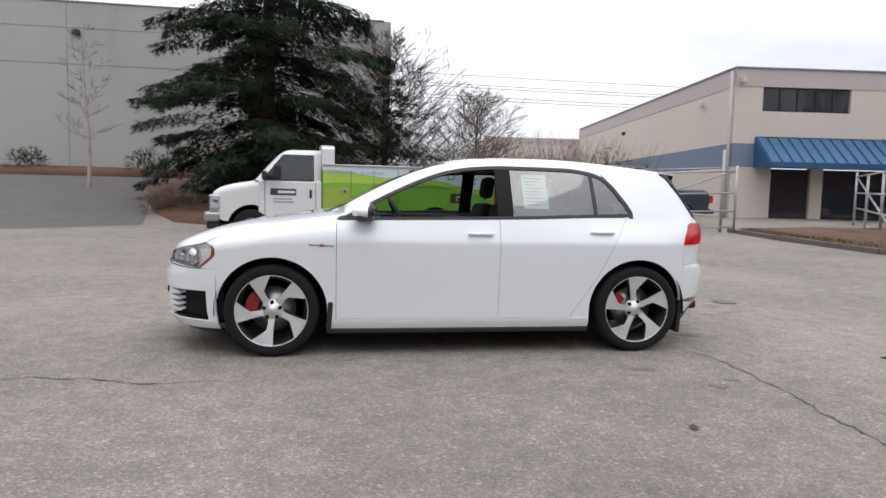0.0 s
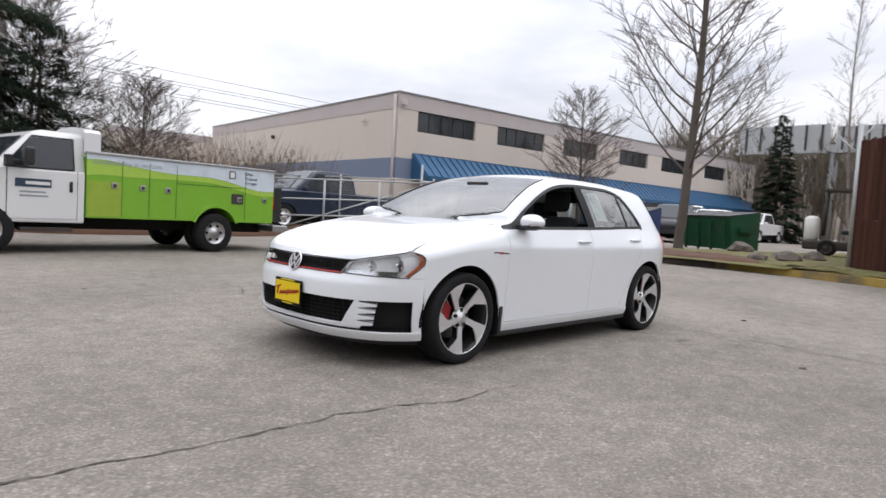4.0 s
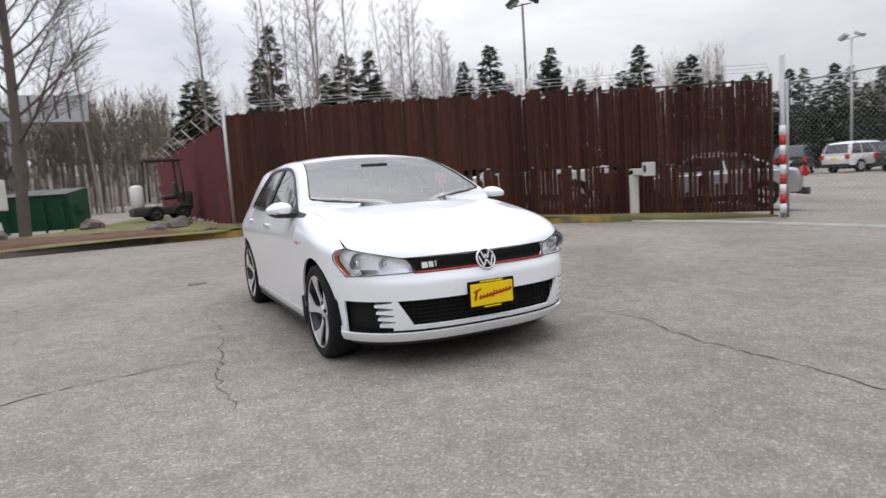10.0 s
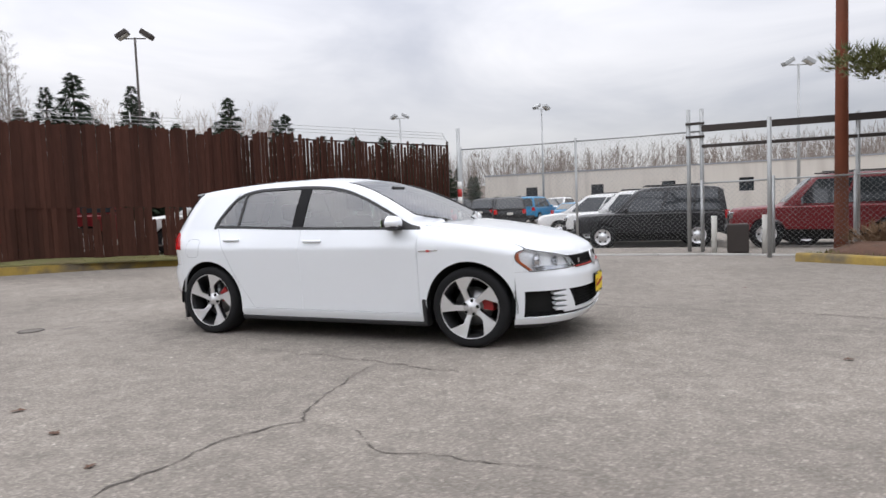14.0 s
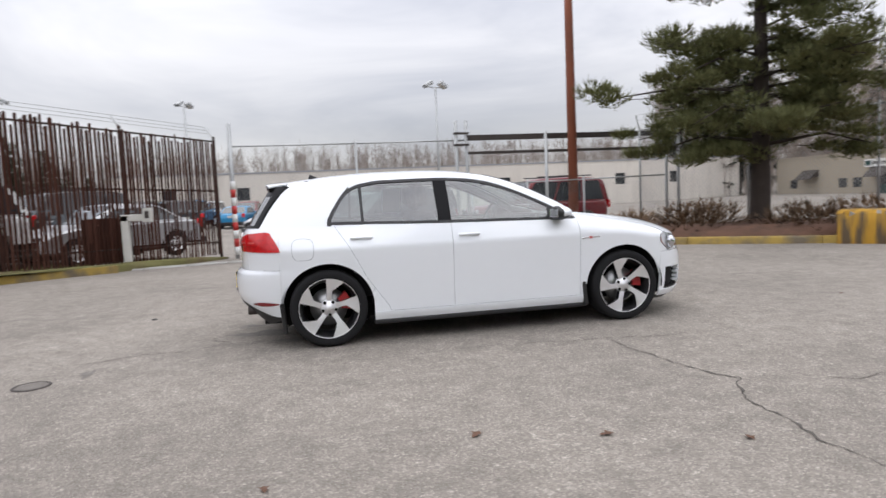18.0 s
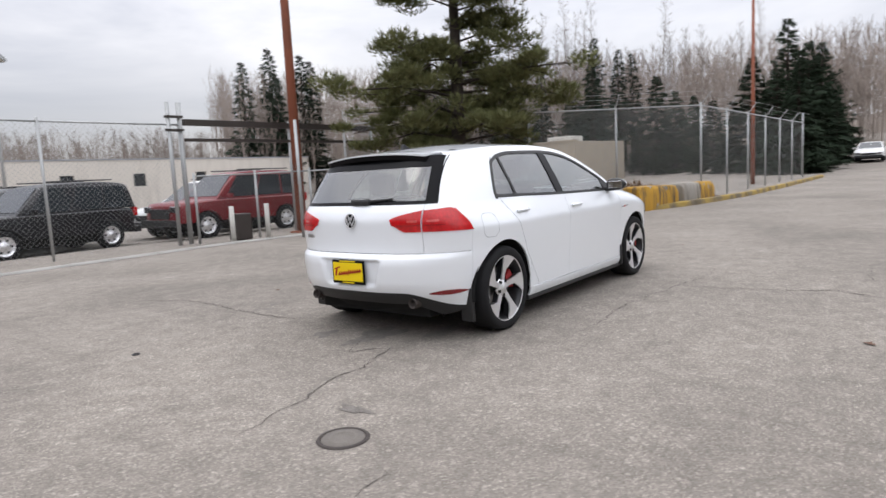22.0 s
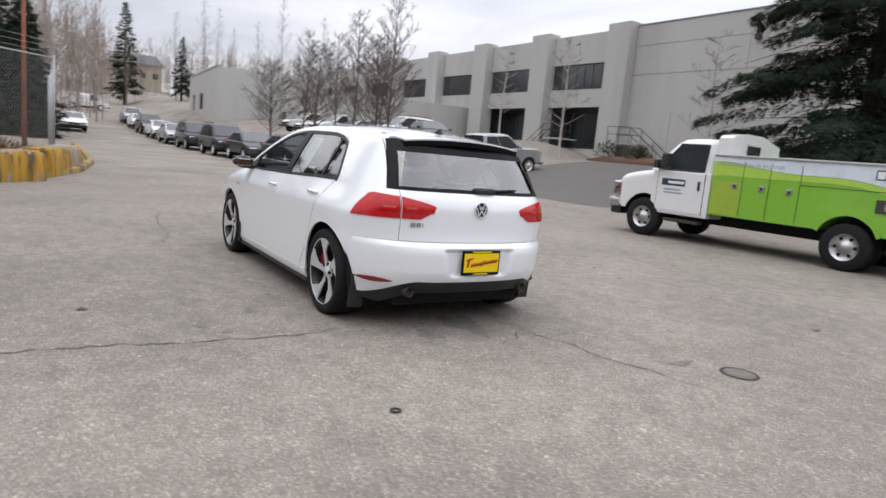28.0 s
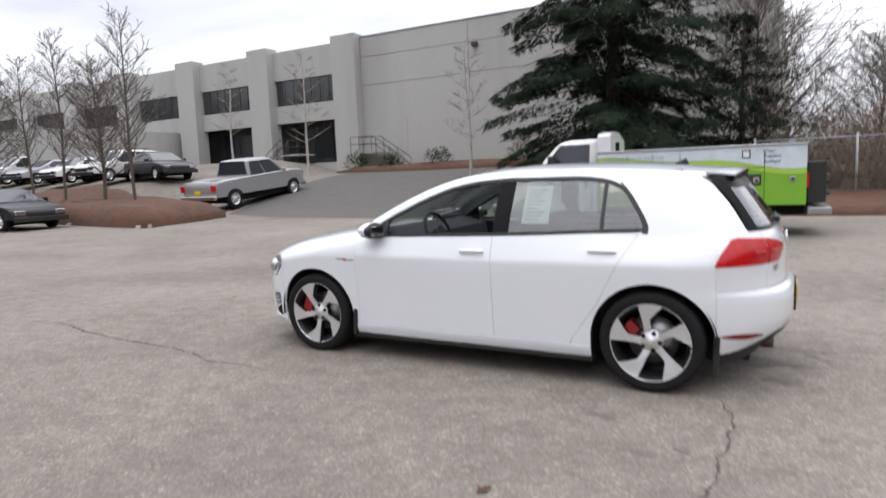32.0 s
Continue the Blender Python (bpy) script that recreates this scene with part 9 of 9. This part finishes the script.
lamp_post(22.2, -17.0, 9.7, 2, 30)
lamp_post(-7.3, -34.9, 8.6, 2, 20, 0.1, "tall grey parking-lot lamp post with floodlights", M_GALV)
lamp_post(10.0, -46, 9.0, 2, 60, 0.1, "tall grey parking-lot lamp post with floodlights", M_GALV)
lamp_post(-26, -2.9, 8.2, 1, 90, 0.1, "rust-brown street lamp beside the compound fence", M_RUSTPOLE)
lamp_post(22, -44, 9.0, 2, 0, 0.1, "tall grey parking-lot lamp post with floodlights", M_GALV)


def mailbox():
    b = thing("cluster_mailbox", "grey cluster mailbox unit on a concrete pedestal", "mailbox", pose(10.35, 4.7, ground_z(10.35, 4.7) + 0.12, 0, 0, 118))
    part("pedestal", boxed(-0.15, -0.15, 0, 0.15, 0.15, 0.78, 0.01), M_CONC, b)
    part("cabinet", boxed(-0.46, -0.24, 0.78, 0.46, 0.24, 1.42, 0.012), M_DULLWHITE, b)
    for i in range(3):
        for j in range(5):
            door = part("mailbox_door", boxed(-0.43 + 0.29 * i, 0.24, 0.81 + 0.118 * j, -0.16 + 0.29 * i, 0.248, 0.915 + 0.118 * j, 0.003), M_DULLWHITE, b)
            part("lock", boxed(-0.19 + 0.29 * i, 0.248, 0.85 + 0.118 * j, -0.175 + 0.29 * i, 0.252, 0.865 + 0.118 * j), M_DARKIRON, door)


mailbox()


def dumpster(x, y, rz, mat, label, L=1.9, D=1.3, H=1.25):
    d = thing("dumpster", label, "dumpster", pose(x, y, ground_z(x, y) + 0.05, 0, 0, rz))
    bm = bmesh.new()
    prism(bm, [(-D / 2, 0.1), (D / 2 - 0.2, 0.1), (D / 2, H * 0.85), (-D / 2, H)], -L / 2, L / 2, "x")
    part("bin", bm, mat, d)
    for k in (-1, 1):
        bm = bmesh.new()
        sheet([[Vector((k * L / 4 - L / 4.2, -D / 2 - 0.03, H + 0.03)), Vector((k * L / 4 - L / 4.2, D / 2 + 0.05, H * 0.85 + 0.04))], [Vector((k * L / 4 + L / 4.2, -D / 2 - 0.03, H + 0.03)), Vector((k * L / 4 + L / 4.2, D / 2 + 0.05, H * 0.85 + 0.04))]][::-1], 0.04, bm=bm)
        part("lid", bm, M_BLACKPLASTIC, d)
        part("lift_pocket", boxed(k * (L / 2 + 0.05) - 0.05, -0.25, H * 0.5, k * (L / 2 + 0.05) + 0.05, 0.3, H * 0.62), mat, d)
    for k in range(4):
        x0 = -L / 2 + 0.2 + k * (L - 0.4) / 3
        part("rib", boxed(x0 - 0.03, D / 2 - 0.12, 0.12, x0 + 0.03, D / 2 - 0.06, H * 0.8), mat, d, at=pose(0, 0, 0, -8))


dumpster(16.0, 4.1, 70, M_GREENDUMP, "dark green steel dumpster with a black lid")
dumpster(14.6, 6.6, 100, M_BLUEDUMP, "blue steel dumpster with labels and black lids")
dumpster(16.6, 8.2, 100, M_BLUEDUMP, "dark blue steel dumpster standing behind another", 2.0, 1.3, 1.5)
pal = thing("pallet_stack", "loose stack of weathered wooden pallets", "pallet", pose(12.6, 7.0, ground_z(12.6, 7), 0, 0, 30))
for layer in range(3):
    for k in range(7):
        part("board", boxed(-0.6 + 0.18 * k, -0.55, 0.10 + 0.14 * layer, -0.46 + 0.18 * k, 0.55, 0.122 + 0.14 * layer), M_WOOD, pal, at=pose(0.04 * layer, 0, 0, 0, 0, 5 * layer))
    for y in (-0.5, 0, 0.46):
        part("bearer", boxed(-0.6, y, 0.02 + 0.14 * layer, 0.62, y + 0.05, 0.10 + 0.14 * layer), M_WOOD, pal, at=pose(0.04 * layer, 0, 0, 0, 0, 5 * layer))


def boulder(x, y, r, seed):
    bm, rnd = bmesh.new(), random.Random(seed)
    bmesh.ops.create_icosphere(bm, subdivisions=2, radius=r)
    for v in bm.verts:
        v.co *= rnd.uniform(0.82, 1.12)
        v.co.z *= 0.7
    solo("boulder", bm, M_ROCK, "rough grey-brown boulder at the verge", "rock", group="boulders", at=pose(x, y, ground_z(x, y) + r * 0.35 + 0.08))


for k, (x, y, r) in enumerate(((10.6, 5.7, 0.22), (12.9, 4.9, 0.3), (14.6, 2.9, 0.35), (11.4, 1.4, 0.25), (12.0, 0.9, 0.3), (12.8, 1.3, 0.22), (13.3, 0.7, 0.28))):
    boulder(x, y, r, 200 + k)
# small forklift-like machine parked on the grass by the corner
mac = thing("yard_machine", "small dark forklift with a white gas tank parked on grass", "machine", pose(17.0, 0.85, ground_z(17.0, 0.85) + 0.13, 0, 0, 100))
part("chassis", boxed(-0.55, -0.42, 0.18, 1.05, 0.42, 0.45, 0.06), M_DARKIRON, mac)
part("counterweight", boxed(-0.78, -0.40, 0.30, -0.5, 0.40, 0.92, 0.08), M_DARKIRON, mac)
part("seat", boxed(-0.32, -0.24, 0.66, 0.1, 0.24, 0.80, 0.05), M_BLACKPLASTIC, mac)
part("backrest", boxed(-0.40, -0.24, 0.76, -0.28, 0.24, 1.22, 0.05), M_BLACKPLASTIC, mac)
for x in (-0.5, 0.55):
    for y in (-0.38, 0.38):
        part("roof_post", tubed((x, y, 0.6), (x * 0.9, y * 0.9, 1.92), 0.035, n=6), M_DARKIRON, mac)
guard = part("overhead_guard", boxed(-0.55, -0.42, 1.9, 0.6, 0.42, 1.96, 0.02), M_DARKIRON, mac)
for y in (-0.28, -0.1, 0.08, 0.26):
    part("guard_bar", boxed(-0.5, y, 1.963, 0.55, y + 0.05, 1.99), M_DARKIRON, guard)
tank = bmesh.new()
lathe(tank, [(0.0, 0.0), (0.14, 0.02), (0.2, 0.09), (0.2, 0.66), (0.14, 0.74), (0.0, 0.76)], 20, axis="Z")
part("gas_tank", tank, M_WHITE, mac, "white gas tank", shade=True, at=pose(0.85, 0.1, 0.42))
for x in (-0.4, 0.42):
    for q in (-1, 1):
        road_wheel(mac, x, q * 0.42, 0.24, 0.18, M_DARKIRON, q)
# overhead sign gantry seen from behind, far to the east
gan = thing("sign_gantry", "highway sign gantry of grey steel seen from behind", "sign gantry", pose(49, 6.5, 0, 0, 0, 90))
part("column", tubed((2.4, 0, 0), (2.4, 0, 7.28), 0.3, n=12), M_GALV, gan)
part("beam", boxed(-2.6, -0.4, 7.3, 8.9, 0.38, 7.8), M_GALV, gan)
for x0, x1, z1 in ((-2.65, 2.2, 9.1), (2.6, 9.0, 9.3)):
    sb = part("sign_back", boxed(x0, 0.4, 7.35, x1, 0.5, z1), M_GALV, gan)
    for k in range(6):
        x = x0 + (x1 - x0) * (k + 0.5) / 6
        part("stiffener", boxed(x - 0.06, 0.503, 7.4, x + 0.06, 0.62, z1 - 0.05), M_DARKIRON, sb)
    part("walkway", boxed(x0, 0.503, 7.1, x1, 1.3, 7.25), M_GALV, sb)
# sagging power lines high to the north
for k in range(5):
    bm = bmesh.new()
    z = 12.5 + 1.3 * (k % 3) + 0.2 * k
    pts = [(-40 + 22 * j, 70 + 0.5 * k, z + 0.012 * (j - 3.5) ** 2 * 6) for j in range(8)]
    for a, b in zip(pts, pts[1:]):
        tube(bm, a, b, 0.025, n=4, caps=False)
    solo("power_line", bm, M_DARKIRON, "thin dark power line strung across the sky", "cable", group="power lines")
# tufts of grass and litter of leaves along the verges
def tufts(name, label, mat, places, h, seed):
    bm, rnd = bmesh.new(), random.Random(seed)
    for x, y, z in places:
        for _ in range(5):
            a = rnd.uniform(0, math.tau)
            b = Vector((x + rnd.uniform(-0.05, 0.05), y + rnd.uniform(-0.05, 0.05), z))
            t = b + Vector((math.cos(a) * h * 0.5, math.sin(a) * h * 0.5, h * rnd.uniform(0.5, 1.2)))
            s = Vector((-math.sin(a), math.cos(a), 0)) * 0.012
            bm.faces.new([bm.verts.new(q) for q in (b - s, b + s, t)])
    solo(name, bm, mat, label, "grass", "stuff")


def along_kerb(line, off0, off1, n, seed, dz):
    rnd, pts, out = random.Random(seed), along(line, 0.5), []
    for _ in range(n):
        k = rnd.randrange(len(pts) - 1)
        a, b = Vector(pts[k]), Vector(pts[k + 1])
        d = (b - a).normalized()
        p = a.lerp(b, rnd.random()) + Vector((d.y, -d.x)) * rnd.uniform(off0, off1)
        out.append((p.x, p.y, ground_z(p.x, p.y) + dz))
    return out


tufts("grass_tufts", "short tufts of winter grass behind the kerb", M_GRASS, along_kerb(EAST_KERB[::-1], 0.2, 1.3, 1500, 301, 0.08), 0.09, 302)
tufts("grass_tufts", "short tufts of winter grass by the planting bed", M_GRASS, along_kerb(SW_KERB[:4], -1.2, -0.2, 500, 303, 0.08), 0.09, 304)
tufts("leaf_litter", "brown leaf litter along the kerb", M_BRUSH, along_kerb(EAST_KERB[::-1], -0.1, 0.9, 500, 305, 0.1), 0.06, 306)
